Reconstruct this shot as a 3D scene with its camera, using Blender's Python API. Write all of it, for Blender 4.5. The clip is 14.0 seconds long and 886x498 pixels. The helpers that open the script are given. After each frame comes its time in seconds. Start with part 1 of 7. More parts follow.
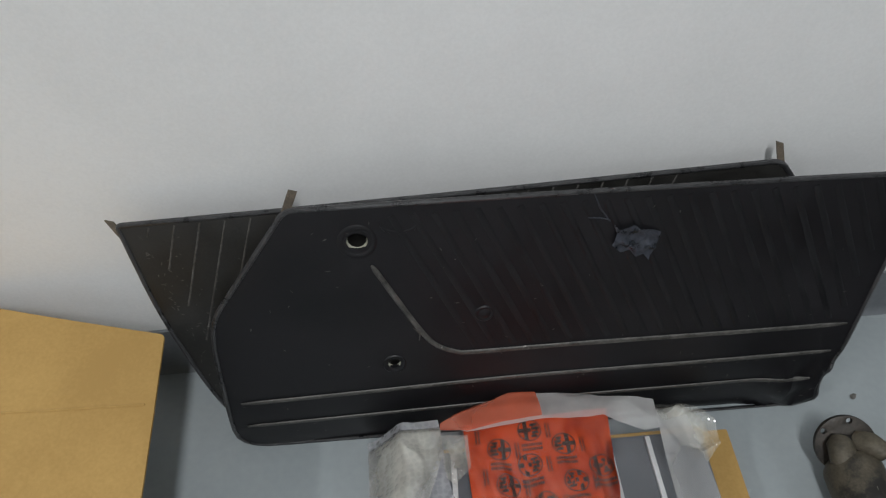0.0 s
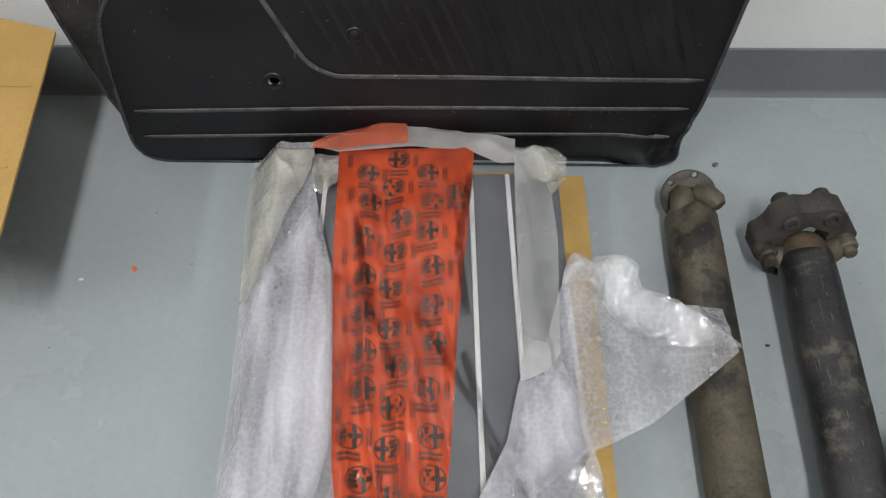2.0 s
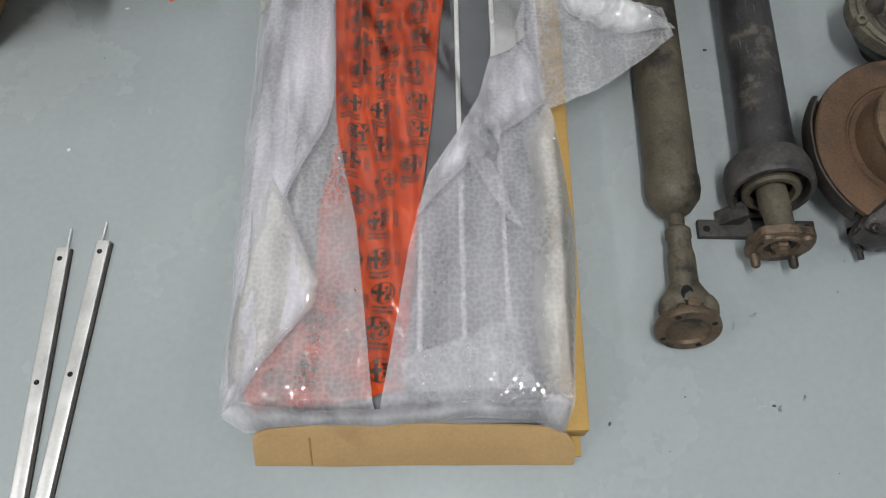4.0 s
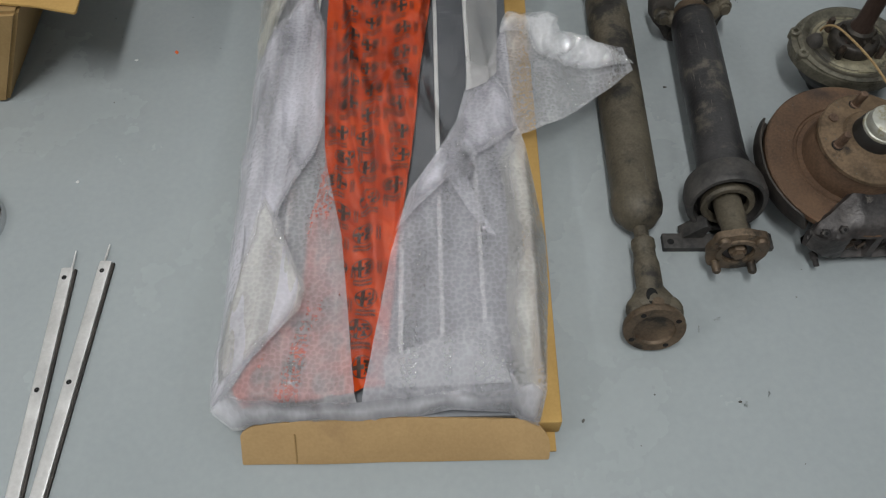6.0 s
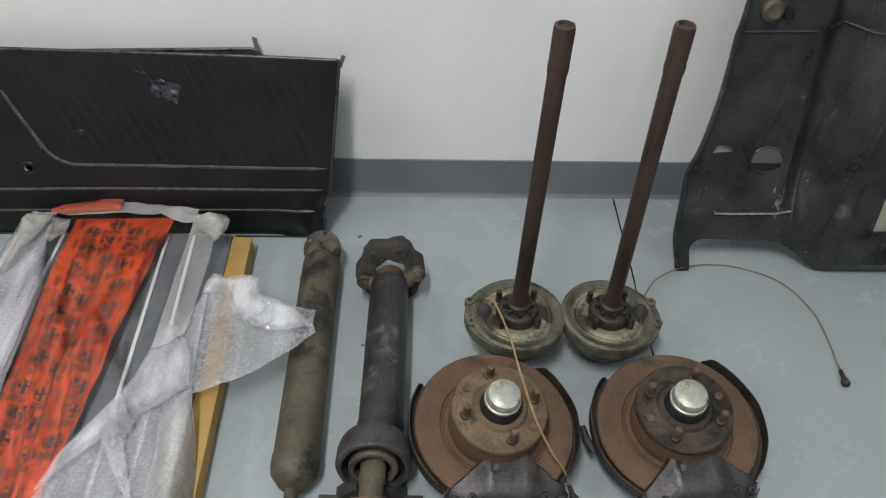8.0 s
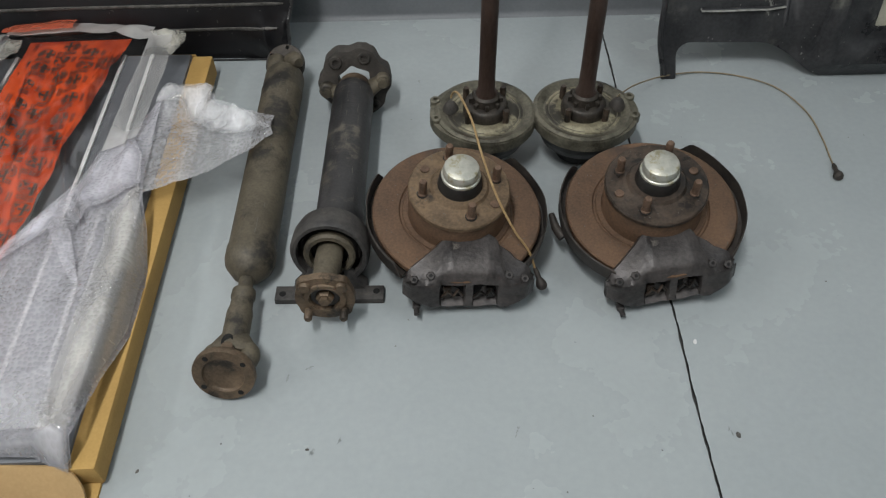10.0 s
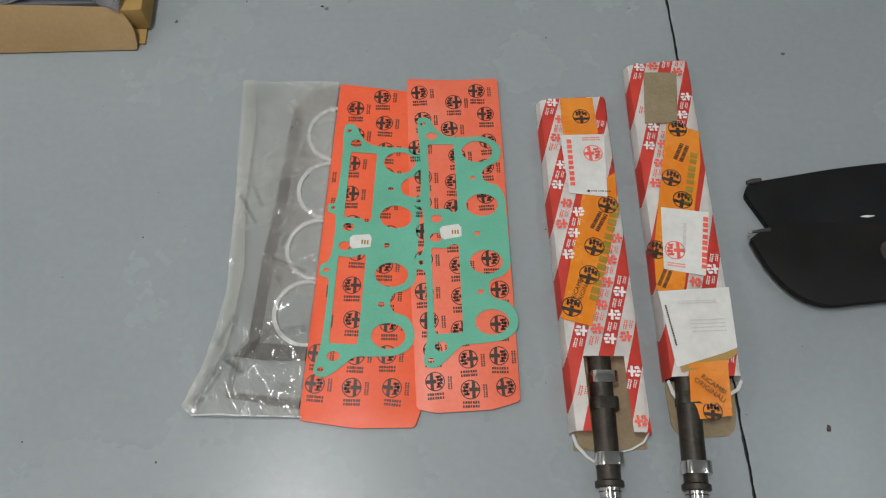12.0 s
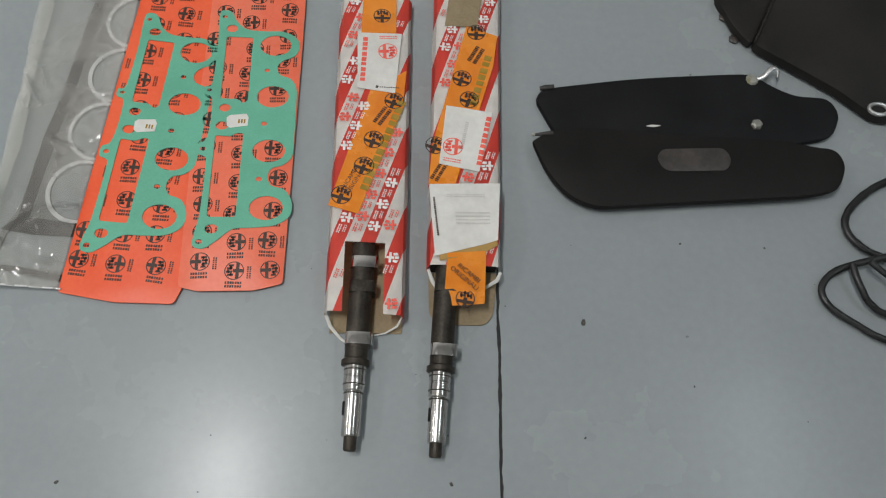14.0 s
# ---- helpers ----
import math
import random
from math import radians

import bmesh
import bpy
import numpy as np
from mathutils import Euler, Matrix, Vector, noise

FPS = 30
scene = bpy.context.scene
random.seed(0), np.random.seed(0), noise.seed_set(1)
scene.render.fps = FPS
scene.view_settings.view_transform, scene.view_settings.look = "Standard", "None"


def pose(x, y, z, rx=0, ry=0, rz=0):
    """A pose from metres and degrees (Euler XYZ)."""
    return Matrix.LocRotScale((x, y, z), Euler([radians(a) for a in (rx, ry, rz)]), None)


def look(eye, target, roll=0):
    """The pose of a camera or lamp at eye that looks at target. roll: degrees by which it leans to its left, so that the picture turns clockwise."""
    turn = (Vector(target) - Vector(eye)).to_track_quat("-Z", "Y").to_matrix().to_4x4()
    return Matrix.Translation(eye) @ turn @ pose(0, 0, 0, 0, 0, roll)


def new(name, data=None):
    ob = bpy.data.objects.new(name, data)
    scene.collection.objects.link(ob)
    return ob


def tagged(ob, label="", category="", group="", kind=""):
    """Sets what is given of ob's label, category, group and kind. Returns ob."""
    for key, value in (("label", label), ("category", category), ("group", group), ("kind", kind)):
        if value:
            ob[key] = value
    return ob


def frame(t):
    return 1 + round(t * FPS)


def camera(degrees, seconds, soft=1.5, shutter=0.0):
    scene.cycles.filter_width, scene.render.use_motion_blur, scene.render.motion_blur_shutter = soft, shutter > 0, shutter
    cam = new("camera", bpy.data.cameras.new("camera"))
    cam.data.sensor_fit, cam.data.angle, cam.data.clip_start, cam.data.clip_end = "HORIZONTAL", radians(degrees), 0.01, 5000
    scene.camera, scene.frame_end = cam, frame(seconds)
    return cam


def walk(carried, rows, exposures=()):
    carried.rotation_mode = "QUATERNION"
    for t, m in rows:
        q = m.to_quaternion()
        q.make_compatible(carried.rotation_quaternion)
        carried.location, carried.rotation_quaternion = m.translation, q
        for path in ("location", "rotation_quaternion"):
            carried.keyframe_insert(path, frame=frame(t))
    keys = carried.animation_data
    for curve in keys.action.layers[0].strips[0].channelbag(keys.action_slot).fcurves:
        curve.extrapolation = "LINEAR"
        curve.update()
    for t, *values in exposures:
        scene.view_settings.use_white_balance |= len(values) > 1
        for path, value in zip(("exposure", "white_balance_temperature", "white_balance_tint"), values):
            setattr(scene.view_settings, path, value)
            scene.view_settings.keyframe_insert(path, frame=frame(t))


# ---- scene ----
cam = camera(60.9, 14.0, soft=1.2)
PATH = [
    (0, (0.071, 0.011, 1.041), (0.155, 1.263, -0.516), -1.5),
    (0.5, (0.12, -0.091, 1.086), (0.292, 1.199, -0.433), 2.6),
    (1, (0.215, -0.099, 1.009), (0.332, 1.189, -0.517), 3.2),
    (1.5, (0.253, -0.148, 0.988), (0.302, 0.968, -0.671), 2.5),
    (2, (0.264, -0.199, 1.001), (0.292, 0.755, -0.757), 1.5),
    (2.5, (0.274, -0.254, 1.027), (0.31, 0.588, -0.787), 1.6),
    (3, (0.277, -0.397, 1.025), (0.302, 0.471, -0.776), 0.6),
    (3.5, (0.272, -0.565, 1.024), (0.292, 0.272, -0.792), 0.3),
    (3.7, (0.31, -0.591, 1.032), (0.293, 0.21, -0.8), -1.9),
    (5.8, (0.33, -0.771, 1.027), (0.281, 0.169, -0.737), -2.7),
    (6, (0.35, -0.765, 1.042), (0.318, 0.258, -0.676), -2.9),
    (6.5, (0.495, -0.751, 1.144), (0.565, 0.5, -0.415), -0.4),
    (7, (0.677, -0.734, 1.213), (0.8, 0.576, -0.293), 4.7),
    (7.2, (0.71, -0.735, 1.241), (0.843, 0.621, -0.223), 5.0),
    (9.3, (0.92, -0.808, 0.971), (0.979, 0.648, -0.399), 0.1),
    (9.5, (0.923, -0.825, 0.958), (0.979, 0.599, -0.444), -0.0),
    (10, (0.921, -0.881, 0.959), (0.965, 0.425, -0.555), -0.2),
    (10.5, (0.918, -0.955, 0.997), (0.953, 0.285, -0.572), -0.4),
    (11, (0.885, -1.092, 0.985), (0.937, 0.021, -0.676), 0.3),
    (11.5, (0.867, -1.189, 0.956), (0.913, -0.296, -0.833), 0.3),
    (12, (0.881, -1.242, 0.939), (0.956, -0.444, -0.894), 2.8),
    (12.5, (0.905, -1.309, 0.924), (0.996, -0.592, -0.941), 5.2),
    (13, (0.943, -1.39, 0.905), (1.023, -0.727, -0.98), 6.0),
    (13.5, (1.021, -1.419, 0.906), (1.126, -0.773, -0.984), 9.3),
    (14, (1.15, -1.359, 0.916), (1.271, -0.623, -0.94), 8.9),
]
EXPOSURES = [(0.0, 0.04, 6450, 11), (0.5, 0.14, 6480, 11), (1.0, 0.1, 6500, 11), (2.0, 0.44, 6700, 11), (3.7, 0.33, 6700, 11), (5.8, 0.02, 6700, 11), (6.5, 0.16, 6600, 11), (7.2, 0.38, 6600, 11), (9.5, 0.46, 6700, 11), (10.5, 0.28, 6680, 11.5), (11.5, 0.04, 6700, 12.5), (12.0, -0.24, 6720, 12), (12.6, -0.3, 6720, 12), (14.0, -0.24, 6750, 12)]
walk(cam, [(t, look(eye, target, roll)) for t, eye, target, roll in PATH], EXPOSURES)

# ---- light ----
world = bpy.data.worlds.new("room_dark")
world.use_nodes = True
world.node_tree.nodes["Background"].inputs[0].default_value = (0.75, 0.8, 0.85, 1)
world.node_tree.nodes["Background"].inputs[1].default_value = 0.05
scene.world = world
CEILING = 3.3
# the last two are unseen, added to fill the room with light
LAMPS = [(0.25, -1.17, 62.0), (3.1, -1.12, 15.0), (-2.4, -1.12, 30.0), (0.3, -5.0, 22.0)]


def tube_lamp(x, y, power, tone):
    data = bpy.data.lights.new("tube_light", "AREA")
    data.shape, data.size, data.size_y, data.energy = "RECTANGLE", 0.22, 1.25, power
    data.color = tone
    ob = new("tube_light", data)
    ob.location = (x, y, CEILING - 0.075)


for lx, ly, lw in LAMPS:
    # the lamp past x = 2 is tinted blue to cool the floor there
    tube_lamp(lx, ly, lw, (0.8, 0.92, 1.0) if lx > 2 else (0.955, 0.985, 1.0))


# ---- materials ----
def material(name):
    m = bpy.data.materials.new(name)
    m.use_nodes = True
    return m, m.node_tree, m.node_tree.nodes["Principled BSDF"]


def surface(name, dark, light, scale=20.0, rough=0.6, rough_spread=0.15, metal=0.0, bump=0.2, grain=150.0, stain=None, stain_scale=6.0,
            stain_from=0.55, stain_to=0.7, piece=0.0, stretch=(1, 1, 1), spec=0.5, depth=0.002):
    """Two-scale colour variation, stains with soft edges, fine relief."""
    m, tree, shader = material(name)
    nodes, link = tree.nodes, tree.links.new
    coords = nodes.new("ShaderNodeTexCoord")
    mapping = nodes.new("ShaderNodeMapping")
    mapping.inputs["Scale"].default_value = stretch
    link(coords.outputs["Object"], mapping.inputs["Vector"])
    at = mapping.outputs[0]
    big = nodes.new("ShaderNodeTexNoise")
    big.inputs["Scale"].default_value, big.inputs["Detail"].default_value, big.inputs["Roughness"].default_value = scale, 6, 0.62
    fine = nodes.new("ShaderNodeTexNoise")
    fine.inputs["Scale"].default_value, fine.inputs["Detail"].default_value = grain, 3
    link(at, big.inputs["Vector"]), link(at, fine.inputs["Vector"])
    blend = nodes.new("ShaderNodeMix")
    blend.data_type = "FLOAT"
    blend.inputs[0].default_value = 0.3
    link(big.outputs[0], blend.inputs[2]), link(fine.outputs[0], blend.inputs[3])
    ramp = nodes.new("ShaderNodeValToRGB")
    ramp.color_ramp.elements[0].position, ramp.color_ramp.elements[0].color = 0.36, (*dark, 1)
    ramp.color_ramp.elements[1].position, ramp.color_ramp.elements[1].color = 0.64, (*light, 1)
    link(blend.outputs[0], ramp.inputs[0])
    colour = ramp.outputs[0]
    if stain:
        spots = nodes.new("ShaderNodeTexNoise")
        spots.inputs["Scale"].default_value, spots.inputs["Detail"].default_value, spots.inputs["Roughness"].default_value = stain_scale, 7, 0.68
        link(at, spots.inputs["Vector"])
        edge = nodes.new("ShaderNodeMapRange")
        edge.interpolation_type = "SMOOTHSTEP"
        edge.inputs[1].default_value, edge.inputs[2].default_value = stain_from, stain_to
        link(spots.outputs[0], edge.inputs[0])
        mix = nodes.new("ShaderNodeMix")
        mix.data_type = "RGBA"
        mix.inputs[7].default_value = (*stain, 1)
        link(edge.outputs[0], mix.inputs[0]), link(colour, mix.inputs[6])
        colour = mix.outputs[2]
    if piece:
        info = nodes.new("ShaderNodeObjectInfo")
        shade = nodes.new("ShaderNodeMapRange")
        shade.inputs[3].default_value, shade.inputs[4].default_value = 1 - piece, 1 + piece
        link(info.outputs["Random"], shade.inputs[0])
        hue = nodes.new("ShaderNodeHueSaturation")
        link(shade.outputs[0], hue.inputs["Value"]), link(colour, hue.inputs["Color"])
        colour = hue.outputs[0]
    link(colour, shader.inputs["Base Color"])
    gloss = nodes.new("ShaderNodeMapRange")
    gloss.inputs[1].default_value, gloss.inputs[2].default_value = 0.3, 0.7
    gloss.inputs[3].default_value, gloss.inputs[4].default_value = rough - rough_spread, rough + rough_spread
    link(big.outputs[0], gloss.inputs[0])
    link(gloss.outputs[0], shader.inputs["Roughness"])
    shader.inputs["Metallic"].default_value = metal
    shader.inputs["Specular IOR Level"].default_value = spec
    relief = nodes.new("ShaderNodeBump")
    relief.inputs["Strength"].default_value, relief.inputs["Distance"].default_value = bump, depth
    link(blend.outputs[0], relief.inputs["Height"])
    link(relief.outputs[0], shader.inputs["Normal"])
    return m


def film(name, tint, cover, rough, bump, scale, spec=0.9, sheen=0.35, clarity=(0.97, 0.97, 0.97), cells=0.0, thinning=False):
    """Thin plastic film: partly clear, partly milky, glossy, crinkled."""
    m, tree, shader = material(name)
    nodes, link = tree.nodes, tree.links.new
    tree.nodes.remove(shader)
    coords = nodes.new("ShaderNodeTexCoord")
    noise_a = nodes.new("ShaderNodeTexNoise")
    noise_a.inputs["Scale"].default_value, noise_a.inputs["Detail"].default_value = scale, 2 if cells else 4
    link(coords.outputs["Object"], noise_a.inputs["Vector"])
    relief = nodes.new("ShaderNodeBump")
    relief.inputs["Strength"].default_value, relief.inputs["Distance"].default_value = bump, 0.004
    link(noise_a.outputs[0], relief.inputs["Height"])
    if cells:
        # air cells about seven millimetres wide: round domes, their rims scatter more
        cell = nodes.new("ShaderNodeTexVoronoi")
        cell.voronoi_dimensions = "2D"
        cell.inputs["Scale"].default_value, cell.inputs["Randomness"].default_value = 145.0, 0.8
        link(coords.outputs["Object"], cell.inputs["Vector"])
        square = nodes.new("ShaderNodeMath")
        square.operation = "POWER"
        square.inputs[1].default_value = 2.0
        link(cell.outputs["Distance"], square.inputs[0])
        dome = nodes.new("ShaderNodeMapRange")
        dome.inputs[1].default_value, dome.inputs[2].default_value, dome.inputs[3].default_value, dome.inputs[4].default_value = 0.0, 0.2, 0.3, 0.0
        link(square.outputs[0], dome.inputs[0])
        both = nodes.new("ShaderNodeMath")
        both.operation = "MULTIPLY_ADD"
        both.inputs[1].default_value = 0.35
        link(noise_a.outputs[0], both.inputs[0]), link(dome.outputs[0], both.inputs[2])
        link(both.outputs[0], relief.inputs["Height"])
    clear = nodes.new("ShaderNodeBsdfTransparent")
    clear.inputs[0].default_value = (*clarity, 1)
    shine = nodes.new("ShaderNodeBsdfGlossy")
    shine.inputs["Roughness"].default_value = rough
    shine.inputs["Color"].default_value = (spec, spec, spec, 1)
    link(relief.outputs[0], shine.inputs["Normal"])
    milk = nodes.new("ShaderNodeBsdfDiffuse")
    milk.inputs["Color"].default_value = (*tint, 1)
    if not cells:
        link(relief.outputs[0], milk.inputs["Normal"])
    glow = nodes.new("ShaderNodeBsdfTranslucent")
    glow.inputs["Color"].default_value = (*tint, 1)
    body = nodes.new("ShaderNodeMixShader")
    body.inputs[0].default_value = 0.3
    link(milk.outputs[0], body.inputs[1]), link(glow.outputs[0], body.inputs[2])
    edge = nodes.new("ShaderNodeFresnel")
    edge.inputs["IOR"].default_value = 1.75 if cells else 1.45
    link(relief.outputs[0], edge.inputs["Normal"])
    patch = nodes.new("ShaderNodeTexNoise")
    patch.inputs["Scale"].default_value, patch.inputs["Detail"].default_value = (1.0, 0.6) if cells else (7.0, 5)
    link(coords.outputs["Object"], patch.inputs["Vector"])
    if cells:
        # folded layers run lengthwise
        grain = nodes.new("ShaderNodeMapping")
        grain.inputs["Scale"].default_value = (26, 6, 10)
        link(coords.outputs["Object"], grain.inputs["Vector"]), link(grain.outputs[0], patch.inputs["Vector"])
    amount = nodes.new("ShaderNodeMapRange")
    amount.inputs[1].default_value, amount.inputs[2].default_value = 0.3, 0.7
    amount.inputs[3].default_value, amount.inputs[4].default_value = max(0.0, cover - sheen / 2), min(1.0, cover + sheen / 2)
    link(patch.outputs[0], amount.inputs[0])
    share = amount.outputs[0]
    if cells:
        rim = nodes.new("ShaderNodeMapRange")
        rim.inputs[1].default_value, rim.inputs[2].default_value, rim.inputs[3].default_value, rim.inputs[4].default_value = 0.28, 0.62, -0.3 * cells, cells
        link(cell.outputs["Distance"], rim.inputs[0])
        total = nodes.new("ShaderNodeMath")
        total.operation, total.use_clamp = "ADD", True
        link(amount.outputs[0], total.inputs[0]), link(rim.outputs[0], total.inputs[1])
        share = total.outputs[0]
    if thinning:
        # a gathered layer grows thinner towards its rim
        layer = nodes.new("ShaderNodeAttribute")
        layer.attribute_name = "layer_depth"
        thin = nodes.new("ShaderNodeMath")
        thin.operation = "MULTIPLY"
        link(share, thin.inputs[0]), link(layer.outputs["Fac"], thin.inputs[1])
        share = thin.outputs[0]
    cloud = nodes.new("ShaderNodeMixShader")
    link(share, cloud.inputs[0]), link(clear.outputs[0], cloud.inputs[1]), link(body.outputs[0], cloud.inputs[2])
    whole = nodes.new("ShaderNodeMixShader")
    link(edge.outputs[0], whole.inputs[0]), link(cloud.outputs[0], whole.inputs[1]), link(shine.outputs[0], whole.inputs[2])
    link(whole.outputs[0], nodes["Material Output"].inputs["Surface"])
    return m


def striped(name, red, white, angle, pitch, share):
    """Printed diagonal stripes on carton, slightly worn."""
    m, tree, shader = material(name)
    nodes, link = tree.nodes, tree.links.new
    coords = nodes.new("ShaderNodeTexCoord")
    turn = nodes.new("ShaderNodeMapping")
    turn.inputs["Rotation"].default_value = (0, 0, radians(angle))
    turn.inputs["Scale"].default_value = (1 / pitch, 1 / pitch, 0)
    link(coords.outputs["Object"], turn.inputs["Vector"])
    split = nodes.new("ShaderNodeSeparateXYZ")
    link(turn.outputs[0], split.inputs[0])
    part_of = nodes.new("ShaderNodeMath")
    part_of.operation = "FRACT"
    link(split.outputs[0], part_of.inputs[0])
    step = nodes.new("ShaderNodeMath")
    step.operation = "LESS_THAN"
    step.inputs[1].default_value = share
    link(part_of.outputs[0], step.inputs[0])
    wear = nodes.new("ShaderNodeTexNoise")
    wear.inputs["Scale"].default_value, wear.inputs["Detail"].default_value = 60, 6
    link(coords.outputs["Object"], wear.inputs["Vector"])
    tone = nodes.new("ShaderNodeMapRange")
    tone.inputs[1].default_value, tone.inputs[2].default_value, tone.inputs[3].default_value, tone.inputs[4].default_value = 0.3, 0.7, 0.94, 1.04
    link(wear.outputs[0], tone.inputs[0])
    mix = nodes.new("ShaderNodeMix")
    mix.data_type = "RGBA"
    mix.inputs[6].default_value, mix.inputs[7].default_value = (*white, 1), (*red, 1)
    link(step.outputs[0], mix.inputs[0])
    hue = nodes.new("ShaderNodeHueSaturation")
    link(tone.outputs[0], hue.inputs["Value"]), link(mix.outputs[2], hue.inputs["Color"])
    link(hue.outputs[0], shader.inputs["Base Color"])
    relief = nodes.new("ShaderNodeBump")
    relief.inputs["Strength"].default_value, relief.inputs["Distance"].default_value = 0.25, 0.002
    link(wear.outputs[0], relief.inputs["Height"]), link(relief.outputs[0], shader.inputs["Normal"])
    shader.inputs["Roughness"].default_value = 0.5
    return m


WALL = surface("wall_paint", (0.78, 0.775, 0.76), (0.86, 0.855, 0.84), 3, 0.7, 0.08, bump=0.12, grain=260)
CEIL = surface("ceiling_paint", (0.7, 0.7, 0.69), (0.8, 0.8, 0.79), 3, 0.8, 0.05, bump=0.1)
RUBBER = surface("baseboard_rubber", (0.125, 0.135, 0.145), (0.165, 0.175, 0.185), 5, 0.5, 0.1, bump=0.06, stain=(0.2, 0.21, 0.215), stain_scale=9, stain_from=0.6, stain_to=0.8)
FLOOR = surface("floor_paint", (0.29, 0.32, 0.327), (0.33, 0.36, 0.367), 2.3, 0.25, 0.06, spec=0.3, bump=0.02, grain=90, stain=(0.29, 0.313, 0.316), stain_scale=5, stain_from=0.55, stain_to=0.9)
SEALANT = surface("joint_sealant", (0.012, 0.012, 0.012), (0.04, 0.04, 0.038), 60, 0.6, 0.2, bump=0.5)
VINYL = surface("black_vinyl", (0.0045, 0.0043, 0.0052), (0.0115, 0.0108, 0.0126), 7, 0.43, 0.14, bump=0.2, grain=600, stain=(0.03, 0.03, 0.031), stain_scale=26, stain_from=0.66, stain_to=0.82, spec=0.36)
VINYL_RIB = surface("rubbed_vinyl", (0.005, 0.005, 0.006), (0.013, 0.013, 0.0145), 24, 0.42, 0.1, bump=0.2, grain=500, spec=0.38)
VINYL_OLD = surface("dusty_vinyl", (0.0075, 0.0072, 0.0066), (0.024, 0.0225, 0.02), 14, 0.5, 0.15, bump=0.3, grain=500, stain=(0.16, 0.145, 0.12), stain_scale=55, stain_from=0.69, stain_to=0.8)
# lighter than the panel vinyl: the edge highlight is put into the colour
BEAD_HIGHLIGHT = surface("rolled_vinyl_highlight", (0.016, 0.016, 0.017), (0.05, 0.049, 0.05), 34, 0.32, 0.1, bump=0.4, grain=300, spec=0.6)
PIPING = surface("worn_piping", (0.036, 0.034, 0.031), (0.12, 0.114, 0.104), 45, 0.5, 0.15, metal=0.2, bump=0.7, grain=220, stain=(0.3, 0.29, 0.27), stain_scale=60, stain_from=0.64, stain_to=0.72)
CLOTH = surface("old_glue_cloth", (0.05, 0.04, 0.03), (0.16, 0.125, 0.09), 60, 0.9, 0.05, bump=0.7, grain=500)
TORN = surface("torn_vinyl", (0.009, 0.011, 0.015), (0.052, 0.057, 0.072), 60, 0.34, 0.15, bump=0.8, grain=120)
# near-black colour stands in for the shade inside holes and openings
HOLE_SHADE = surface("hole_shade", (0.002, 0.002, 0.002), (0.005, 0.005, 0.005), 20, 0.9, 0.05)
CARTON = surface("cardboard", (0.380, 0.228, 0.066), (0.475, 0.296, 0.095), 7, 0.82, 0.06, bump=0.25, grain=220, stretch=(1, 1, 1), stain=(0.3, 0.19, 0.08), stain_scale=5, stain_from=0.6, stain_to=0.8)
CARTON_GREY = surface("faded_cardboard", (0.35, 0.222, 0.098), (0.44, 0.29, 0.134), 7, 0.82, 0.06, bump=0.3, grain=220, stain=(0.29, 0.18, 0.085), stain_scale=6, stain_from=0.58, stain_to=0.8)
CARTON_DARK = surface("darker_brown_cardboard", (0.26, 0.16, 0.06), (0.34, 0.22, 0.09), 7, 0.85, 0.06, bump=0.3, grain=200)
KRAFT = surface("kraft_inside", (0.25, 0.19, 0.11), (0.35, 0.27, 0.165), 20, 0.85, 0.05, bump=0.3, grain=250)
BOARD = surface("grey_board", (0.10, 0.108, 0.12), (0.155, 0.163, 0.177), 12, 0.5, 0.1, bump=0.3, grain=40)
WHITE_TRIM = surface("white_piping", (0.62, 0.62, 0.61), (0.78, 0.78, 0.77), 20, 0.4, 0.1, bump=0.1)
SLEEVE = surface("orange_film", (0.4, 0.04, 0.008), (0.72, 0.095, 0.018), 11, 0.16, 0.06, bump=0.6, grain=45, depth=0.005)
INK = surface("black_print", (0.03, 0.017, 0.012), (0.07, 0.035, 0.022), 50, 0.4, 0.1)
BUBBLE_CLEAR = film("clear_bubble_wrap", (0.95, 0.95, 0.99), 0.33, 0.04, 0.95, 60, sheen=0.2, cells=0.05)
BUBBLE = film("bubble_wrap", (0.94, 0.925, 1.0), 0.32, 0.04, 0.95, 60, sheen=0.15, cells=0.045)
WRAP_MILKY = film("doubled_wrap", (0.93, 0.91, 1.0), 0.49, 0.05, 0.7, 70, sheen=0.45, cells=0.045, thinning=True)
WRAP_RIM = film("gathered_wrap", (0.95, 0.94, 1.0), 0.62, 0.05, 0.8, 70, sheen=0.4, cells=0.045, thinning=True)
WRAP_CREAM = film("aged_wrap", (0.96, 0.93, 0.82), 0.58, 0.06, 0.6, 70, sheen=0.3, cells=0.05, thinning=True)
WRAP_WHITE = film("crumpled_wrap", (0.95, 0.95, 0.98), 0.5, 0.05, 0.6, 60, sheen=0.4, cells=0.045, thinning=True)
WRAP_AGED = film("thin_aged_wrap", (0.97, 0.95, 0.89), 0.36, 0.05, 0.8, 70, sheen=0.25, cells=0.045, thinning=True)
SLEEVE_END = film("turned_orange_film", (0.9, 0.2, 0.1), 0.38, 0.09, 0.5, 40, sheen=0.3, clarity=(0.97, 0.62, 0.54))
PANE = film("hazy_film", (0.94, 0.925, 0.9), 0.34, 0.09, 0.4, 30, sheen=0.35)
TISSUE = film("thin_foam_sheet", (0.85, 0.87, 0.89), 0.55, 0.3, 0.3, 60, sheen=0.1)
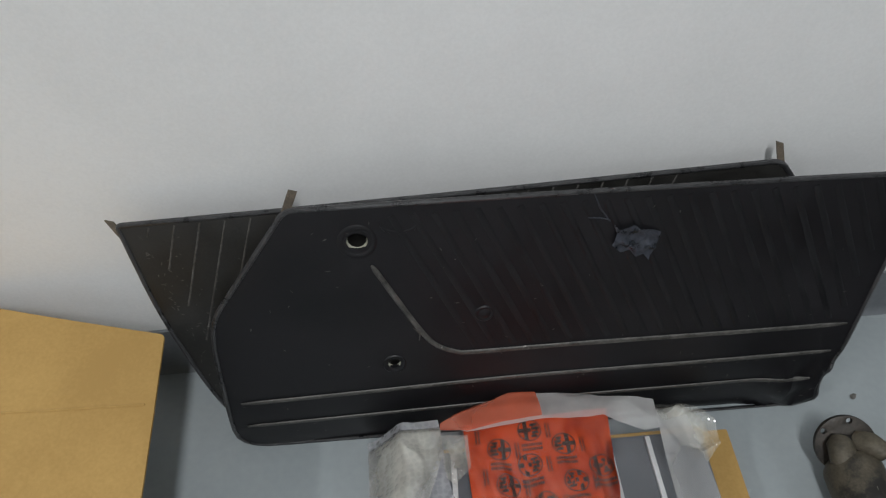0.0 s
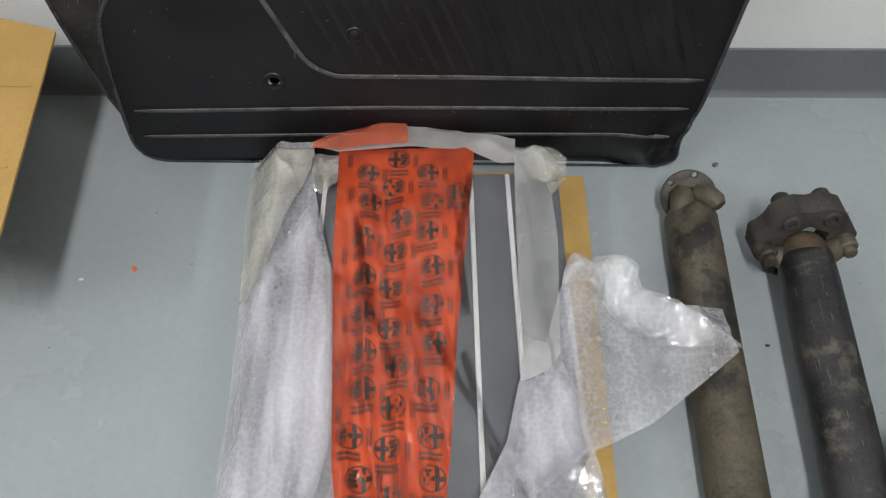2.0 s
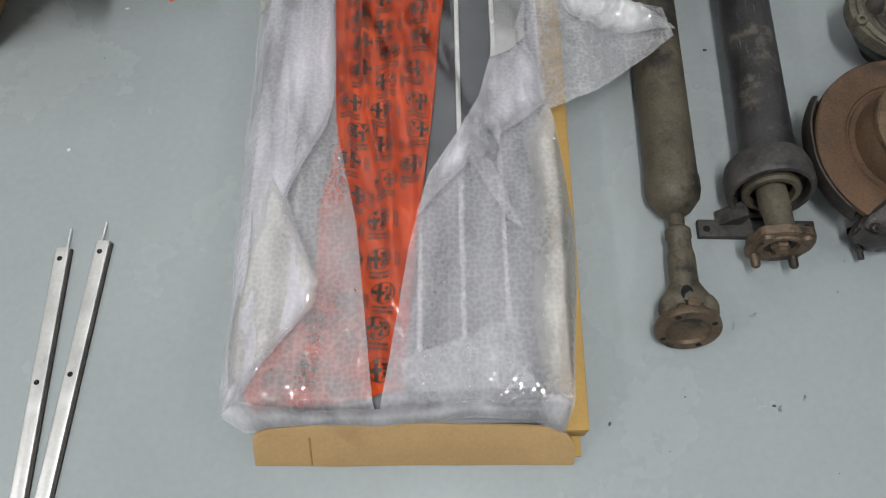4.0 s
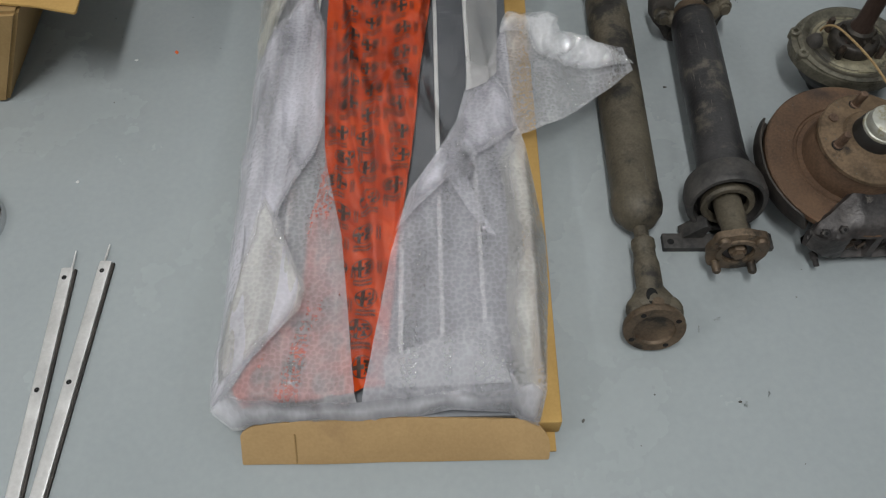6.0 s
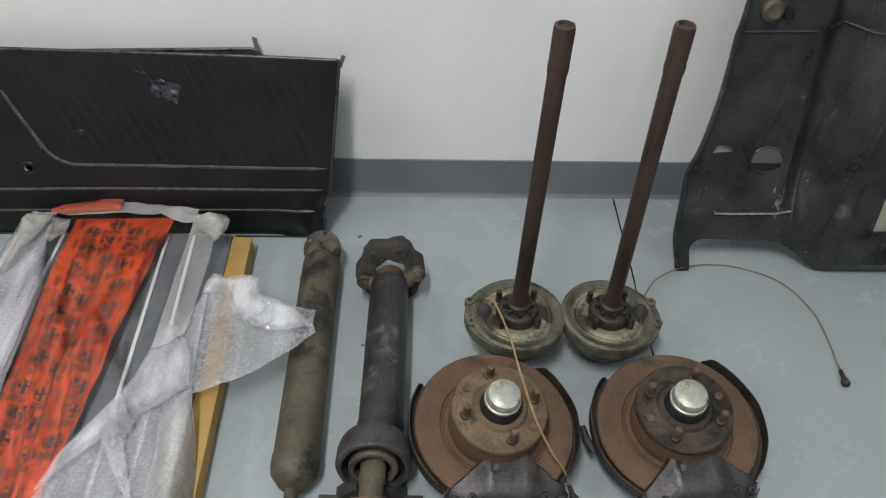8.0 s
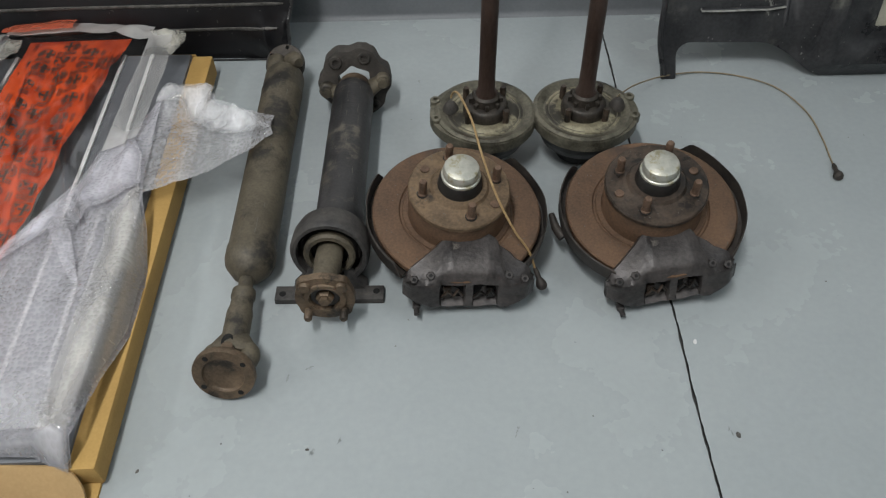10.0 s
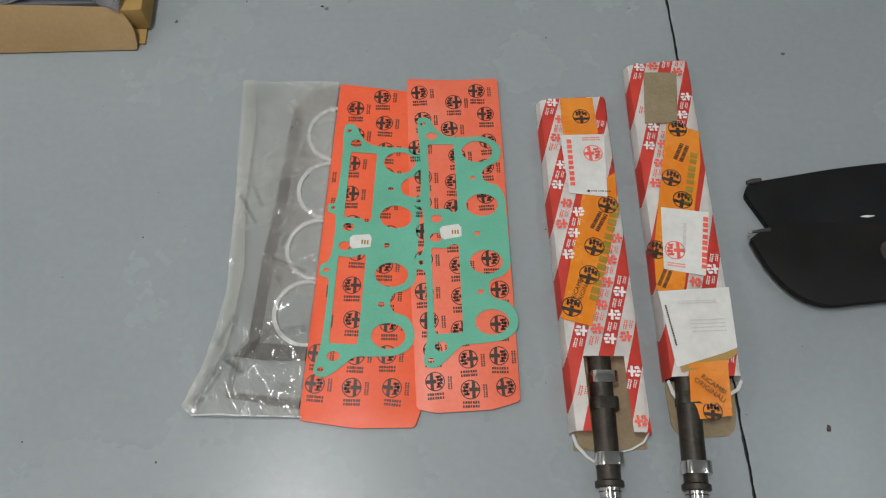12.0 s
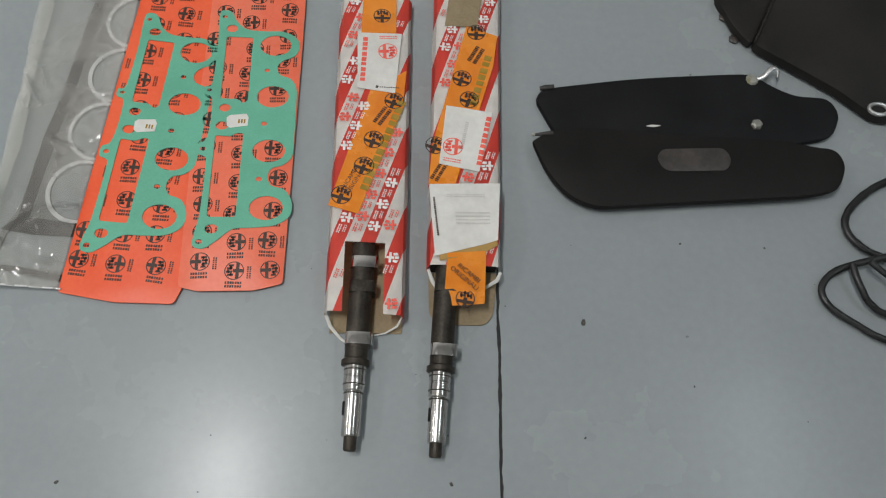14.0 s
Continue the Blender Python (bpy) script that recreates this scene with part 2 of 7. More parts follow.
CREASE = film("film_crease", (0.95, 0.95, 0.95), 0.75, 0.1, 0.3, 90, sheen=0.3)
CLEAR = film("clear_film", (0.85, 0.86, 0.87), 0.012, 0.05, 0.6, 22, sheen=0.02, clarity=(0.985, 0.985, 0.985))
BAG = film("poly_bag", (0.95, 0.92, 0.85), 0.28, 0.1, 0.6, 26, sheen=0.3, clarity=(0.97, 0.97, 0.95))
RUST = surface("rusted_iron", (0.066, 0.038, 0.023), (0.165, 0.096, 0.055), 9, 0.66, 0.12, metal=0.25, bump=0.5, grain=240, stain=(0.05, 0.034, 0.026), stain_scale=7, stain_from=0.52, stain_to=0.72)
HUB_BROWN = surface("rusty_hub", (0.075, 0.05, 0.029), (0.2, 0.135, 0.08), 26, 0.62, 0.12, metal=0.3, bump=0.6, grain=220, stain=(0.03, 0.022, 0.016), stain_scale=20, stain_from=0.55, stain_to=0.7)
HUB = surface("oily_hub", (0.015, 0.012, 0.01), (0.085, 0.06, 0.043), 30, 0.42, 0.2, metal=0.3, bump=0.9, grain=200, stain=(0.014, 0.012, 0.01), stain_scale=18, stain_from=0.5, stain_to=0.6)
CALIPER = surface("pitted_caliper", (0.024, 0.022, 0.022), (0.09, 0.08, 0.076), 22, 0.48, 0.16, metal=0.4, bump=1.0, grain=190, stain=(0.17, 0.155, 0.135), stain_scale=36, stain_from=0.64, stain_to=0.74)
RUBBER_OLD = surface("perished_rubber", (0.02, 0.018, 0.016), (0.06, 0.052, 0.044), 40, 0.75, 0.1, bump=0.6, grain=300, stain=(0.09, 0.08, 0.065), stain_scale=30, stain_from=0.6, stain_to=0.75)
DISH = surface("greasy_dish", (0.1, 0.088, 0.056), (0.31, 0.28, 0.19), 22, 0.45, 0.15, metal=0.15, bump=0.4, grain=200, stain=(0.024, 0.021, 0.015), stain_scale=13, stain_from=0.43, stain_to=0.53)
IRON = surface("dark_cast_iron", (0.028, 0.027, 0.027), (0.086, 0.08, 0.074), 26, 0.6, 0.12, metal=0.3, bump=0.9, grain=160, stain=(0.12, 0.1, 0.08), stain_scale=22, stain_from=0.58, stain_to=0.74)
SHIELD = surface("shield_steel", (0.018, 0.016, 0.015), (0.06, 0.05, 0.042), 30, 0.6, 0.12, metal=0.3, bump=0.4)
CAP = surface("zinc_cap", (0.3, 0.305, 0.265), (0.56, 0.555, 0.5), 30, 0.4, 0.16, metal=0.5, bump=0.8, grain=90, stain=(0.27, 0.245, 0.145), stain_scale=30, stain_from=0.5, stain_to=0.66)
# also stands in for shade in the fork gap and stud recesses
GREASE_SHADE = surface("black_grease_and_shade", (0.005, 0.005, 0.005), (0.017, 0.015, 0.013), 40, 0.52, 0.15, bump=0.5)
STUD = surface("rusty_stud", (0.075, 0.047, 0.032), (0.2, 0.128, 0.088), 60, 0.6, 0.1, metal=0.5, bump=0.7, grain=500)
OLIVE = surface("grimy_steel", (0.055, 0.046, 0.032), (0.132, 0.112, 0.079), 17, 0.62, 0.12, metal=0.25, bump=0.5, grain=240, stain=(0.022, 0.02, 0.0175), stain_scale=10, stain_from=0.51, stain_to=0.64)
PAINTED = surface("worn_black_paint", (0.009, 0.009, 0.0105), (0.046, 0.044, 0.045), 11, 0.44, 0.14, metal=0.15, bump=0.6, grain=220, stain=(0.105, 0.094, 0.076), stain_scale=15, stain_from=0.56, stain_to=0.67)
FLANGE = surface("brown_flange", (0.07, 0.049, 0.032), (0.175, 0.125, 0.082), 24, 0.55, 0.12, metal=0.45, bump=0.8, grain=220, stain=(0.03, 0.024, 0.018), stain_scale=22, stain_from=0.52, stain_to=0.64)
PLATE = surface("greasy_alloy", (0.055, 0.051, 0.037), (0.165, 0.152, 0.114), 22, 0.5, 0.15, metal=0.35, bump=0.6, grain=200, stain=(0.035, 0.029, 0.021), stain_scale=16, stain_from=0.52, stain_to=0.64)
AXLE = surface("oxidised_axle", (0.046, 0.029, 0.023), (0.096, 0.064, 0.052), 18, 0.5, 0.1, metal=0.5, bump=0.25, grain=300, stretch=(1, 1, 0.3))
BEARING = surface("black_bearing", (0.016, 0.014, 0.012), (0.06, 0.05, 0.04), 40, 0.5, 0.15, metal=0.4, bump=0.6, grain=260, stain=(0.1, 0.085, 0.06), stain_scale=30, stain_from=0.66, stain_to=0.76)
SHEATH_DULL = surface("dull_sheath", (0.16, 0.125, 0.075), (0.3, 0.235, 0.15), 40, 0.6, 0.1, bump=0.3)
SHEATH = surface("tan_sheath", (0.24, 0.155, 0.066), (0.38, 0.26, 0.125), 60, 0.55, 0.1, bump=0.3)
BRIGHT = surface("brushed_alloy", (0.6, 0.59, 0.58), (0.78, 0.77, 0.76), 14, 0.36, 0.1, metal=0.85, bump=0.12, grain=200, stain=(0.42, 0.39, 0.38), stain_scale=9, stain_from=0.6, stain_to=0.8)
CHROME = surface("chrome", (0.62, 0.62, 0.63), (0.72, 0.72, 0.73), 8, 0.14, 0.06, metal=1.0, bump=0.03)
GUARD = surface("scuffed_black_metal", (0.009, 0.0095, 0.0108), (0.042, 0.0425, 0.045), 9, 0.36, 0.14, bump=0.5, grain=160, stain=(0.12, 0.12, 0.105), stain_scale=13, stain_from=0.56, stain_to=0.8, spec=0.45)
CREAM_PAD = surface("cream_pad", (0.36, 0.35, 0.27), (0.5, 0.49, 0.4), 30, 0.7, 0.1, bump=0.3)
SCRATCH = surface("dull_scratch", (0.05, 0.047, 0.042), (0.16, 0.15, 0.13), 90, 0.6, 0.1, metal=0.2, bump=0.5)
SCRAPE = surface("bare_scrape", (0.16, 0.16, 0.145), (0.38, 0.38, 0.35), 60, 0.5, 0.1, metal=0.3, bump=0.5)
# haze of the covering film is put into this paler card colour
CARD_HAZY = surface("hazy_orange_card", (0.88, 0.155, 0.078), (0.95, 0.2, 0.105), 10, 0.4, 0.08, bump=0.15, grain=160, stain=(0.86, 0.24, 0.15), stain_scale=6, stain_from=0.55, stain_to=0.8)
CARD = surface("orange_card", (0.93, 0.11, 0.034), (0.98, 0.15, 0.055), 10, 0.45, 0.08, bump=0.1, grain=200, stain=(0.76, 0.16, 0.08), stain_scale=7, stain_from=0.6, stain_to=0.8)
GREEN = surface("green_gasket", (0.11, 0.42, 0.28), (0.145, 0.5, 0.345), 14, 0.6, 0.08, bump=0.15, grain=400)
GASKET = surface("graphite_gasket", (0.16, 0.162, 0.158), (0.21, 0.212, 0.206), 12, 0.6, 0.1, bump=0.2, grain=300)
GASKET_DARK = surface("gasket_dark", (0.022, 0.02, 0.017), (0.042, 0.038, 0.032), 14, 0.6, 0.1, bump=0.2, grain=300)
FIRE_RING = surface("gasket_ring", (0.66, 0.67, 0.68), (0.78, 0.79, 0.8), 30, 0.35, 0.1, metal=0.2, bump=0.1)
PAPER = surface("white_label", (0.66, 0.645, 0.6), (0.8, 0.785, 0.74), 14, 0.6, 0.08, bump=0.3, grain=120, stain=(0.6, 0.58, 0.52), stain_scale=18, stain_from=0.6, stain_to=0.8)
RED_INK = surface("red_print", (0.86, 0.1, 0.07), (0.94, 0.16, 0.11), 60, 0.5, 0.1)
PALE_INK = surface("pale_print", (0.86, 0.76, 0.72), (0.92, 0.88, 0.85), 60, 0.5, 0.1)
GREY_INK = surface("grey_print", (0.54, 0.53, 0.5), (0.64, 0.62, 0.59), 60, 0.5, 0.1)
STRIPES = striped("striped_carton", (0.93, 0.105, 0.072), (0.98, 0.94, 0.89), 19, 0.037, 0.49)
TAPE = surface("orange_tape", (0.78, 0.215, 0.014), (0.9, 0.31, 0.03), 12, 0.28, 0.08, bump=0.45, grain=60, stain=(0.72, 0.25, 0.04), stain_scale=22, stain_from=0.55, stain_to=0.75)
TAPE_STAMP = surface("olive_stamp", (0.3, 0.19, 0.02), (0.42, 0.25, 0.03), 70, 0.4, 0.1)
STEEL = surface("polished_steel", (0.42, 0.4, 0.38), (0.66, 0.64, 0.61), 20, 0.16, 0.06, metal=1.0, bump=0.05, stretch=(1, 0.2, 1))
PHOSPHATE = surface("phosphated_steel", (0.025, 0.021, 0.017), (0.075, 0.064, 0.05), 30, 0.5, 0.12, metal=0.6, bump=0.4, grain=250)
VISOR = surface("visor_vinyl", (0.006, 0.006, 0.0068), (0.012, 0.012, 0.013), 12, 0.5, 0.1, bump=0.15, grain=700, spec=0.22)
VISOR_BROWN = surface("aged_visor_vinyl", (0.0065, 0.006, 0.0056), (0.015, 0.013, 0.012), 9, 0.52, 0.1, bump=0.15, grain=700, stain=(0.032, 0.028, 0.025), stain_scale=11, stain_from=0.6, stain_to=0.8, spec=0.22)
MIRROR_OLD = surface("dull_mirror", (0.045, 0.04, 0.037), (0.09, 0.079, 0.072), 24, 0.35, 0.08, metal=0.3, bump=0.05)
LEATHER = surface("dark_leatherette", (0.0105, 0.0095, 0.0085), (0.024, 0.021, 0.019), 9, 0.55, 0.1, bump=0.3, grain=500, spec=0.3)
# the grey spots paint highlights onto the rubber
HOSE = surface("black_rubber", (0.007, 0.007, 0.007), (0.02, 0.02, 0.02), 30, 0.34, 0.12, bump=0.4, grain=200, stain=(0.14, 0.14, 0.14), stain_scale=45, stain_from=0.62, stain_to=0.74)
SCRAP = surface("orange_scrap", (0.7, 0.1, 0.02), (0.8, 0.16, 0.04), 20, 0.5, 0.1)
CRUMB = surface("floor_crumb", (0.05, 0.05, 0.045), (0.12, 0.11, 0.1), 200, 0.8, 0.1, piece=0.4)
SCUFF = surface("scuff_mark", (0.16, 0.175, 0.18), (0.24, 0.26, 0.265), 90, 0.5, 0.1)
CRUMB_WHITE = surface("white_crumb", (0.6, 0.6, 0.6), (0.75, 0.75, 0.74), 60, 0.6, 0.1)
LAMP_WHITE = surface("lamp_housing", (0.7, 0.7, 0.7), (0.78, 0.78, 0.78), 5, 0.4, 0.1)


# ---- building helpers ----
def link_mesh(name, bm, mat, smooth=40):
    bmesh.ops.recalc_face_normals(bm, faces=bm.faces)
    if any(e.is_boundary for e in bm.edges) and sum(f.normal.z * f.calc_area() for f in bm.faces) < 0:
        bmesh.ops.reverse_faces(bm, faces=bm.faces)
    mesh = bpy.data.meshes.new(name)
    if smooth:
        for f in bm.faces:
            f.smooth = True
        for e in bm.edges:
            if len(e.link_faces) == 2 and e.calc_face_angle(0) > radians(smooth):
                e.smooth = False
    bm.to_mesh(mesh)
    bm.free()
    mesh.materials.append(mat)
    return new(name, mesh)


def part(name, bm, mat, parent, label="", smooth=40, kind=""):
    ob = link_mesh(name, bm, mat, smooth)
    ob.parent = parent
    return tagged(ob, label, kind=kind)


def thing(name, label, category, m=None, group="", kind=""):
    ob = new(name)
    ob.empty_display_size = 0.05
    if m is not None:
        ob.matrix_basis = m
    return tagged(ob, label, category, group, kind)


def single(name, bm, mat, label, category, m=None, group="", kind="", smooth=40):
    ob = link_mesh(name, bm, mat, smooth)
    if m is not None:
        ob.matrix_basis = m
    return tagged(ob, label, category, group, kind)


def spline(points, steps=6, closed=False):
    """A smooth line through points of any dimension."""
    pts = [Vector(p) for p in points]
    n, out = len(pts), []
    for i in range(n if closed else n - 1):
        if closed:
            a, b, c, d = (pts[(i + k) % n] for k in (-1, 0, 1, 2))
        else:
            a, b, c, d = pts[max(i - 1, 0)], pts[i], pts[i + 1], pts[min(i + 2, n - 1)]
        for s in range(steps):
            t = s / steps
            out.append(0.5 * ((2 * b) + (c - a) * t + (2 * a - 5 * b + 4 * c - d) * t * t + (3 * b - a - 3 * c + d) * t**3))
    if not closed:
        out.append(pts[-1])
    return out


def rounded(points, radii, steps=5):
    """A polygon whose corners are rounded, each by its own radius (or one for all)."""
    n, out = len(points), []
    if not isinstance(radii, (list, tuple)):
        radii = [radii] * n
    for i in range(n):
        p, a, b = Vector(points[i]), Vector(points[i - 1]), Vector(points[(i + 1) % n])
        r = min(radii[i], (a - p).length * 0.48, (b - p).length * 0.48)
        if r < 1e-5:
            out.append(p)
            continue
        s, e = p + (a - p).normalized() * r, p + (b - p).normalized() * r
        for k in range(steps + 1):
            t = k / steps
            out.append((1 - t) ** 2 * s + 2 * t * (1 - t) * p + t * t * e)
    return out


def circle(cx, cy, r, n=24, sx=1.0, sy=1.0, turn=0.0):
    return [Vector((cx + r * sx * math.cos(a) * math.cos(turn) - r * sy * math.sin(a) * math.sin(turn), cy + r * sx * math.cos(a) * math.sin(turn) + r * sy * math.sin(a) * math.cos(turn)))
            for a in (2 * math.pi * k / n for k in range(n))]


def plate(outline, thickness, holes=(), z=0.0, bevel=0.0, bm=None):
    """A flat piece with holes; its top lies at z, its body below."""
    work = bmesh.new()
    edges = []
    for loop in (outline, *holes):
        vs = [work.verts.new((p[0], p[1], z)) for p in loop]
        edges += [work.edges.new((vs[i], vs[(i + 1) % len(vs)])) for i in range(len(vs))]
    bmesh.ops.triangle_fill(work, use_beauty=True, use_dissolve=False, edges=edges)
    if thickness:
        rim = [e for e in work.edges if e.is_boundary]
        done = bmesh.ops.extrude_face_region(work, geom=list(work.faces))
        low = [v for v in done["geom"] if isinstance(v, bmesh.types.BMVert)]
        bmesh.ops.translate(work, verts=low, vec=(0, 0, -thickness))
        bmesh.ops.recalc_face_normals(work, faces=work.faces)
        if bevel:
            top_rim = [e for e in work.edges if len(e.link_faces) == 2 and abs(e.calc_face_angle(0)) > 1.0 and all(abs(v.co.z - z) < 1e-6 for v in e.verts)]
            bmesh.ops.bevel(work, geom=top_rim, offset=bevel, segments=2, profile=0.6, affect="EDGES", clamp_overlap=True)
    if bm is None:
        return work
    return merge(bm, work)


def merge(bm, other, m=None):
    if m is not None:
        bmesh.ops.transform(other, matrix=m, verts=other.verts)
    mesh = bpy.data.meshes.new("joined")
    other.to_mesh(mesh)
    other.free()
    bm.from_mesh(mesh)
    bpy.data.meshes.remove(mesh)
    return bm


def box(w, d, h, m=None, bevel=0.0, bm=None, segments=2):
    """A block standing on its base's middle, edges bevelled."""
    work = bmesh.new()
    bmesh.ops.create_cube(work, size=1.0, matrix=Matrix.Translation((0, 0, h / 2)) @ Matrix.Diagonal((w, d, h, 1)))
    if bevel:
        bmesh.ops.bevel(work, geom=list(work.edges), offset=bevel, segments=segments, profile=0.6, affect="EDGES", clamp_overlap=True)
    if m is not None:
        bmesh.ops.transform(work, matrix=m, verts=work.verts)
    return work if bm is None else merge(bm, work)


def lathe(profile, segments=40, m=None, bm=None, wobble=0.0, seed=0):
    """A turned body round z from rows of (radius, height); ends with radius 0 close it."""
    work = bmesh.new()
    rings = []
    for r, h in profile:
        if r < 1e-6:
            rings.append([work.verts.new((0, 0, h))])
        else:
            ring = []
            for k in range(segments):
                a = 2 * math.pi * k / segments
                rr = r * (1 + wobble * noise.noise((3 * math.cos(a) + seed, 3 * math.sin(a), h * 40)))
                ring.append(work.verts.new((rr * math.cos(a), rr * math.sin(a), h)))
            rings.append(ring)
    for a, b in zip(rings, rings[1:]):
        if len(a) == 1 and len(b) == 1:
            continue
        for k in range(segments):
            n = (k + 1) % segments
            if len(a) == 1:
                work.faces.new((a[0], b[k], b[n]))
            elif len(b) == 1:
                work.faces.new((a[k], a[n], b[0]))
            else:
                work.faces.new((a[k], a[n], b[n], b[k]))
    if m is not None:
        bmesh.ops.transform(work, matrix=m, verts=work.verts)
    return work if bm is None else merge(bm, work)


def tube(points, radius, segments=10, bm=None, flat=1.0):
    """A rod along a line; radius may be one number or one for each point."""
    work = bmesh.new()
    pts = [Vector(p) for p in points]
    radii = radius if isinstance(radius, (list, tuple)) else [radius] * len(pts)
    rings, side = [], None
    for i, p in enumerate(pts):
        ahead = (pts[min(i + 1, len(pts) - 1)] - pts[max(i - 1, 0)]).normalized()
        if side is None:
            side = ahead.cross(Vector((0, 0, 1)))
            if side.length < 0.1:
                side = ahead.cross(Vector((1, 0, 0)))
        side = (side - ahead * side.dot(ahead)).normalized()
        up = side.cross(ahead)
        rings.append([work.verts.new(p + radii[i] * (math.cos(a) * side + flat * math.sin(a) * up)) for a in (2 * math.pi * k / segments for k in range(segments))])
    for a, b in zip(rings, rings[1:]):
        for k in range(segments):
            work.faces.new((a[k], a[(k + 1) % segments], b[(k + 1) % segments], b[k]))
    work.faces.new(rings[0]), work.faces.new(rings[-1])
    return work if bm is None else merge(bm, work)


def inside(x, y, loop):
    hit, n = False, len(loop)
    for i in range(n):
        x1, y1, x2, y2 = loop[i][0], loop[i][1], loop[(i + 1) % n][0], loop[(i + 1) % n][1]
        if (y1 > y) != (y2 > y) and x < (x2 - x1) * (y - y1) / (y2 - y1) + x1:
            hit = not hit
    return hit


def sheet(loop, height, cell, fade=0.0):
    """A draped sheet: a fine net inside an outline, raised by height(x, y). fade: the width over which its layers thin out to the rim."""
    work = bmesh.new()
    xs, ys = [p[0] for p in loop], [p[1] for p in loop]
    nx, ny = int((max(xs) - min(xs)) / cell) + 2, int((max(ys) - min(ys)) / cell) + 2
    grid = {}

    def vert(i, j):
        if (i, j) not in grid:
            x, y = min(xs) + i * cell, min(ys) + j * cell
            grid[i, j] = work.verts.new((x, y, height(x, y)))
        return grid[i, j]

    for i in range(nx):
        for j in range(ny):
            if inside(min(xs) + (i + 0.5) * cell, min(ys) + (j + 0.5) * cell, loop):
                work.faces.new((vert(i, j), vert(i + 1, j), vert(i + 1, j + 1), vert(i, j + 1)))
    # the rim follows the outline
    for v in work.verts:
        if v.is_boundary:
            near, p = None, Vector((v.co.x, v.co.y))
            for k in range(len(loop)):
                a, b = Vector(loop[k][:2]), Vector(loop[(k + 1) % len(loop)][:2])
                t = min(1.0, max(0.0, (p - a).dot(b - a) / max((b - a).length_squared, 1e-9)))
                q = a + (b - a) * t
                if near is None or (q - p).length < (near - p).length:
                    near = q
            if (near - p).length < 1.2 * cell:
                v.co = Vector((near.x, near.y, height(near.x, near.y)))
    if fade:
        depth = work.verts.layers.float.new("layer_depth")
        at = np.array([v.co[:2] for v in work.verts])
        best = np.full(len(at), 9.0)
        for k in range(len(loop)):
            a, b = np.array(loop[k][:2]), np.array(loop[(k + 1) % len(loop)][:2])
            t = np.clip((at - a) @ (b - a) / max((b - a) @ (b - a), 1e-12), 0, 1)
            best = np.minimum(best, np.hypot(*(at - a - t[:, None] * (b - a)).T))
        for v, far in zip(work.verts, best):
            width = fade * (1.0 + 0.8 * noise.noise((v.co.x * 18, v.co.y * 18, 3)))
            v[depth] = 0.4 + 0.6 * ramp01(far, 0.0, width)
    return work


def ramp01(x, a, b):
    t = min(1.0, max(0.0, (x - a) / (b - a)))
    return t * t * (3 - 2 * t)


def emblem(bm, cx, cy, r, turn, lift):
    """A printed round mark: ring, cross and a plain wavy block, laid on lift(x, y)."""
    c, s = math.cos(turn), math.sin(turn)

    def face(points):
        vs = []
        for u, v in points:
            x, y = cx + r * (u * c - v * s), cy + r * (u * s + v * c)
            vs.append(bm.verts.new((x, y, lift(x, y))))
        bm.faces.new(vs)

    n = 22
    for k in range(n):
        a, b = 2 * math.pi * k / n, 2 * math.pi * (k + 1) / n
        face([(math.cos(a), math.sin(a)), (math.cos(b), math.sin(b)), (0.9 * math.cos(b), 0.9 * math.sin(b)), (0.9 * math.cos(a), 0.9 * math.sin(a))])
    face([(-0.5, -0.78), (-0.16, -0.88), (-0.16, 0.88), (-0.5, 0.78)])
    face([(-0.9, -0.19), (-0.5, -0.19), (-0.5, 0.19), (-0.9, 0.19)])
    face([(-0.16, -0.19), (0.12, -0.19), (0.12, 0.19), (-0.16, 0.19)])
    for v0, u0, u1 in ((0.46, 0.06, 0.7), (0.12, 0.16, 0.84), (-0.24, 0.16, 0.78), (-0.56, 0.06, 0.62)):
        face([(u0, v0 - 0.13), (u1, v0 - 0.1), (u1 - 0.05, v0 + 0.14), (u0 + 0.05, v0 + 0.11)])
    face([(0.26, -0.55), (0.44, -0.55), (0.46, -0.1), (0.28, -0.1)])
    face([(0.5, -0.1), (0.68, -0.1), (0.7, 0.3), (0.52, 0.3)])
    face([(0.24, 0.25), (0.42, 0.25), (0.42, 0.55), (0.26, 0.55)])


def bars(bm, cx, cy, width, height, turn, lift, rows=2, gap=0.45, pieces=4, pitch=0.003):
    """Writing too small or not to be lettered, as plain bars."""
    c, s = math.cos(turn), math.sin(turn)
    step = height / rows
    pieces = max(pieces, int(width / pitch)) if pieces > 1 else 1
    for row in range(rows):
        v0 = height / 2 - (row + 1) * step + step * gap / 2
        v1 = v0 + step * (1 - gap)
        for k in range(pieces):
            u0 = -width / 2 + width * (k + 0.1 + 0.15 * ((k * 7 + row * 3) % 3 == 0)) / pieces
            u1 = -width / 2 + width * (k + 0.88) / pieces
            vs = []
            for u, v in ((u0, v0), (u1, v0), (u1, v1), (u0, v1)):
                x, y = cx + u * c - v * s, cy + u * s + v * c
                vs.append(bm.verts.new((x, y, lift(x, y))))
            bm.faces.new(vs)


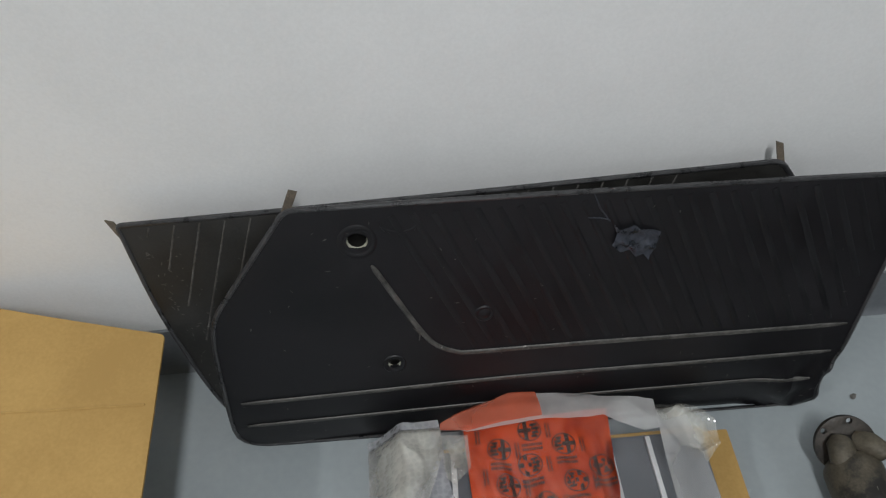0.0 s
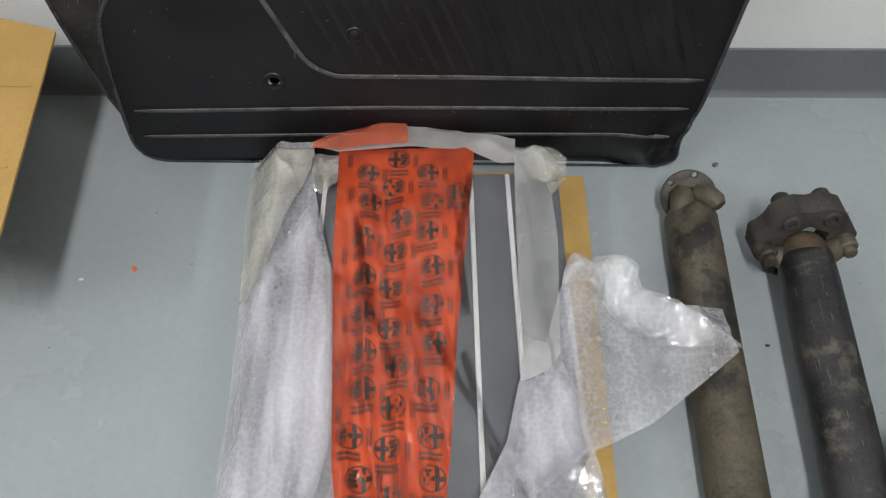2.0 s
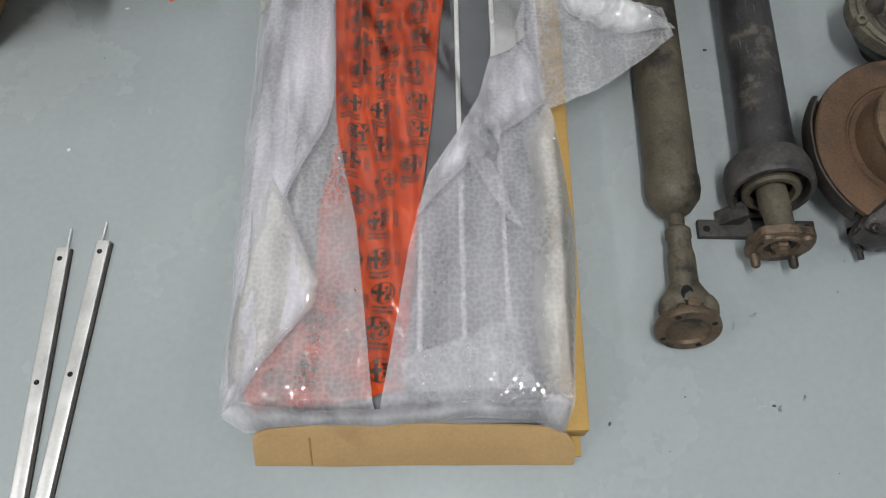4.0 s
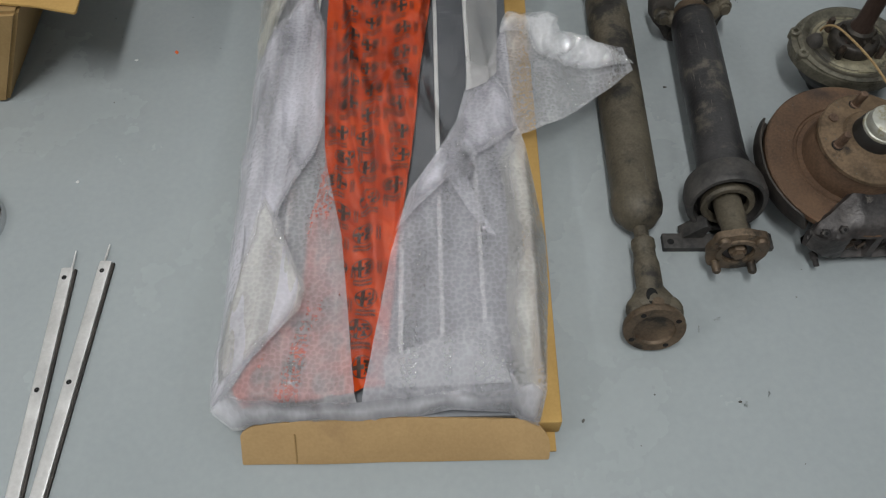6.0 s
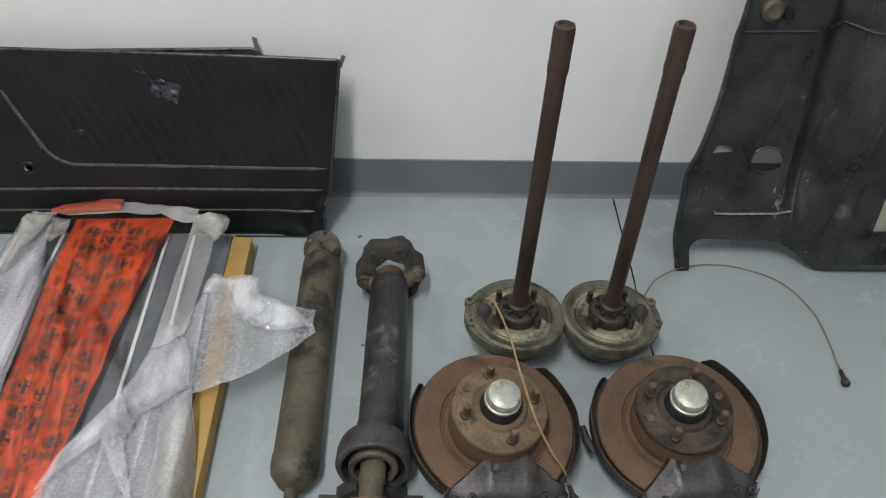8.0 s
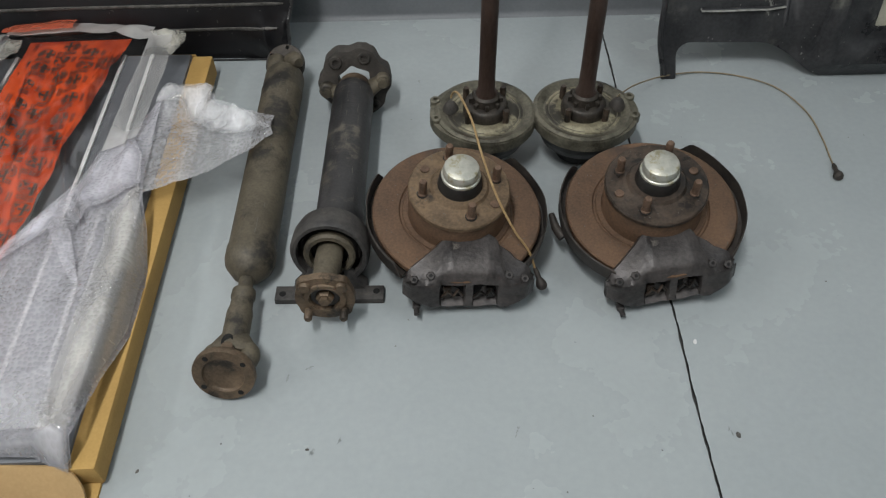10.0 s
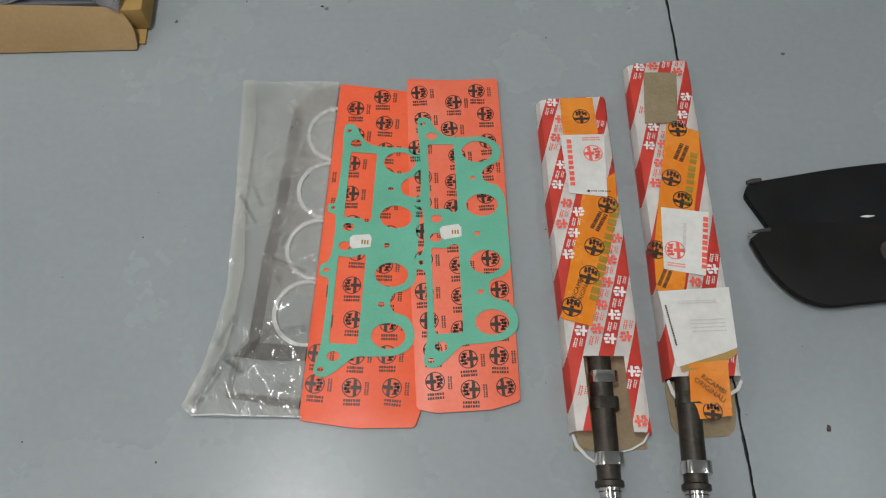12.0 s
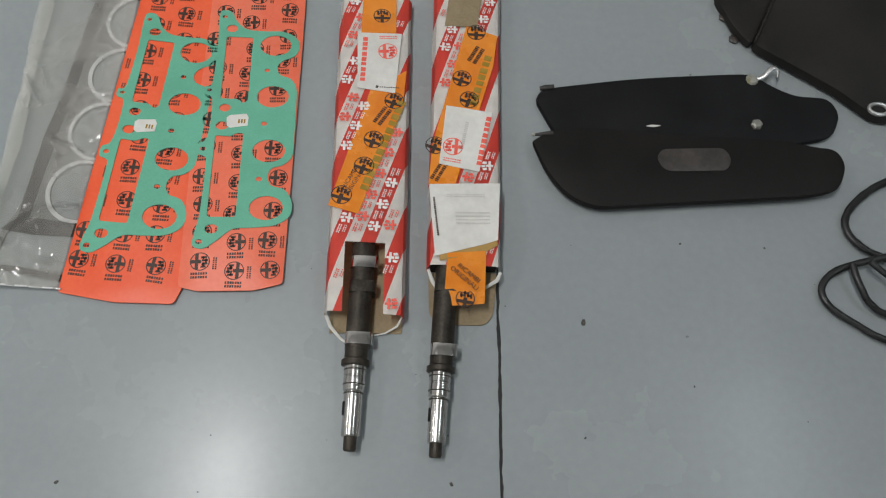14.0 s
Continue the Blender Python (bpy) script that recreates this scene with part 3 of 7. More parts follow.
def printed_units(ink, loop, x0, x1, y0, y1, turn, r, lift, rng, across=2.85, down=3.1):
    """All-over print: columns of round marks with two lines of bars under each, smaller upright bars between."""

    def fits(x, y, w, h):
        return all(inside(x + sx * w / 2, y + sy * h / 2, loop) for sx in (-1, 0, 1) for sy in (-1, 0, 1))

    step = across * r
    for k in range(int((x1 - x0) / step) + 2):
        flipped = k % 2
        y = y1 - r * (1.1 + 1.5 * flipped)
        while y > y0:
            x = x0 + r * 1.05 + step * k + rng.uniform(-0.45, 0.45) * r
            way = turn + (math.pi if flipped else 0.0) + rng.uniform(-0.06, 0.06)
            if fits(x, y, 1.8 * r, 1.8 * r):
                emblem(ink, x, y, r, way, lift)
            ty = y - 1.5 * r
            if fits(x, ty, 1.7 * r, 0.8 * r):
                bars(ink, x, ty, 1.75 * r, 0.78 * r, way, lift, 2, 0.34, 4)
            sx, sy = x + 1.5 * r, y - 0.2 * r
            if fits(sx, sy, 0.5 * r, 1.5 * r):
                bars(ink, sx, sy, 1.4 * r, 0.5 * r, turn + math.pi / 2, lift, 2, 0.4, 6)
            y -= r * down * rng.uniform(0.9, 1.12)


def lettering(body, size):
    curve = bpy.data.curves.new("lettering", "FONT")
    curve.body, curve.size, curve.align_x, curve.align_y, curve.resolution_u = body, size, "CENTER", "CENTER", 2
    ob = bpy.data.objects.new("lettering", curve)
    scene.collection.objects.link(ob)
    mesh = bpy.data.meshes.new_from_object(ob.evaluated_get(bpy.context.evaluated_depsgraph_get()))
    bpy.data.objects.remove(ob)
    bpy.data.curves.remove(curve)
    bm = bmesh.new()
    bm.from_mesh(mesh)
    bpy.data.meshes.remove(mesh)
    return bm


def flat(z):
    return lambda x, y: z


# ---- the room ----
WALL_Y, X0, X1, Y0 = 0.654, -3.6, 6.5, -7.5


def joint_x(y):
    return 1.3045 + 0.0245 * (y + 0.2) / 0.85 + 0.0022 * noise.noise((y * 7, 3.1, 0)) + 0.0012 * noise.noise((y * 40, 1.7, 0)) + 0.0006 * noise.noise((y * 130, 2.2, 0))


def build_floor():
    bm = bmesh.new()
    rows = [Y0 - 0.02] + [-2.4 + 0.006 * k for k in range(509)] + [WALL_Y + 0.02]
    lines = []
    for y in rows:
        j, w = joint_x(y), 0.0019 + 0.0011 * noise.noise((y * 30, 0, 5)) + 0.0007 * noise.noise((y * 110, 0, 8))
        lines.append([bm.verts.new(p) for p in ((X0, y, 0), (j - w, y, 0), (j - w, y, -0.005), (j + w, y, -0.005), (j + w, y, 0), (X1, y, 0))])
    for a, b in zip(lines, lines[1:]):
        for k in range(5):
            f = bm.faces.new((a[k], a[k + 1], b[k + 1], b[k]))
            f.material_index = 1 if k in (1, 2, 3) else 0
    ob = link_mesh("floor", bm, FLOOR, 0)
    ob.data.materials.append(SEALANT)
    return tagged(ob, "grey-blue painted concrete floor with a dark saw-cut joint", "floor", kind="structure")


build_floor()


def wall(name, x, y, w, d, label):
    single(name, box(w, d, CEILING + 0.1), WALL, label, "wall", Matrix.Translation((x, y, -0.05)), kind="structure", smooth=0)


wall("wall_north", (X0 + X1) / 2, WALL_Y + 0.06, X1 - X0 + 0.24, 0.12, "smooth white painted wall above a grey skirting")
wall("wall_south", (X0 + X1) / 2, Y0 - 0.06, X1 - X0 + 0.24, 0.12, "plain white painted wall")
wall("wall_west", X0 - 0.06, (Y0 + WALL_Y) / 2, 0.12, WALL_Y - Y0, "plain white painted wall")
wall("wall_east", X1 + 0.06, (Y0 + WALL_Y) / 2, 0.12, WALL_Y - Y0, "plain white painted wall")
single("ceiling", box(X1 - X0 + 0.24, WALL_Y - Y0 + 0.24, 0.1), CEIL, "plain white ceiling", "ceiling", Matrix.Translation(((X0 + X1) / 2, (Y0 + WALL_Y) / 2, CEILING)), kind="structure", smooth=0)


def build_baseboard():
    """Coved rubber skirting: a thin upright strip with a rounded top and a small toe."""
    bm = bmesh.new()
    profile = [(0.0, 0.103), (-0.002, 0.1045), (-0.0045, 0.103), (-0.0052, 0.1), (-0.0052, 0.012), (-0.0075, 0.006), (-0.013, 0.002), (-0.0155, 0.0)]
    ends = []
    for x in (X0, X1):
        ends.append([bm.verts.new((x, WALL_Y + dy, z)) for dy, z in profile])
    for k in range(len(profile) - 1):
        bm.faces.new((ends[0][k], ends[0][k + 1], ends[1][k + 1], ends[1][k]))
    single("baseboard", bm, RUBBER, "dark grey rubber skirting along the wall", "skirting", kind="structure")


build_baseboard()


def build_lamp(x, y):
    lamp = thing("ceiling_light", "unseen white surface-mounted tube light on the ceiling", "light", Matrix.Translation((x, y, CEILING)), "ceiling lights")
    part("housing", box(0.3, 1.35, 0.07, Matrix.Translation((0, 0, -0.07)), 0.006), LAMP_WHITE, lamp)


for lx, ly, lw in LAMPS:
    build_lamp(lx, ly)


# ---- door panels leaning on the wall ----
def ridged(x, y, z):
    """Sharp-crested crumple between 0 and 1."""
    return max(0.0, 1.0 - 2.6 * abs(noise.noise((x, y, z))))


def lean_map(base_y, back):
    """From panel coordinates (u along the wall, v up the face, n off the face) to the room; the foot curls back to the wall."""
    slope = math.atan(0.276)

    def place(co):
        u, v, n = co
        curl = 0.024 * max(0.0, (0.14 - v) / 0.14) ** 2
        sag = 0.004 * noise.noise((u * 2.2, v * 3, back * 50))
        pucker = ramp01(u, 0.53, 0.61) * ramp01(0.115 - v, 0.0, 0.05) * (1.0 if back == 0.0 else 0.0)
        n = n + pucker * (0.016 * max(0.0, 1.0 - 2.4 * abs(noise.noise((u * 19 + v * 9, v * 13 - u * 5, 3)))) + 0.006 * noise.noise((u * 34, v * 34, 5)))
        z = v * math.cos(slope) + n * math.sin(slope)
        return Vector((u, base_y + back + v * math.sin(slope) - n * math.cos(slope) + curl + sag, max(z, 0.0)))

    return place


def bent(bm, place, cuts_v=(), cuts_u=()):
    for v in cuts_v:
        bmesh.ops.bisect_plane(bm, geom=list(bm.verts) + list(bm.edges) + list(bm.faces), plane_co=(0, v, 0), plane_no=(0, 1, 0))
    for u in cuts_u:
        bmesh.ops.bisect_plane(bm, geom=list(bm.verts) + list(bm.edges) + list(bm.faces), plane_co=(u, 0, 0), plane_no=(1, 0, 0))
    for vert in bm.verts:
        vert.co = place(vert.co)
    return bm


ROWS_V = [0.012 * k for k in range(1, 14)] + [0.16 + 0.04 * k for k in range(8)]
COLS_U = [-0.25 + 0.05 * k for k in range(20)]


def trim_line(points, place, radius, n=0.001):
    line = [Vector((p[0], p[1], n)) for p in points]
    fine = []
    for a, b in zip(line, line[1:]):
        k = max(1, int((b - a).length / 0.02))
        fine += [a.lerp(b, i / k) for i in range(k)]
    fine.append(line[-1])
    ends = [0.5] + [1.0 + 0.12 * noise.noise((i * 0.9, radius * 900, 2)) for i in range(len(fine) - 2)] + [0.5]
    return bent(tube(fine, [radius * e for e in ends], 8, flat=0.55), place)


def door_panel(front):
    back = 0.0 if front else 0.03
    place = lean_map(0.482, back)
    skin = VINYL if front else VINYL_OLD
    label = "black vinyl car door panel with worn piping, leaning on the wall" if front else "dusty black vinyl car door panel standing behind another one"
    panel = thing("door_panel", label, "door panel", group="door panels against the wall")
    if front:
        outline = rounded([(-0.07, 0.42), (0.2, 0.4155), (0.55, 0.413), (0.69, 0.409), (0.661, 0.128), (0.647, 0.085), (0.646, 0.0), (-0.2, 0.0), (-0.19, 0.222), (-0.182, 0.27)],
                          [0.012, 0.1, 0.1, 0.008, 0.03, 0.02, 0.05, 0.06, 0.1, 0.05])
        holes = [circle(0.008, 0.371, 0.0125, 20, 1.05, 0.95), circle(0.037, 0.17, 0.0085, 16, 1.1, 0.9)]
    else:
        outline = rounded([(-0.27, 0.392), (0.2, 0.404), (0.522, 0.412), (0.6, 0.31), (0.612, 0.25), (0.61, 0.0), (-0.19, 0.0), (-0.232, 0.162), (-0.255, 0.262)],
                          [0.006, 0.1, 0.012, 0.05, 0.05, 0.05, 0.05, 0.1, 0.1])
        holes = []
    body = plate(outline, 0.006, holes, bevel=0.0028)
    part("body", bent(body, place, ROWS_V, COLS_U + ([0.535 + 0.008 * k for k in range(15)] if front else [])), skin, panel)
    rim = [Vector((p[0], p[1], -0.001)) for p in outline]
    part("edge_bead", bent(tube(rim + [rim[0]], 0.0034, 8), place, ROWS_V), BEAD_HIGHLIGHT, panel, "rolled vinyl edge, its highlight set in a lighter colour")
    # sewn ribs slant across the upper field
    ribs = bmesh.new()
    for k in range(25 if front else 22):
        if front:
            u0 = 0.05 + 0.0252 * k
            top, low = 0.403, 0.188
            if u0 > 0.655:
                continue
            while u0 + (top - low) * 0.45 > 0.662 - 0.1 * (0.4 - low) and low < 0.38:
                low += 0.01
            span = [(u0 + (top - v) * 0.45, v) for v in (top, (top + low) / 2, low)]
        else:
            u0 = -0.235 + 0.03 * k
            if u0 > 0.5:
                continue
            span = [(u0 - 0.34 * d, 0.384 + 0.03 * (u0 + 0.264) - d) for d in (-0.002, 0.012, 0.06, 0.12, 0.18) if u0 - 0.34 * d > -0.252 + 0.24 * d]
            if len(span) < 2:
                continue
        tube([(a, b, 0.0002) for a, b in spline([Vector(p) for p in span], 4)], 0.0042 if front else 0.0012, 10, bm=ribs, flat=0.17 if front else 0.5)
    flecks, rng = bmesh.new(), random.Random(8 if front else 9)
    if front:
        spots = [(rng.uniform(-0.19, 0.64), rng.uniform(0.01, 0.4)) for k in range(60)] + [(rng.uniform(-0.18, 0.6), rng.gauss(0.066, 0.006)) for k in range(40)] + [(rng.uniform(-0.18, 0.6), rng.gauss(0.12, 0.004)) for k in range(25)]
    else:
        spots = [(-0.252 + 0.1 * rng.random() ** 1.5 + 0.15 * (0.38 - v), v) for v in (rng.uniform(0.12, 0.375) for k in range(90))]
    for u, v in spots:
        q, w, t = rng.uniform(0.001, 0.0042), rng.uniform(0.0005, 0.0012), rng.uniform(-1.6, 1.6)
        ring = [(-q, 0), (-q * 0.2, -w), (q, -w * 0.3), (q * 0.4, w)]
        flecks.faces.new([flecks.verts.new((u + x * math.cos(t) - y * math.sin(t), v + x * math.sin(t) + y * math.cos(t), 0.0026 if front and v > 0.18 else 0.0012)) for x, y in ring])
    part("flecks", bent(flecks, place), PIPING, panel, "pale flecks of dirt and scuffed vinyl", 0, "stuff")
    part("rib_field", bent(ribs, place), VINYL_RIB if front else PIPING, panel, "embossed slanting ribs")
    if front:
        bow = spline([(0.022, 0.336), (0.045, 0.287), (0.069, 0.237), (0.09, 0.202), (0.117, 0.184), (0.15, 0.179), (0.3, 0.1785), (0.653, 0.1775)], 4)
        part("piping", trim_line(bow, place, 0.0037), PIPING, panel, "worn grey piping in a curve")
        part("piping", trim_line([(-0.175, 0.12), (0.2, 0.125), (0.643, 0.128)], place, 0.0035), PIPING, panel, "worn grey piping")
        part("piping", trim_line([(-0.177, 0.068), (0.2, 0.07), (0.625, 0.077)], place, 0.0035), PIPING, panel, "worn grey piping")
        dish = bent(lathe([(0.024, 0.0004), (0.022, 0.0016), (0.0185, 0.0018), (0.0165, 0.0006)], 28, Matrix.Translation((0.008, 0.371, 0))), place)
        part("washer_mark", dish, VINYL, panel, "pressed ring round the window-crank hole")
        dent = [(0.06 + 0.022 * math.cos(t), 0.392 + 0.013 * math.sin(t), 0.0) for t in (2.9 + 0.42 * k for k in range(9))]
        part("wrinkle", bent(tube(dent, [0.0008] + [0.0022] * 7 + [0.0008], 8, flat=0.6), place), VINYL, panel, "soft wrinkle in the vinyl")
        boss = bent(lathe([(0.013, 0.0004), (0.011, 0.002), (0.008, 0.0012), (0.0045, 0.003), (0, 0.0036)], 20, Matrix.Translation((0.158, 0.244, 0))), place)
        part("button", boss, VINYL, panel)
        ring = bent(lathe([(0.016, 0.0004), (0.0145, 0.0017), (0.0115, 0.0016), (0.0098, 0.0004)], 22, Matrix.Translation((0.037, 0.17, 0))), place)
        part("washer_mark", ring, VINYL_RIB, panel, "rubbed ring round a small hole")
        rag = [(0.312, 0.374), (0.321, 0.361), (0.34, 0.366), (0.347, 0.36), (0.356, 0.36), (0.374, 0.353), (0.37, 0.336), (0.362, 0.313), (0.354, 0.324), (0.345, 0.32), (0.337, 0.329), (0.326, 0.326), (0.314, 0.34), (0.319, 0.355)]
        tear = sheet(rag, lambda u, v: 0.0032 + 0.0034 * ridged(u * 42 + 20 * v, v * 36, 2) + 0.0012 * noise.noise((u * 150, v * 150, 1)), 0.0018)
        part("torn_patch", bent(tear, place), TORN, panel, "crinkled torn patch of grey-blue vinyl")
        # a pale ring lines each hole
        for u, v, q in ((0.008, 0.371, 0.0125), (0.037, 0.17, 0.0085)):
            part("hole_edge", bent(lathe([(q, -0.0008), (q * 0.99, -0.0025), (q * 0.93, -0.0054), (q * 0.91, -0.0058)], 22, Matrix.Translation((u, v, 0))), place), CREAM_PAD, panel, "pale ring inside the hole's edge")
        for line in ([(0.288, 0.412), (0.297, 0.39), (0.31, 0.372)], [(0.283, 0.379), (0.297, 0.378), (0.31, 0.374)]):
            part("tear_line", trim_line(line, place, 0.0012), TORN, panel)
        nick = trim_line([(0.066, 0.232), (0.074, 0.222), (0.072, 0.21)], place, 0.0012, 0.003)
        part("loose_thread", nick, PIPING, panel)
        tabs = [((-0.082, 0.398), (-0.058, 0.44), 0.01), ((0.690, 0.404), (0.698, 0.419), 0.008)]
    else:
        tabs = [((0.527, 0.402), (0.519, 0.434), 0.009), ((-0.268, 0.386), (-0.279, 0.398), 0.01)]
    for (u0, v0), (u1, v1), w in tabs:
        flap = plate([(u0 - w / 2, v0 - 0.01), (u0 + w / 2, v0 - 0.01), (u1 + w / 2, v1 - 0.003), (u1 - w / 2, v1)], 0.0025, z=-0.001, bevel=0.0006)
        for v in flap.verts:
            v.co.z -= 0.25 * max(0.0, v.co.y - v0)
        part("fixing_tab", bent(flap, place), CLOTH, panel, "frayed brown fixing tab")
    return panel


door_panel(True)
door_panel(False)


# ---- the carton at the wall's end ----
def open_carton():
    ob = thing("cardboard_box", "tan cardboard box with a broad flap folded out", "box")
    bm = bmesh.new()
    foot = [(-1.0, 0.195), (-0.471, 0.195), (-0.471, 0.60), (-1.0, 0.60)]
    head = [(-1.0, 0.19), (-0.345, 0.19), (-0.345, 0.60), (-1.0, 0.60)]
    low, high = [bm.verts.new((x, y, 0)) for x, y in foot], [bm.verts.new((x, y, 0.212)) for x, y in head]
    for k in range(4):
        bm.faces.new((low[k], low[(k + 1) % 4], high[(k + 1) % 4], high[k]))
    bm.faces.new(low), bm.faces.new(high)
    bmesh.ops.bevel(bm, geom=list(bm.edges), offset=0.006, segments=2, affect="EDGES")
    # the body is set darker than the lid flap
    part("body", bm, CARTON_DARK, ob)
    lid = plate(rounded([(-0.247, 0.18), (-0.249, 0.556), (-0.5, 0.626), (-1.05, 0.64), (-1.05, 0.3), (-0.32, 0.198)], 0.006, 3), 0.004, z=0.0, bevel=0.0012)
    for v in [-0.27 - 0.06 * k for k in range(8)]:
        bmesh.ops.bisect_plane(lid, geom=list(lid.verts) + list(lid.edges) + list(lid.faces), plane_co=(v, 0, 0), plane_no=(1, 0, 0))
    for v in [0.2 + 0.05 * k for k in range(8)]:
        bmesh.ops.bisect_plane(lid, geom=list(lid.verts) + list(lid.edges) + list(lid.faces), plane_co=(0, v, 0), plane_no=(0, 1, 0))
    for v in lid.verts:
        v.co.z += 0.218 + 0.038 * (v.co.y - 0.17) + 0.004 * noise.noise((v.co.x * 6, v.co.y * 6, 0))
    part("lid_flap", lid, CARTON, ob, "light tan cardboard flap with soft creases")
    crease = bmesh.new()
    for y0, y1 in ((0.35, 0.335), (0.475, 0.46)):
        tube([(x, y0 + (y1 - y0) * (x + 0.6) / 0.36, 0.2185 + 0.038 * (y0 - 0.17) + 0.004 * noise.noise((x * 6, y0 * 6, 0))) for x in (-0.6, -0.5, -0.4, -0.32, -0.26)], 0.0016, 6, bm=crease, flat=0.5)
    part("crease", crease, CARTON, ob)


open_carton()


# ---- the long package ----
def long_tray():
    ob = thing("cardboard_tray", "long shallow tan cardboard tray lying on the floor", "box")
    part("base", box(0.43, 0.93, 0.005, Matrix.Translation((0.268, -0.01, 0.0)), 0.001), CARTON, ob)
    # the side is folded double into a square tube
    side = box(0.042, 0.895, 0.044, Matrix.Translation((0.4715, -0.002, 0.005)), 0.004)
    for v in side.verts:
        v.co.x += 0.006 * (v.co.y - 0.1)
    part("side_wall", side, CARTON, ob, "double-folded cardboard edge")
    part("side_wall", box(0.012, 0.895, 0.02, Matrix.Translation((0.062, -0.002, 0.005)), 0.003), CARTON, ob)
    part("end_wall", box(0.4, 0.006, 0.045, Matrix.Translation((0.26, 0.448, 0.005)), 0.002), CARTON, ob)
    # the near end flap slopes outward to the floor
    flap = plate(rounded([(0.05, 0.0), (0.472, 0.0), (0.474, 0.03), (0.455, 0.062), (0.3, 0.07), (0.18, 0.071), (0.07, 0.062), (0.052, 0.05)], [0.003, 0.004, 0.02, 0.02, 0.05, 0.05, 0.02, 0.006], 4), 0.004, bevel=0.001)
    for u in [0.08 + 0.04 * k for k in range(10)]:
        bmesh.ops.bisect_plane(flap, geom=list(flap.verts) + list(flap.edges) + list(flap.faces), plane_co=(u, 0, 0), plane_no=(1, 0, 0))
    lift = math.radians(50)
    for v in flap.verts:
        n = v.co.z + 0.002 * noise.noise((v.co.x * 9, v.co.y * 9, 4))
        v.co = Vector((v.co.x, -0.486 + v.co.y * math.cos(lift) - n * math.sin(lift), max(0.0008, v.co.y * math.sin(lift) + n * math.cos(lift) + 0.003)))
    part("end_flap", flap, CARTON_GREY, ob, "creased cardboard end flap")
    score = tube([(0.126, -0.4845 + 0.045 * k * 0.64, 0.0055 + 0.045 * k * 0.77) for k in (0.0, 0.35, 0.7, 1.0)], 0.0013, 6)
    part("crease", score, CARTON_DARK, ob)


long_tray()


def trim_boards():
    ob = thing("trim_panel", "dark grey trim panel with white edge strips, wrapped in film", "trim panel")
    slab = box(0.41, 0.885, 0.05, Matrix.Translation((0.249, 0.002, 0.005)), 0.004)
    part("board", slab, BOARD, ob)
    for x0, y0, x1, y1 in ((0.33, 0.44, 0.321, -0.382), (0.392, 0.44, 0.376, -0.375), (0.27, 0.44, 0.264, -0.393), (0.082, 0.44, 0.106, -0.38)):
        strip = box(0.0075, abs(y1 - y0), 0.006, None, 0.002)
        bmesh.ops.transform(strip, verts=strip.verts, matrix=pose((x0 + x1) / 2, (y0 + y1) / 2, 0.0545, 0, 0, math.degrees(math.atan2(x0 - x1, y1 - y0)) * -1 + 180))
        part("edge_strip", strip, WHITE_TRIM, ob, "narrow white strip")


trim_boards()


def crest_line(x, y, line, width):
    """1 on a broken line, falling to 0 at its sides and ends."""
    best = 1.0
    for (x0, y0), (x1, y1) in zip(line, line[1:]):
        dx, dy = x1 - x0, y1 - y0
        t = min(1.0, max(0.0, ((x - x0) * dx + (y - y0) * dy) / (dx * dx + dy * dy)))
        best = min(best, math.hypot(x - x0 - t * dx, y - y0 - t * dy) / width)
    return max(0.0, 1.0 - best)


def sleeve_height(x, y):
    """Long folds fanning out from the far end, sharp small creases across them."""
    u = x + 0.1 * y + 0.012 * noise.noise((x * 6, y * 5, 11))
    fold = 0.013 * ridged(u * 15, y * 1.6, 1) + 0.008 * ridged(u * 31, y * 3.2, 6) + 0.005 * noise.noise((u * 22, y * 5, 2))
    fold += 0.0026 * ridged(x * 40 + 12 * y, y * 22, 8)
    fold += 0.006 * crest_line(x, y, [(0.3, 0.3), (0.282, 0.0), (0.262, -0.2)], 0.012)
    return 0.062 + fold * ramp01(0.47 - y, 0.0, 0.1) + 0.006 * ramp01(y, 0.38, 0.47)


def orange_sleeve():
    ob = thing("plastic_sleeve", "crumpled orange plastic sleeve with black printed marks", "plastic sleeve")
    wide = [(0.123, 0.478), (0.328, 0.483), (0.311, 0.31), (0.298, 0.19), (0.287, 0.03), (0.274, -0.1), (0.262, -0.2), (0.255, -0.31), (0.25, -0.4), (0.203, -0.412), (0.06, -0.432), (0.045, -0.405), (0.127, -0.24), (0.124, -0.136), (0.145, -0.03), (0.136, 0.085), (0.126, 0.3)]
    part("film", sheet(wide, sleeve_height, 0.003), SLEEVE, ob)
    turned = [(0.09, 0.452), (0.091, 0.461), (0.124, 0.477), (0.16, 0.49), (0.19, 0.501), (0.226, 0.499), (0.229, 0.46), (0.18, 0.456), (0.126, 0.447)]
    part("turned_end", sheet(turned, lambda x, y: 0.11 + 0.003 * ridged(x * 17, y * 20, 4) - 0.008 * ramp01(y, 0.475, 0.505), 0.003), SLEEVE_END, ob, "thin reddish end of the sleeve folded over")
    ink = bmesh.new()
    lift = lambda x, y: sleeve_height(x, y) + 0.0009
    rng = random.Random(4)
    printed_units(ink, wide, 0.0145, 0.335, -0.42, 0.478, 0.0, 0.0166, lift, rng, 2.75, 3.35)
    part("print", ink, INK, ob, "black round marks and bars", 0, "stuff")


orange_sleeve()


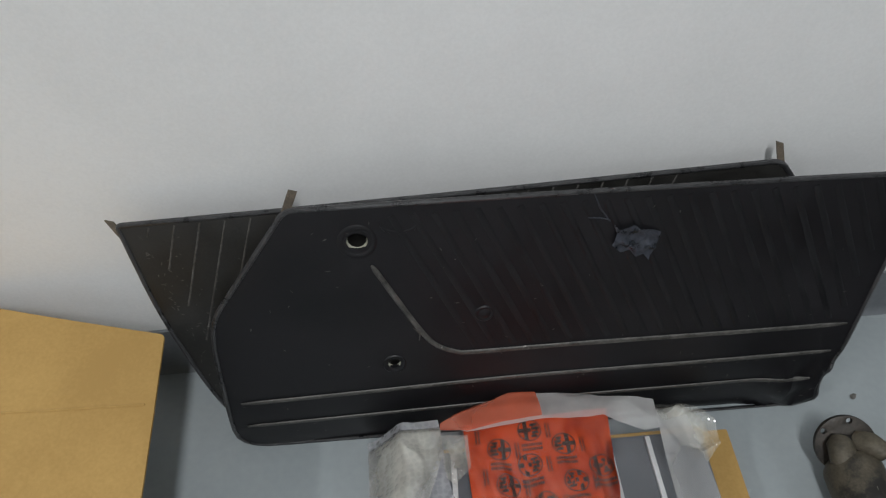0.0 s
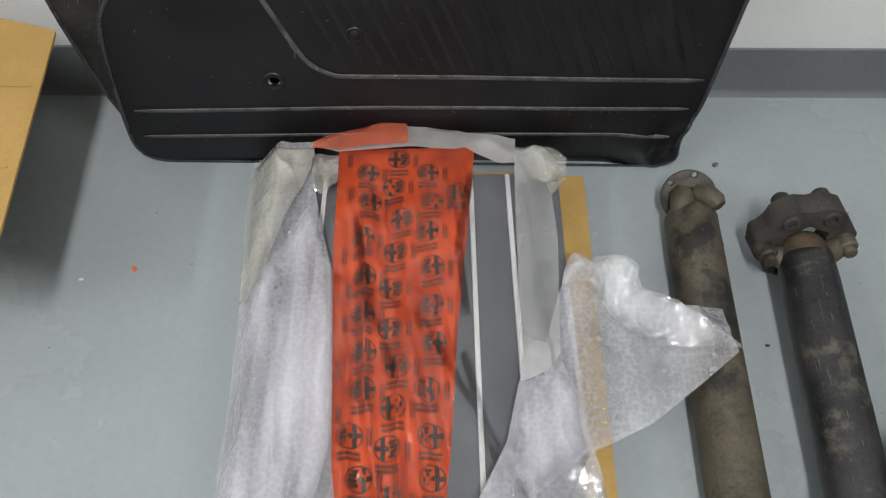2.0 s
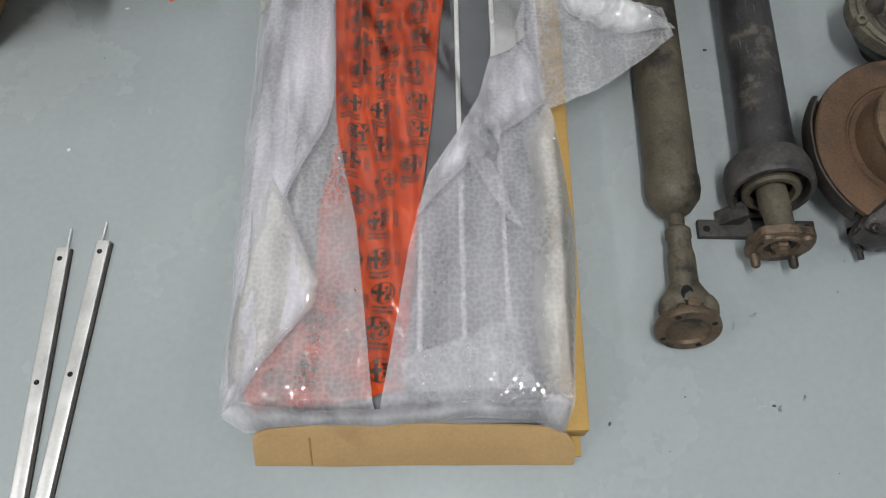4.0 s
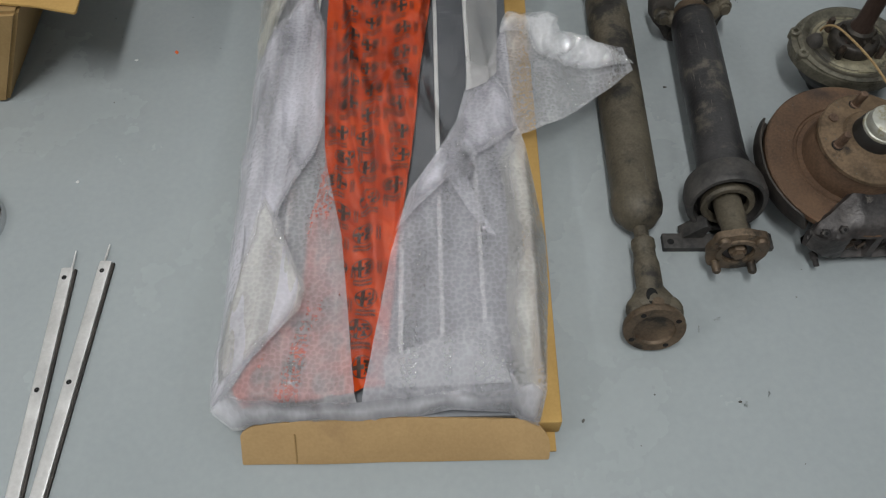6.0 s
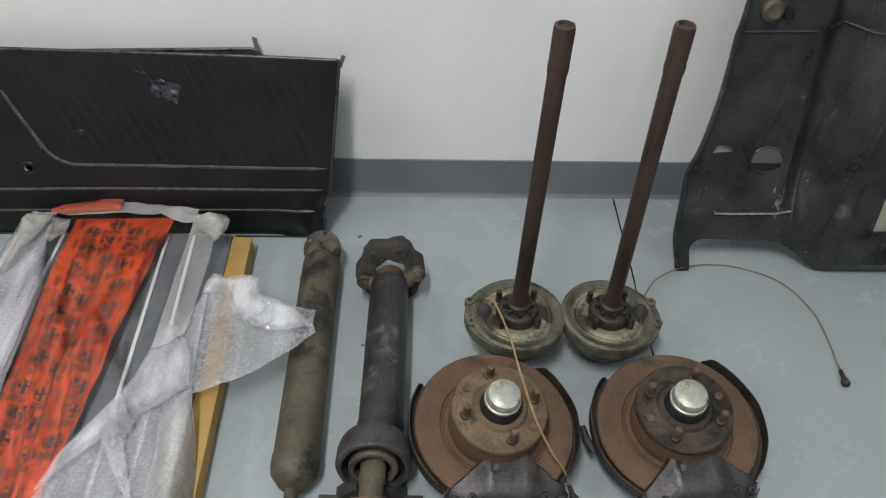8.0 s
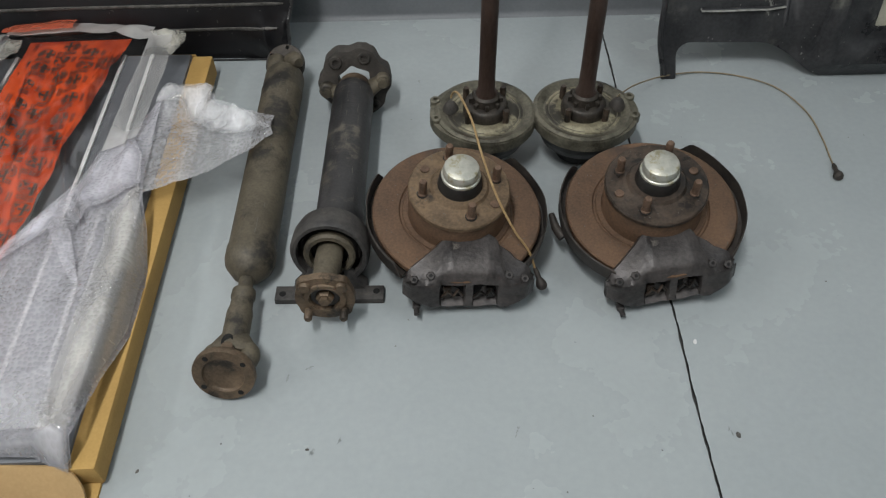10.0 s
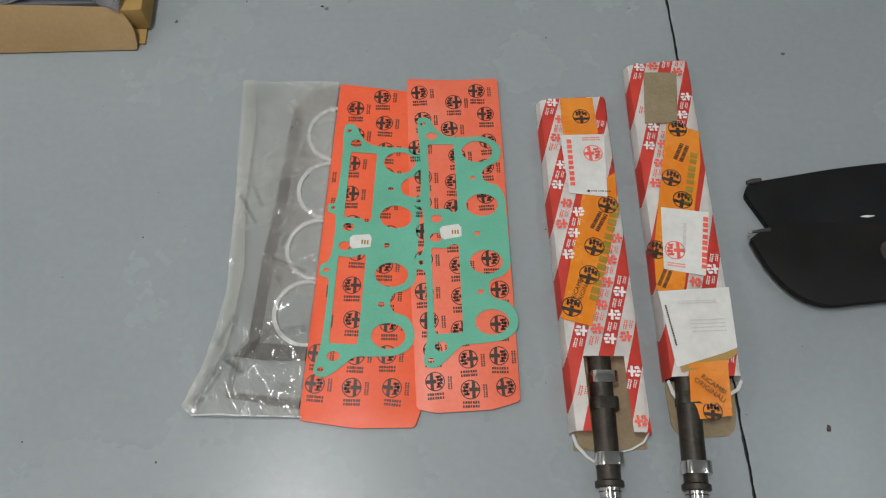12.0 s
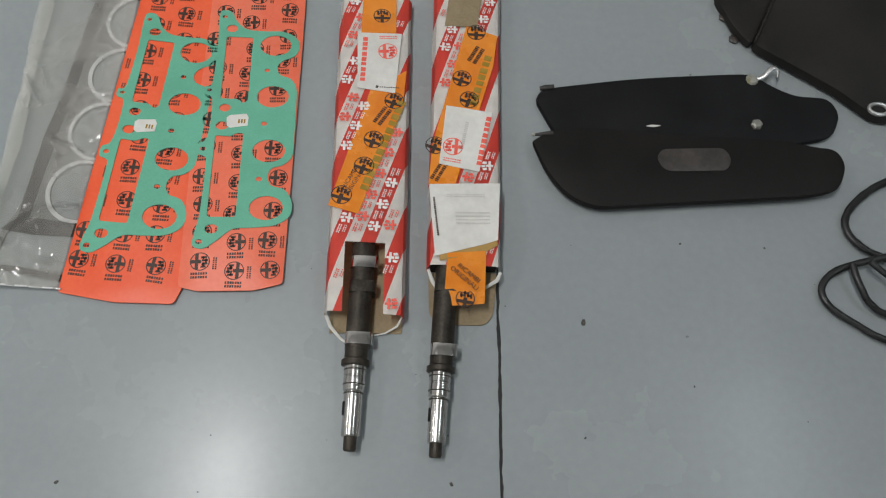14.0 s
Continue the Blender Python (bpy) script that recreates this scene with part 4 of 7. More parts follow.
def bubbles(x, y):
    """Air cells of the wrap: domes in a close hexagonal pattern, some of them flat or burst."""
    p = 0.0098
    x += 0.0022 * noise.noise((x * 60, y * 60, 31))
    y += 0.0022 * noise.noise((x * 60, y * 60, 57))
    j = round(y / (p * 0.866))
    i = round(x / p - 0.5 * (j % 2))
    best, full = 1.0, 1.0
    for dj in (-1, 0, 1):
        jj = j + dj
        off = 0.5 * (jj % 2)
        for di in (-1, 0, 1):
            cx, cy = (i + di + off) * p, jj * p * 0.866
            d = math.hypot(x - cx, y - cy) / p
            if d < best:
                best, full = d, 0.25 + 0.9 * abs(math.sin(91.7 * (i + di) + 47.3 * jj))
    return 0.00025 * full * max(0.0, 1 - (best / 0.44) ** 2) ** 0.6


def crumple(x, y, seed):
    return 0.007 * noise.noise((x * 9, y * 6, seed)) + 0.006 * ridged(x * 13 + 3 * y, y * 6 - 2 * x, seed + 3) + 0.0012 * ridged(x * 30, y * 26, seed + 9)


def wrap_height(x, y):
    edge = min(ramp01(x, -0.014, 0.045), ramp01(0.5 - x, 0.0, 0.04), ramp01(y, -0.46, -0.415))
    return 0.028 + edge * 0.058 + crumple(x, y, 7) + bubbles(x, y)


def soft_loop(points):
    return [tuple(p) for p in spline([Vector(q) for q in points], 4, True)]


def bubble_wrap():
    ob = thing("bubble_wrap", "clear bubble wrap torn open over the package, one corner hanging out", "bubble wrap")
    fine = 0.0018
    left = [(-0.012, 0.478), (-0.012, 0.372), (-0.008, 0.259), (-0.004, 0.19), (-0.001, 0.127), (-0.004, 0.03), (-0.001, -0.06), (0.003, -0.19), (0.011, -0.28), (0.009, -0.41), (0.018, -0.435), (0.042, -0.449), (0.113, -0.444), (0.219, -0.445), (0.212, -0.418), (0.202, -0.336), (0.181, -0.17), (0.15, -0.036), (0.144, 0.0), (0.139, 0.095), (0.133, 0.2), (0.13, 0.258), (0.116, 0.308), (0.096, 0.391), (0.089, 0.478)]
    part("sheet", sheet(left, wrap_height, fine), BUBBLE_CLEAR, ob)
    right = [(0.219, -0.445), (0.341, -0.436), (0.416, -0.438), (0.457, -0.455), (0.467, -0.42), (0.476, -0.332), (0.488, -0.242), (0.489, -0.143), (0.476, -0.057), (0.455, 0.04), (0.445, 0.262), (0.41, 0.16), (0.388, 0.155), (0.371, 0.1), (0.354, 0.03), (0.318, -0.036), (0.282, -0.095), (0.254, -0.21), (0.234, -0.354)]
    part("sheet", sheet(right, lambda x, y: wrap_height(x, y) + 0.003, fine), BUBBLE, ob)
    # layers folded over themselves are milkier
    double = [(0.0, 0.25), (-0.001, 0.2), (0.003, 0.1), (-0.001, 0.03), (0.001, -0.06), (0.004, -0.19), (0.012, -0.28), (0.01, -0.4), (0.022, -0.432), (0.045, -0.42), (0.073, -0.375), (0.107, -0.326), (0.136, -0.264), (0.113, -0.214), (0.094, -0.161), (0.083, -0.131), (0.101, -0.087), (0.131, -0.026), (0.141, 0.025), (0.138, 0.095), (0.132, 0.2), (0.129, 0.258), (0.115, 0.308), (0.1, 0.37), (0.085, 0.35), (0.06, 0.3), (0.03, 0.25)]
    part("folded_layer", sheet(double, lambda x, y: wrap_height(x, y) + 0.0045 + 0.008 * ridged(x * 17 + 2 * y, y * 2.2, 21) + 0.003 * ridged(x * 40, y * 5, 22), fine, 0.016), WRAP_MILKY, ob, "milky doubled layer")
    rim = [(-0.003, 0.24), (0.012, 0.16), (0.018, 0.06), (0.03, -0.02), (0.026, -0.1), (0.04, -0.18), (0.036, -0.27), (0.05, -0.33), (0.042, -0.4), (0.024, -0.43), (0.012, -0.4), (0.013, -0.28), (0.005, -0.19), (0.002, -0.06), (0.0, 0.03), (0.004, 0.1), (0.0, 0.2)]
    part("folded_layer", sheet(soft_loop(rim), lambda x, y: wrap_height(x, y) + 0.008 + 0.003 * ridged(x * 26, y * 5, 23), fine, 0.016), WRAP_RIM, ob, "gathered white margin")
    patchy = [(0.06, -0.1), (0.08, -0.138), (0.108, -0.2), (0.138, -0.262), (0.132, -0.293), (0.1, -0.333), (0.051, -0.391), (0.029, -0.404), (0.018, -0.332), (0.026, -0.265), (0.045, -0.18)]
    part("folded_layer", sheet(patchy, lambda x, y: wrap_height(x, y) + 0.0105 + 0.002 * ridged(x * 22, y * 8, 24), fine, 0.014), WRAP_AGED, ob, "cream triple layer")
    hem = [(0.01, -0.4), (0.03, -0.415), (0.07, -0.424), (0.14, -0.428), (0.22, -0.428), (0.34, -0.42), (0.42, -0.42), (0.445, -0.41), (0.465, -0.42), (0.457, -0.454), (0.416, -0.437), (0.341, -0.435), (0.219, -0.444), (0.113, -0.443), (0.042, -0.448), (0.019, -0.434)]
    part("folded_layer", sheet(hem, lambda x, y: wrap_height(x, y) + 0.006 + 0.005 * ridged(x * 22, y * 22, 33), fine, 0.012), WRAP_RIM, ob, "gathered white end")
    side = [(0.42, -0.045), (0.428, -0.115), (0.428, -0.19), (0.42, -0.28), (0.424, -0.42), (0.45, -0.444), (0.464, -0.42), (0.474, -0.332), (0.486, -0.242), (0.487, -0.143), (0.474, -0.057), (0.455, 0.02)]
    part("folded_layer", sheet(side, lambda x, y: wrap_height(x, y) + 0.007 + 0.004 * ridged(x * 24, y * 8, 27), fine, 0.03), WRAP_AGED, ob, "aged doubled margin")
    crossing = [(0.262, -0.17), (0.284, -0.094), (0.32, -0.035), (0.354, 0.03), (0.371, 0.1), (0.389, 0.154), (0.407, 0.158), (0.422, 0.136), (0.445, 0.09), (0.455, 0.02), (0.424, -0.005), (0.385, -0.033), (0.374, -0.076), (0.345, -0.074), (0.32, -0.104), (0.291, -0.135)]
    part("folded_layer", sheet(crossing, lambda x, y: wrap_height(x, y) + 0.0075 + 0.0035 * ridged(x * 18 - 9 * y, y * 6, 29), fine, 0.03), WRAP_MILKY, ob, "milky doubled layer along the torn edge")
    streak = [(0.335, -0.07), (0.352, -0.045), (0.372, -0.08), (0.413, -0.186), (0.396, -0.172), (0.372, -0.135)]
    part("folded_layer", sheet(streak, lambda x, y: wrap_height(x, y) + 0.009, fine), BUBBLE, ob)

    def flap_height(x, y):
        return 0.08 + 0.005 * noise.noise((x * 12, y * 12, 9)) + 0.003 * ridged(x * 22, y * 22, 4) + bubbles(x, y) + 0.014 * crest_line(x, y, [(0.45, 0.262), (0.53, 0.262), (0.655, 0.155)], 0.05)

    corner = [(0.44, 0.25), (0.458, 0.279), (0.518, 0.279), (0.54, 0.255), (0.545, 0.232), (0.589, 0.208), (0.652, 0.209), (0.652, 0.164), (0.658, 0.144), (0.6, 0.1), (0.538, 0.055), (0.473, 0.025), (0.452, 0.018)]
    part("loose_corner", sheet(corner, flap_height, fine), BUBBLE_CLEAR, ob, "loose corner of the wrap standing out")
    crest = [(0.438, 0.236), (0.441, 0.258), (0.456, 0.283), (0.478, 0.276), (0.516, 0.279), (0.541, 0.262), (0.538, 0.232), (0.593, 0.202), (0.656, 0.146), (0.629, 0.149), (0.574, 0.154), (0.544, 0.164), (0.506, 0.19), (0.479, 0.238), (0.459, 0.243)]

    def crest_height(x, y):
        return flap_height(x, y) + 0.005 + 0.008 * ridged(x * 13 + 6 * y, y * 11, 12) + 0.005 * ridged(x * 31, y * 27, 15)

    part("folded_layer", sheet(soft_loop(crest), crest_height, fine, 0.02), WRAP_WHITE, ob, "crumpled white crest of the corner")
    # rolled ends and the clear inner film
    end_l = [(-0.011, 0.45), (-0.008, 0.472), (0.03, 0.474), (0.053, 0.48), (0.089, 0.476), (0.092, 0.45), (0.09, 0.417), (0.072, 0.37), (0.053, 0.322), (0.043, 0.275), (0.033, 0.234), (0.007, 0.222), (-0.003, 0.24), (-0.008, 0.3), (-0.01, 0.38)]
    part("end_fold", sheet(end_l, lambda x, y: wrap_height(x, y) + 0.01 + 0.007 * ridged(x * 20, y * 14, 41) - 0.03 * ramp01(y, 0.455, 0.485), fine, 0.03), WRAP_CREAM, ob, "cream crumpled end of the wrap")
    bridge = [(0.088, 0.452), (0.127, 0.449), (0.127, 0.403), (0.104, 0.384), (0.094, 0.392), (0.09, 0.417)]
    part("end_fold", sheet(bridge, lambda x, y: 0.09 + 0.006 * ridged(x * 20, y * 20, 44), fine, 0.03), WRAP_CREAM, ob, "cream film between wrap and sleeve")
    end_r = [(0.383, 0.45), (0.385, 0.476), (0.405, 0.478), (0.429, 0.468), (0.458, 0.435), (0.455, 0.401), (0.434, 0.38), (0.41, 0.407), (0.391, 0.44)]
    part("end_fold", sheet(end_r, lambda x, y: 0.097 + 0.012 * ridged(x * 20, y * 20, 43) - 0.03 * ramp01(y, 0.455, 0.482), fine, 0.03), WRAP_CREAM, ob, "cream crumpled end of the wrap")
    drape = [(0.384, 0.474), (0.423, 0.466), (0.433, 0.384), (0.436, 0.317), (0.431, 0.22), (0.426, 0.138), (0.409, 0.116), (0.374, 0.102), (0.378, 0.229), (0.381, 0.38)]
    part("end_fold", sheet(drape, lambda x, y: 0.1 + 0.004 * ridged(x * 15, y * 5, 47) + 0.004 * crest_line(x, y, [(0.392, 0.391), (0.4, 0.274), (0.407, 0.198), (0.414, 0.122)], 0.005) - 0.03 * ramp01(y, 0.455, 0.482), 0.003), PANE, ob, "clear film draped along the package edge")
    end_m = [(0.09, 0.463), (0.124, 0.479), (0.19, 0.504), (0.226, 0.501), (0.277, 0.497), (0.312, 0.487), (0.366, 0.48), (0.386, 0.475), (0.384, 0.432), (0.364, 0.43), (0.312, 0.457), (0.228, 0.459), (0.126, 0.449)]
    part("end_fold", sheet(end_m, lambda x, y: 0.1 + 0.004 * ridged(x * 16, y * 20, 45) - 0.008 * ramp01(y, 0.475, 0.508), 0.003), PANE, ob, "clear film pulled over the end")
    creases = ([(0.2, 0.22), (0.25, 0.19), (0.3, 0.1), (0.355, 0.0), (0.42, -0.13)], [(0.306, 0.14), (0.318, 0.09), (0.335, 0.02), (0.345, -0.01)], [(0.115, 0.255), (0.2, 0.225), (0.26, 0.17)], [(0.16, 0.33), (0.18, 0.2), (0.215, 0.12)], [(0.32, 0.42), (0.3, 0.3), (0.31, 0.2)])

    def veil_height(x, y):
        z = 0.088 + 0.005 * noise.noise((x * 10, y * 5, 12)) + 0.005 * ridged(x * 16, y * 6, 2)
        return z + 0.009 * max(crest_line(x, y, line, 0.005) for line in creases)

    veil = [(0.12, 0.47), (0.386, 0.48), (0.4, 0.4), (0.4, 0.16), (0.4, -0.05), (0.34, -0.08), (0.28, -0.2), (0.25, -0.37), (0.19, -0.37), (0.16, -0.15), (0.125, 0.0)]
    part("inner_film", sheet(veil, veil_height, 0.0025), CLEAR, ob, "clear film with sharp creases")
    slip = plate([(0.217, -0.37), (0.4, -0.302), (0.422, -0.398), (0.264, -0.403)], 0.0006, z=0.069)
    part("paper_slip", slip, TISSUE, ob, "thin white foam sheet under the wrap")


bubble_wrap()


# ---- bright strips and rings ----
def sill_strip(x0, y0, x1, y1, spike):
    length = math.hypot(x1 - x0, y1 - y0)
    turn = math.degrees(math.atan2(x0 - x1, y0 - y1)) * -1
    ob = thing("sill_strip", "bright aluminium sill strip with screw holes", "trim strip", pose(x0, y0, 0, 0, 0, turn), "pair of sill strips")
    bm = bmesh.new()
    profile = [(-0.0095, 0.0), (-0.0105, 0.0045), (-0.0085, 0.0068), (-0.003, 0.0075), (0.006, 0.0072), (0.0095, 0.0062), (0.011, 0.003), (0.0112, 0.0)]
    rows = []
    n = 30
    for k in range(n + 1):
        y = -length * k / n
        rows.append([bm.verts.new((px, y, pz + (0.0005 if 0 < k < n else 0))) for px, pz in profile])
    for a, b in zip(rows, rows[1:]):
        for k in range(len(profile) - 1):
            bm.faces.new((a[k], a[k + 1], b[k + 1], b[k]))
        bm.faces.new((a[-1], a[0], b[0], b[-1]))
    bm.faces.new(rows[0]), bm.faces.new(rows[-1])
    part("profile", bm, BRIGHT, ob)
    for d in (0.018, 0.205, 0.387):
        # each hole's shade is a black disc on the strip
        part("screw_hole", lathe([(0.0042, 0.0074), (0.0036, 0.0085), (0.0026, 0.0082), (0.0, 0.0079)], 16, Matrix.Translation((-0.001, -d, 0))), HOLE_SHADE, ob, "countersunk screw hole, its shade a black disc")
    part("end_pin", tube([(spike, -0.004, 0.004), (spike + 0.001, 0.012, 0.005), (spike + 0.003, 0.03, 0.009)], [0.002, 0.0017, 0.001], 8), BRIGHT, ob)
    # a dark strip runs along one side of the profile
    part("side_strip", box(0.003, length - 0.004, 0.005, Matrix.Translation((0.0126, -length / 2, 0.0)), 0.0006), SHIELD, ob, "dark strip along one side")


sill_strip(-0.2705, -0.167, -0.2555, -0.64, 0.006)
sill_strip(-0.2112, -0.156, -0.23, -0.63, -0.003)


def trim_ring(x, y, r):
    ob = thing("trim_ring", "chromed round trim ring lying on the floor", "trim ring", Matrix.Translation((x, y, 0)), "pair of trim rings")
    part("rim", lathe([(r, 0.0), (r, 0.014), (r - 0.002, 0.018), (r - 0.008, 0.021), (r - 0.014, 0.019), (r - 0.018, 0.012), (r - 0.017, 0.0105), (r - 0.012, 0.016), (r - 0.004, 0.012), (r - 0.003, 0.0), (r, 0.0)], 64), CHROME, ob)


trim_ring(-0.473, -0.08, 0.073)
trim_ring(-0.45, -0.237, 0.071)


def along(p, q):
    """A pose whose z runs from p towards q."""
    p, q = Vector(p), Vector(q)
    return Matrix.Translation(p) @ (q - p).to_track_quat("Z", "Y").to_matrix().to_4x4()


def bolt(parent, name, m, r, h, mat, label=""):
    part(name, lathe([(0, 0), (r, 0), (r, h * 0.8), (r * 0.8, h), (0, h)], 6 if r > 0.006 else 10, m), mat, parent, label)


# ---- propeller shafts ----
def scratches(parent, m, r, length, count, seed, mat):
    """Short scratches along a tube, most of them running with it."""
    bm, rng = bmesh.new(), random.Random(seed)
    for k in range(count):
        t, z = rng.uniform(0, 2 * math.pi), rng.uniform(0.02, length - 0.05)
        h, w, s = rng.uniform(0.002, 0.011) * rng.choice((0.5, 1, 1, 2)), rng.uniform(0.0003, 0.0009), rng.uniform(-0.06, 0.06)
        vs = []
        for dt, dz in ((-w * 0.4, -h), (w, -h * 0.5), (w * 0.7, h * 0.6), (0, h), (-w, h * 0.1)):
            a = t + (dt + s * dz) / r
            vs.append(bm.verts.new(m @ Vector((r * math.cos(a), r * math.sin(a), z + dz))))
        bm.faces.new(vs)
    part("scratches", bm, mat, parent, "pale scratches in the finish", 0, "stuff")


def rear_shaft():
    """Wide tube with a joint flange at the far end, a slim sliding neck and a flanged joint at the near end."""
    a, b = Vector((0.648, 0.375, 0.041)), Vector((0.640, -0.128, 0.040))
    ob = thing("propeller_shaft", "grimy steel propeller shaft with a joint flange at each end", "propeller shaft", group="propeller shafts")
    m = along(a, b)
    L = (b - a).length
    part("tube", lathe([(0, -0.012), (0.03, -0.012), (0.037, -0.002), (0.0385, 0.004), (0.0385, 0.05), (0.0395, 0.053), (0.0385, 0.056), (0.0382, L - 0.05), (0.0398, L - 0.046), (0.0398, L - 0.026), (0.037, L - 0.014), (0.024, L + 0.004), (0.014, L + 0.012), (0, L + 0.012)], 44, m, wobble=0.008), OLIVE, ob, "tube with dark oily patches")
    scratches(ob, m, 0.0389, L, 30, 5, SCRATCH)
    n0 = b + (b - a).normalized() * 0.008
    n1 = Vector((0.638, -0.255, 0.042))
    m2 = along(n0, n1)
    K = (n1 - n0).length
    part("sliding_neck", lathe([(0, 0), (0.0115, 0), (0.0115, 0.022), (0.018, 0.028), (0.0185, 0.04), (0.0165, 0.043), (0.0172, 0.06), (0.0195, 0.07), (0.0195, K - 0.006), (0.017, K + 0.008), (0, K + 0.008)], 28, m2), OLIVE, ob)
    fl = Vector((0.633, -0.312, 0.047))
    yoke = lathe([(0, 0.0), (0.019, 0.0), (0.026, 0.012), (0.033, 0.024), (0.034, 0.036), (0.03, 0.04), (0, 0.04)], 28, along(n1 + Vector((0, 0.012, 0)), n1 + Vector((0, -0.03, 0.003))))
    for v in yoke.verts:
        v.co.z = n1.z + (v.co.z - n1.z) * 0.62
    for s in (-1, 1):
        arm = spline([n1 + Vector((s * 0.022, -0.016, 0.002)), n1 + Vector((s * 0.027, -0.03, 0.004)), n1 + Vector((s * 0.024, -0.046, 0.006))], 4)
        tube(arm, [0.013, 0.014, 0.0145, 0.015, 0.015, 0.0145, 0.014, 0.0135, 0.013], 12, bm=yoke)
    part("yoke", yoke, OLIVE, ob)
    cross = tube([n1 + Vector((-0.034, -0.032, 0.004)), n1 + Vector((0.034, -0.032, 0.004))], 0.0085, 12)
    tube([n1 + Vector((0, -0.034, -0.03)), n1 + Vector((0, -0.03, 0.032))], 0.0085, 12, bm=cross)
    part("cross", cross, FLANGE, ob)
    # black patch painted for the shade between the yoke arms
    part("yoke_opening", lathe([(0.009, 0.0), (0.008, 0.001), (0, 0.0008)], 16, pose(n1.x - 0.004, n1.y - 0.014, n1.z + 0.0205, 0, 0, 0) @ Matrix.Diagonal((1, 1.5, 1, 1))), HOLE_SHADE, ob, "yoke opening, its shade a black patch")
    face = along(fl, fl + Vector((-0.05, -0.955, 0.295)))
    part("flange", lathe([(0, -0.03), (0.02, -0.03), (0.024, -0.012), (0.03, -0.008), (0.0435, -0.006), (0.0445, -0.003), (0.0445, 0.004), (0.0435, 0.006), (0.03, 0.0062), (0.0285, 0.002), (0.027, 0.001), (0.0, 0.0)], 44, face), FLANGE, ob, "round brown flange with four holes")
    for k in range(4):
        t = k * math.pi / 2 + 0.6
        # flange holes are black discs in place of their inner shade
        part("bolt_hole", lathe([(0.0042, 0.0064), (0.0036, 0.0068), (0.0, 0.0066)], 14, face @ Matrix.Translation((0.0365 * math.cos(t), 0.0365 * math.sin(t), 0))), HOLE_SHADE, ob)
    # far joint: the flange has dropped and shows its inner face
    f2 = Vector((0.647, 0.405, 0.052))
    back = along(f2, f2 + Vector((-0.2, -0.62, 0.75)))
    part("flange", plate(circle(0, 0, 0.0405, 40), 0.008, [circle(0.034 * math.cos(t), 0.034 * math.sin(t), 0.0038, 12) for t in (0.5, 1.62, 2.75, 4.3)], z=0.003, bevel=0.0015), BEARING, ob, "dropped round flange with four holes").matrix_local = back
    ears = bmesh.new()
    tube([a + Vector((-0.01, -0.01, 0.01)), a + Vector((-0.015, 0.01, 0.019)), a + Vector((-0.015, 0.028, 0.024)), a + Vector((-0.013, 0.036, 0.025))], [0.021, 0.019, 0.0175, 0.011], 16, bm=ears, flat=0.85)
    tube([a + Vector((0.016, -0.01, -0.006)), a + Vector((0.022, 0.008, -0.012)), a + Vector((0.02, 0.024, -0.016))], [0.018, 0.014, 0.012], 14, bm=ears)
    part("yoke", ears, OLIVE, ob)
    # a black rod stands in for the shaded gap between the lugs
    part("fork_gap_shade", tube([a + Vector((0.004, 0.006, 0.017)), a + Vector((0.012, 0.02, 0.021))], [0.0085, 0.0105], 14), GREASE_SHADE, ob, "gap in the fork, its shade a black rod")
    knob = tube([f2 + Vector((0.014, -0.002, 0.006)), f2 + Vector((0.023, -0.012, 0.018)), f2 + Vector((0.03, -0.024, 0.024)), f2 + Vector((0.034, -0.031, 0.025))], [0.018, 0.0175, 0.0145, 0.009], 16)
    part("flange_ear", knob, OLIVE, ob)
    part("cross", tube([a + Vector((-0.022, 0.034, 0.022)), a + Vector((0.026, 0.026, 0.02))], 0.0085, 12), GREASE_SHADE, ob)


rear_shaft()


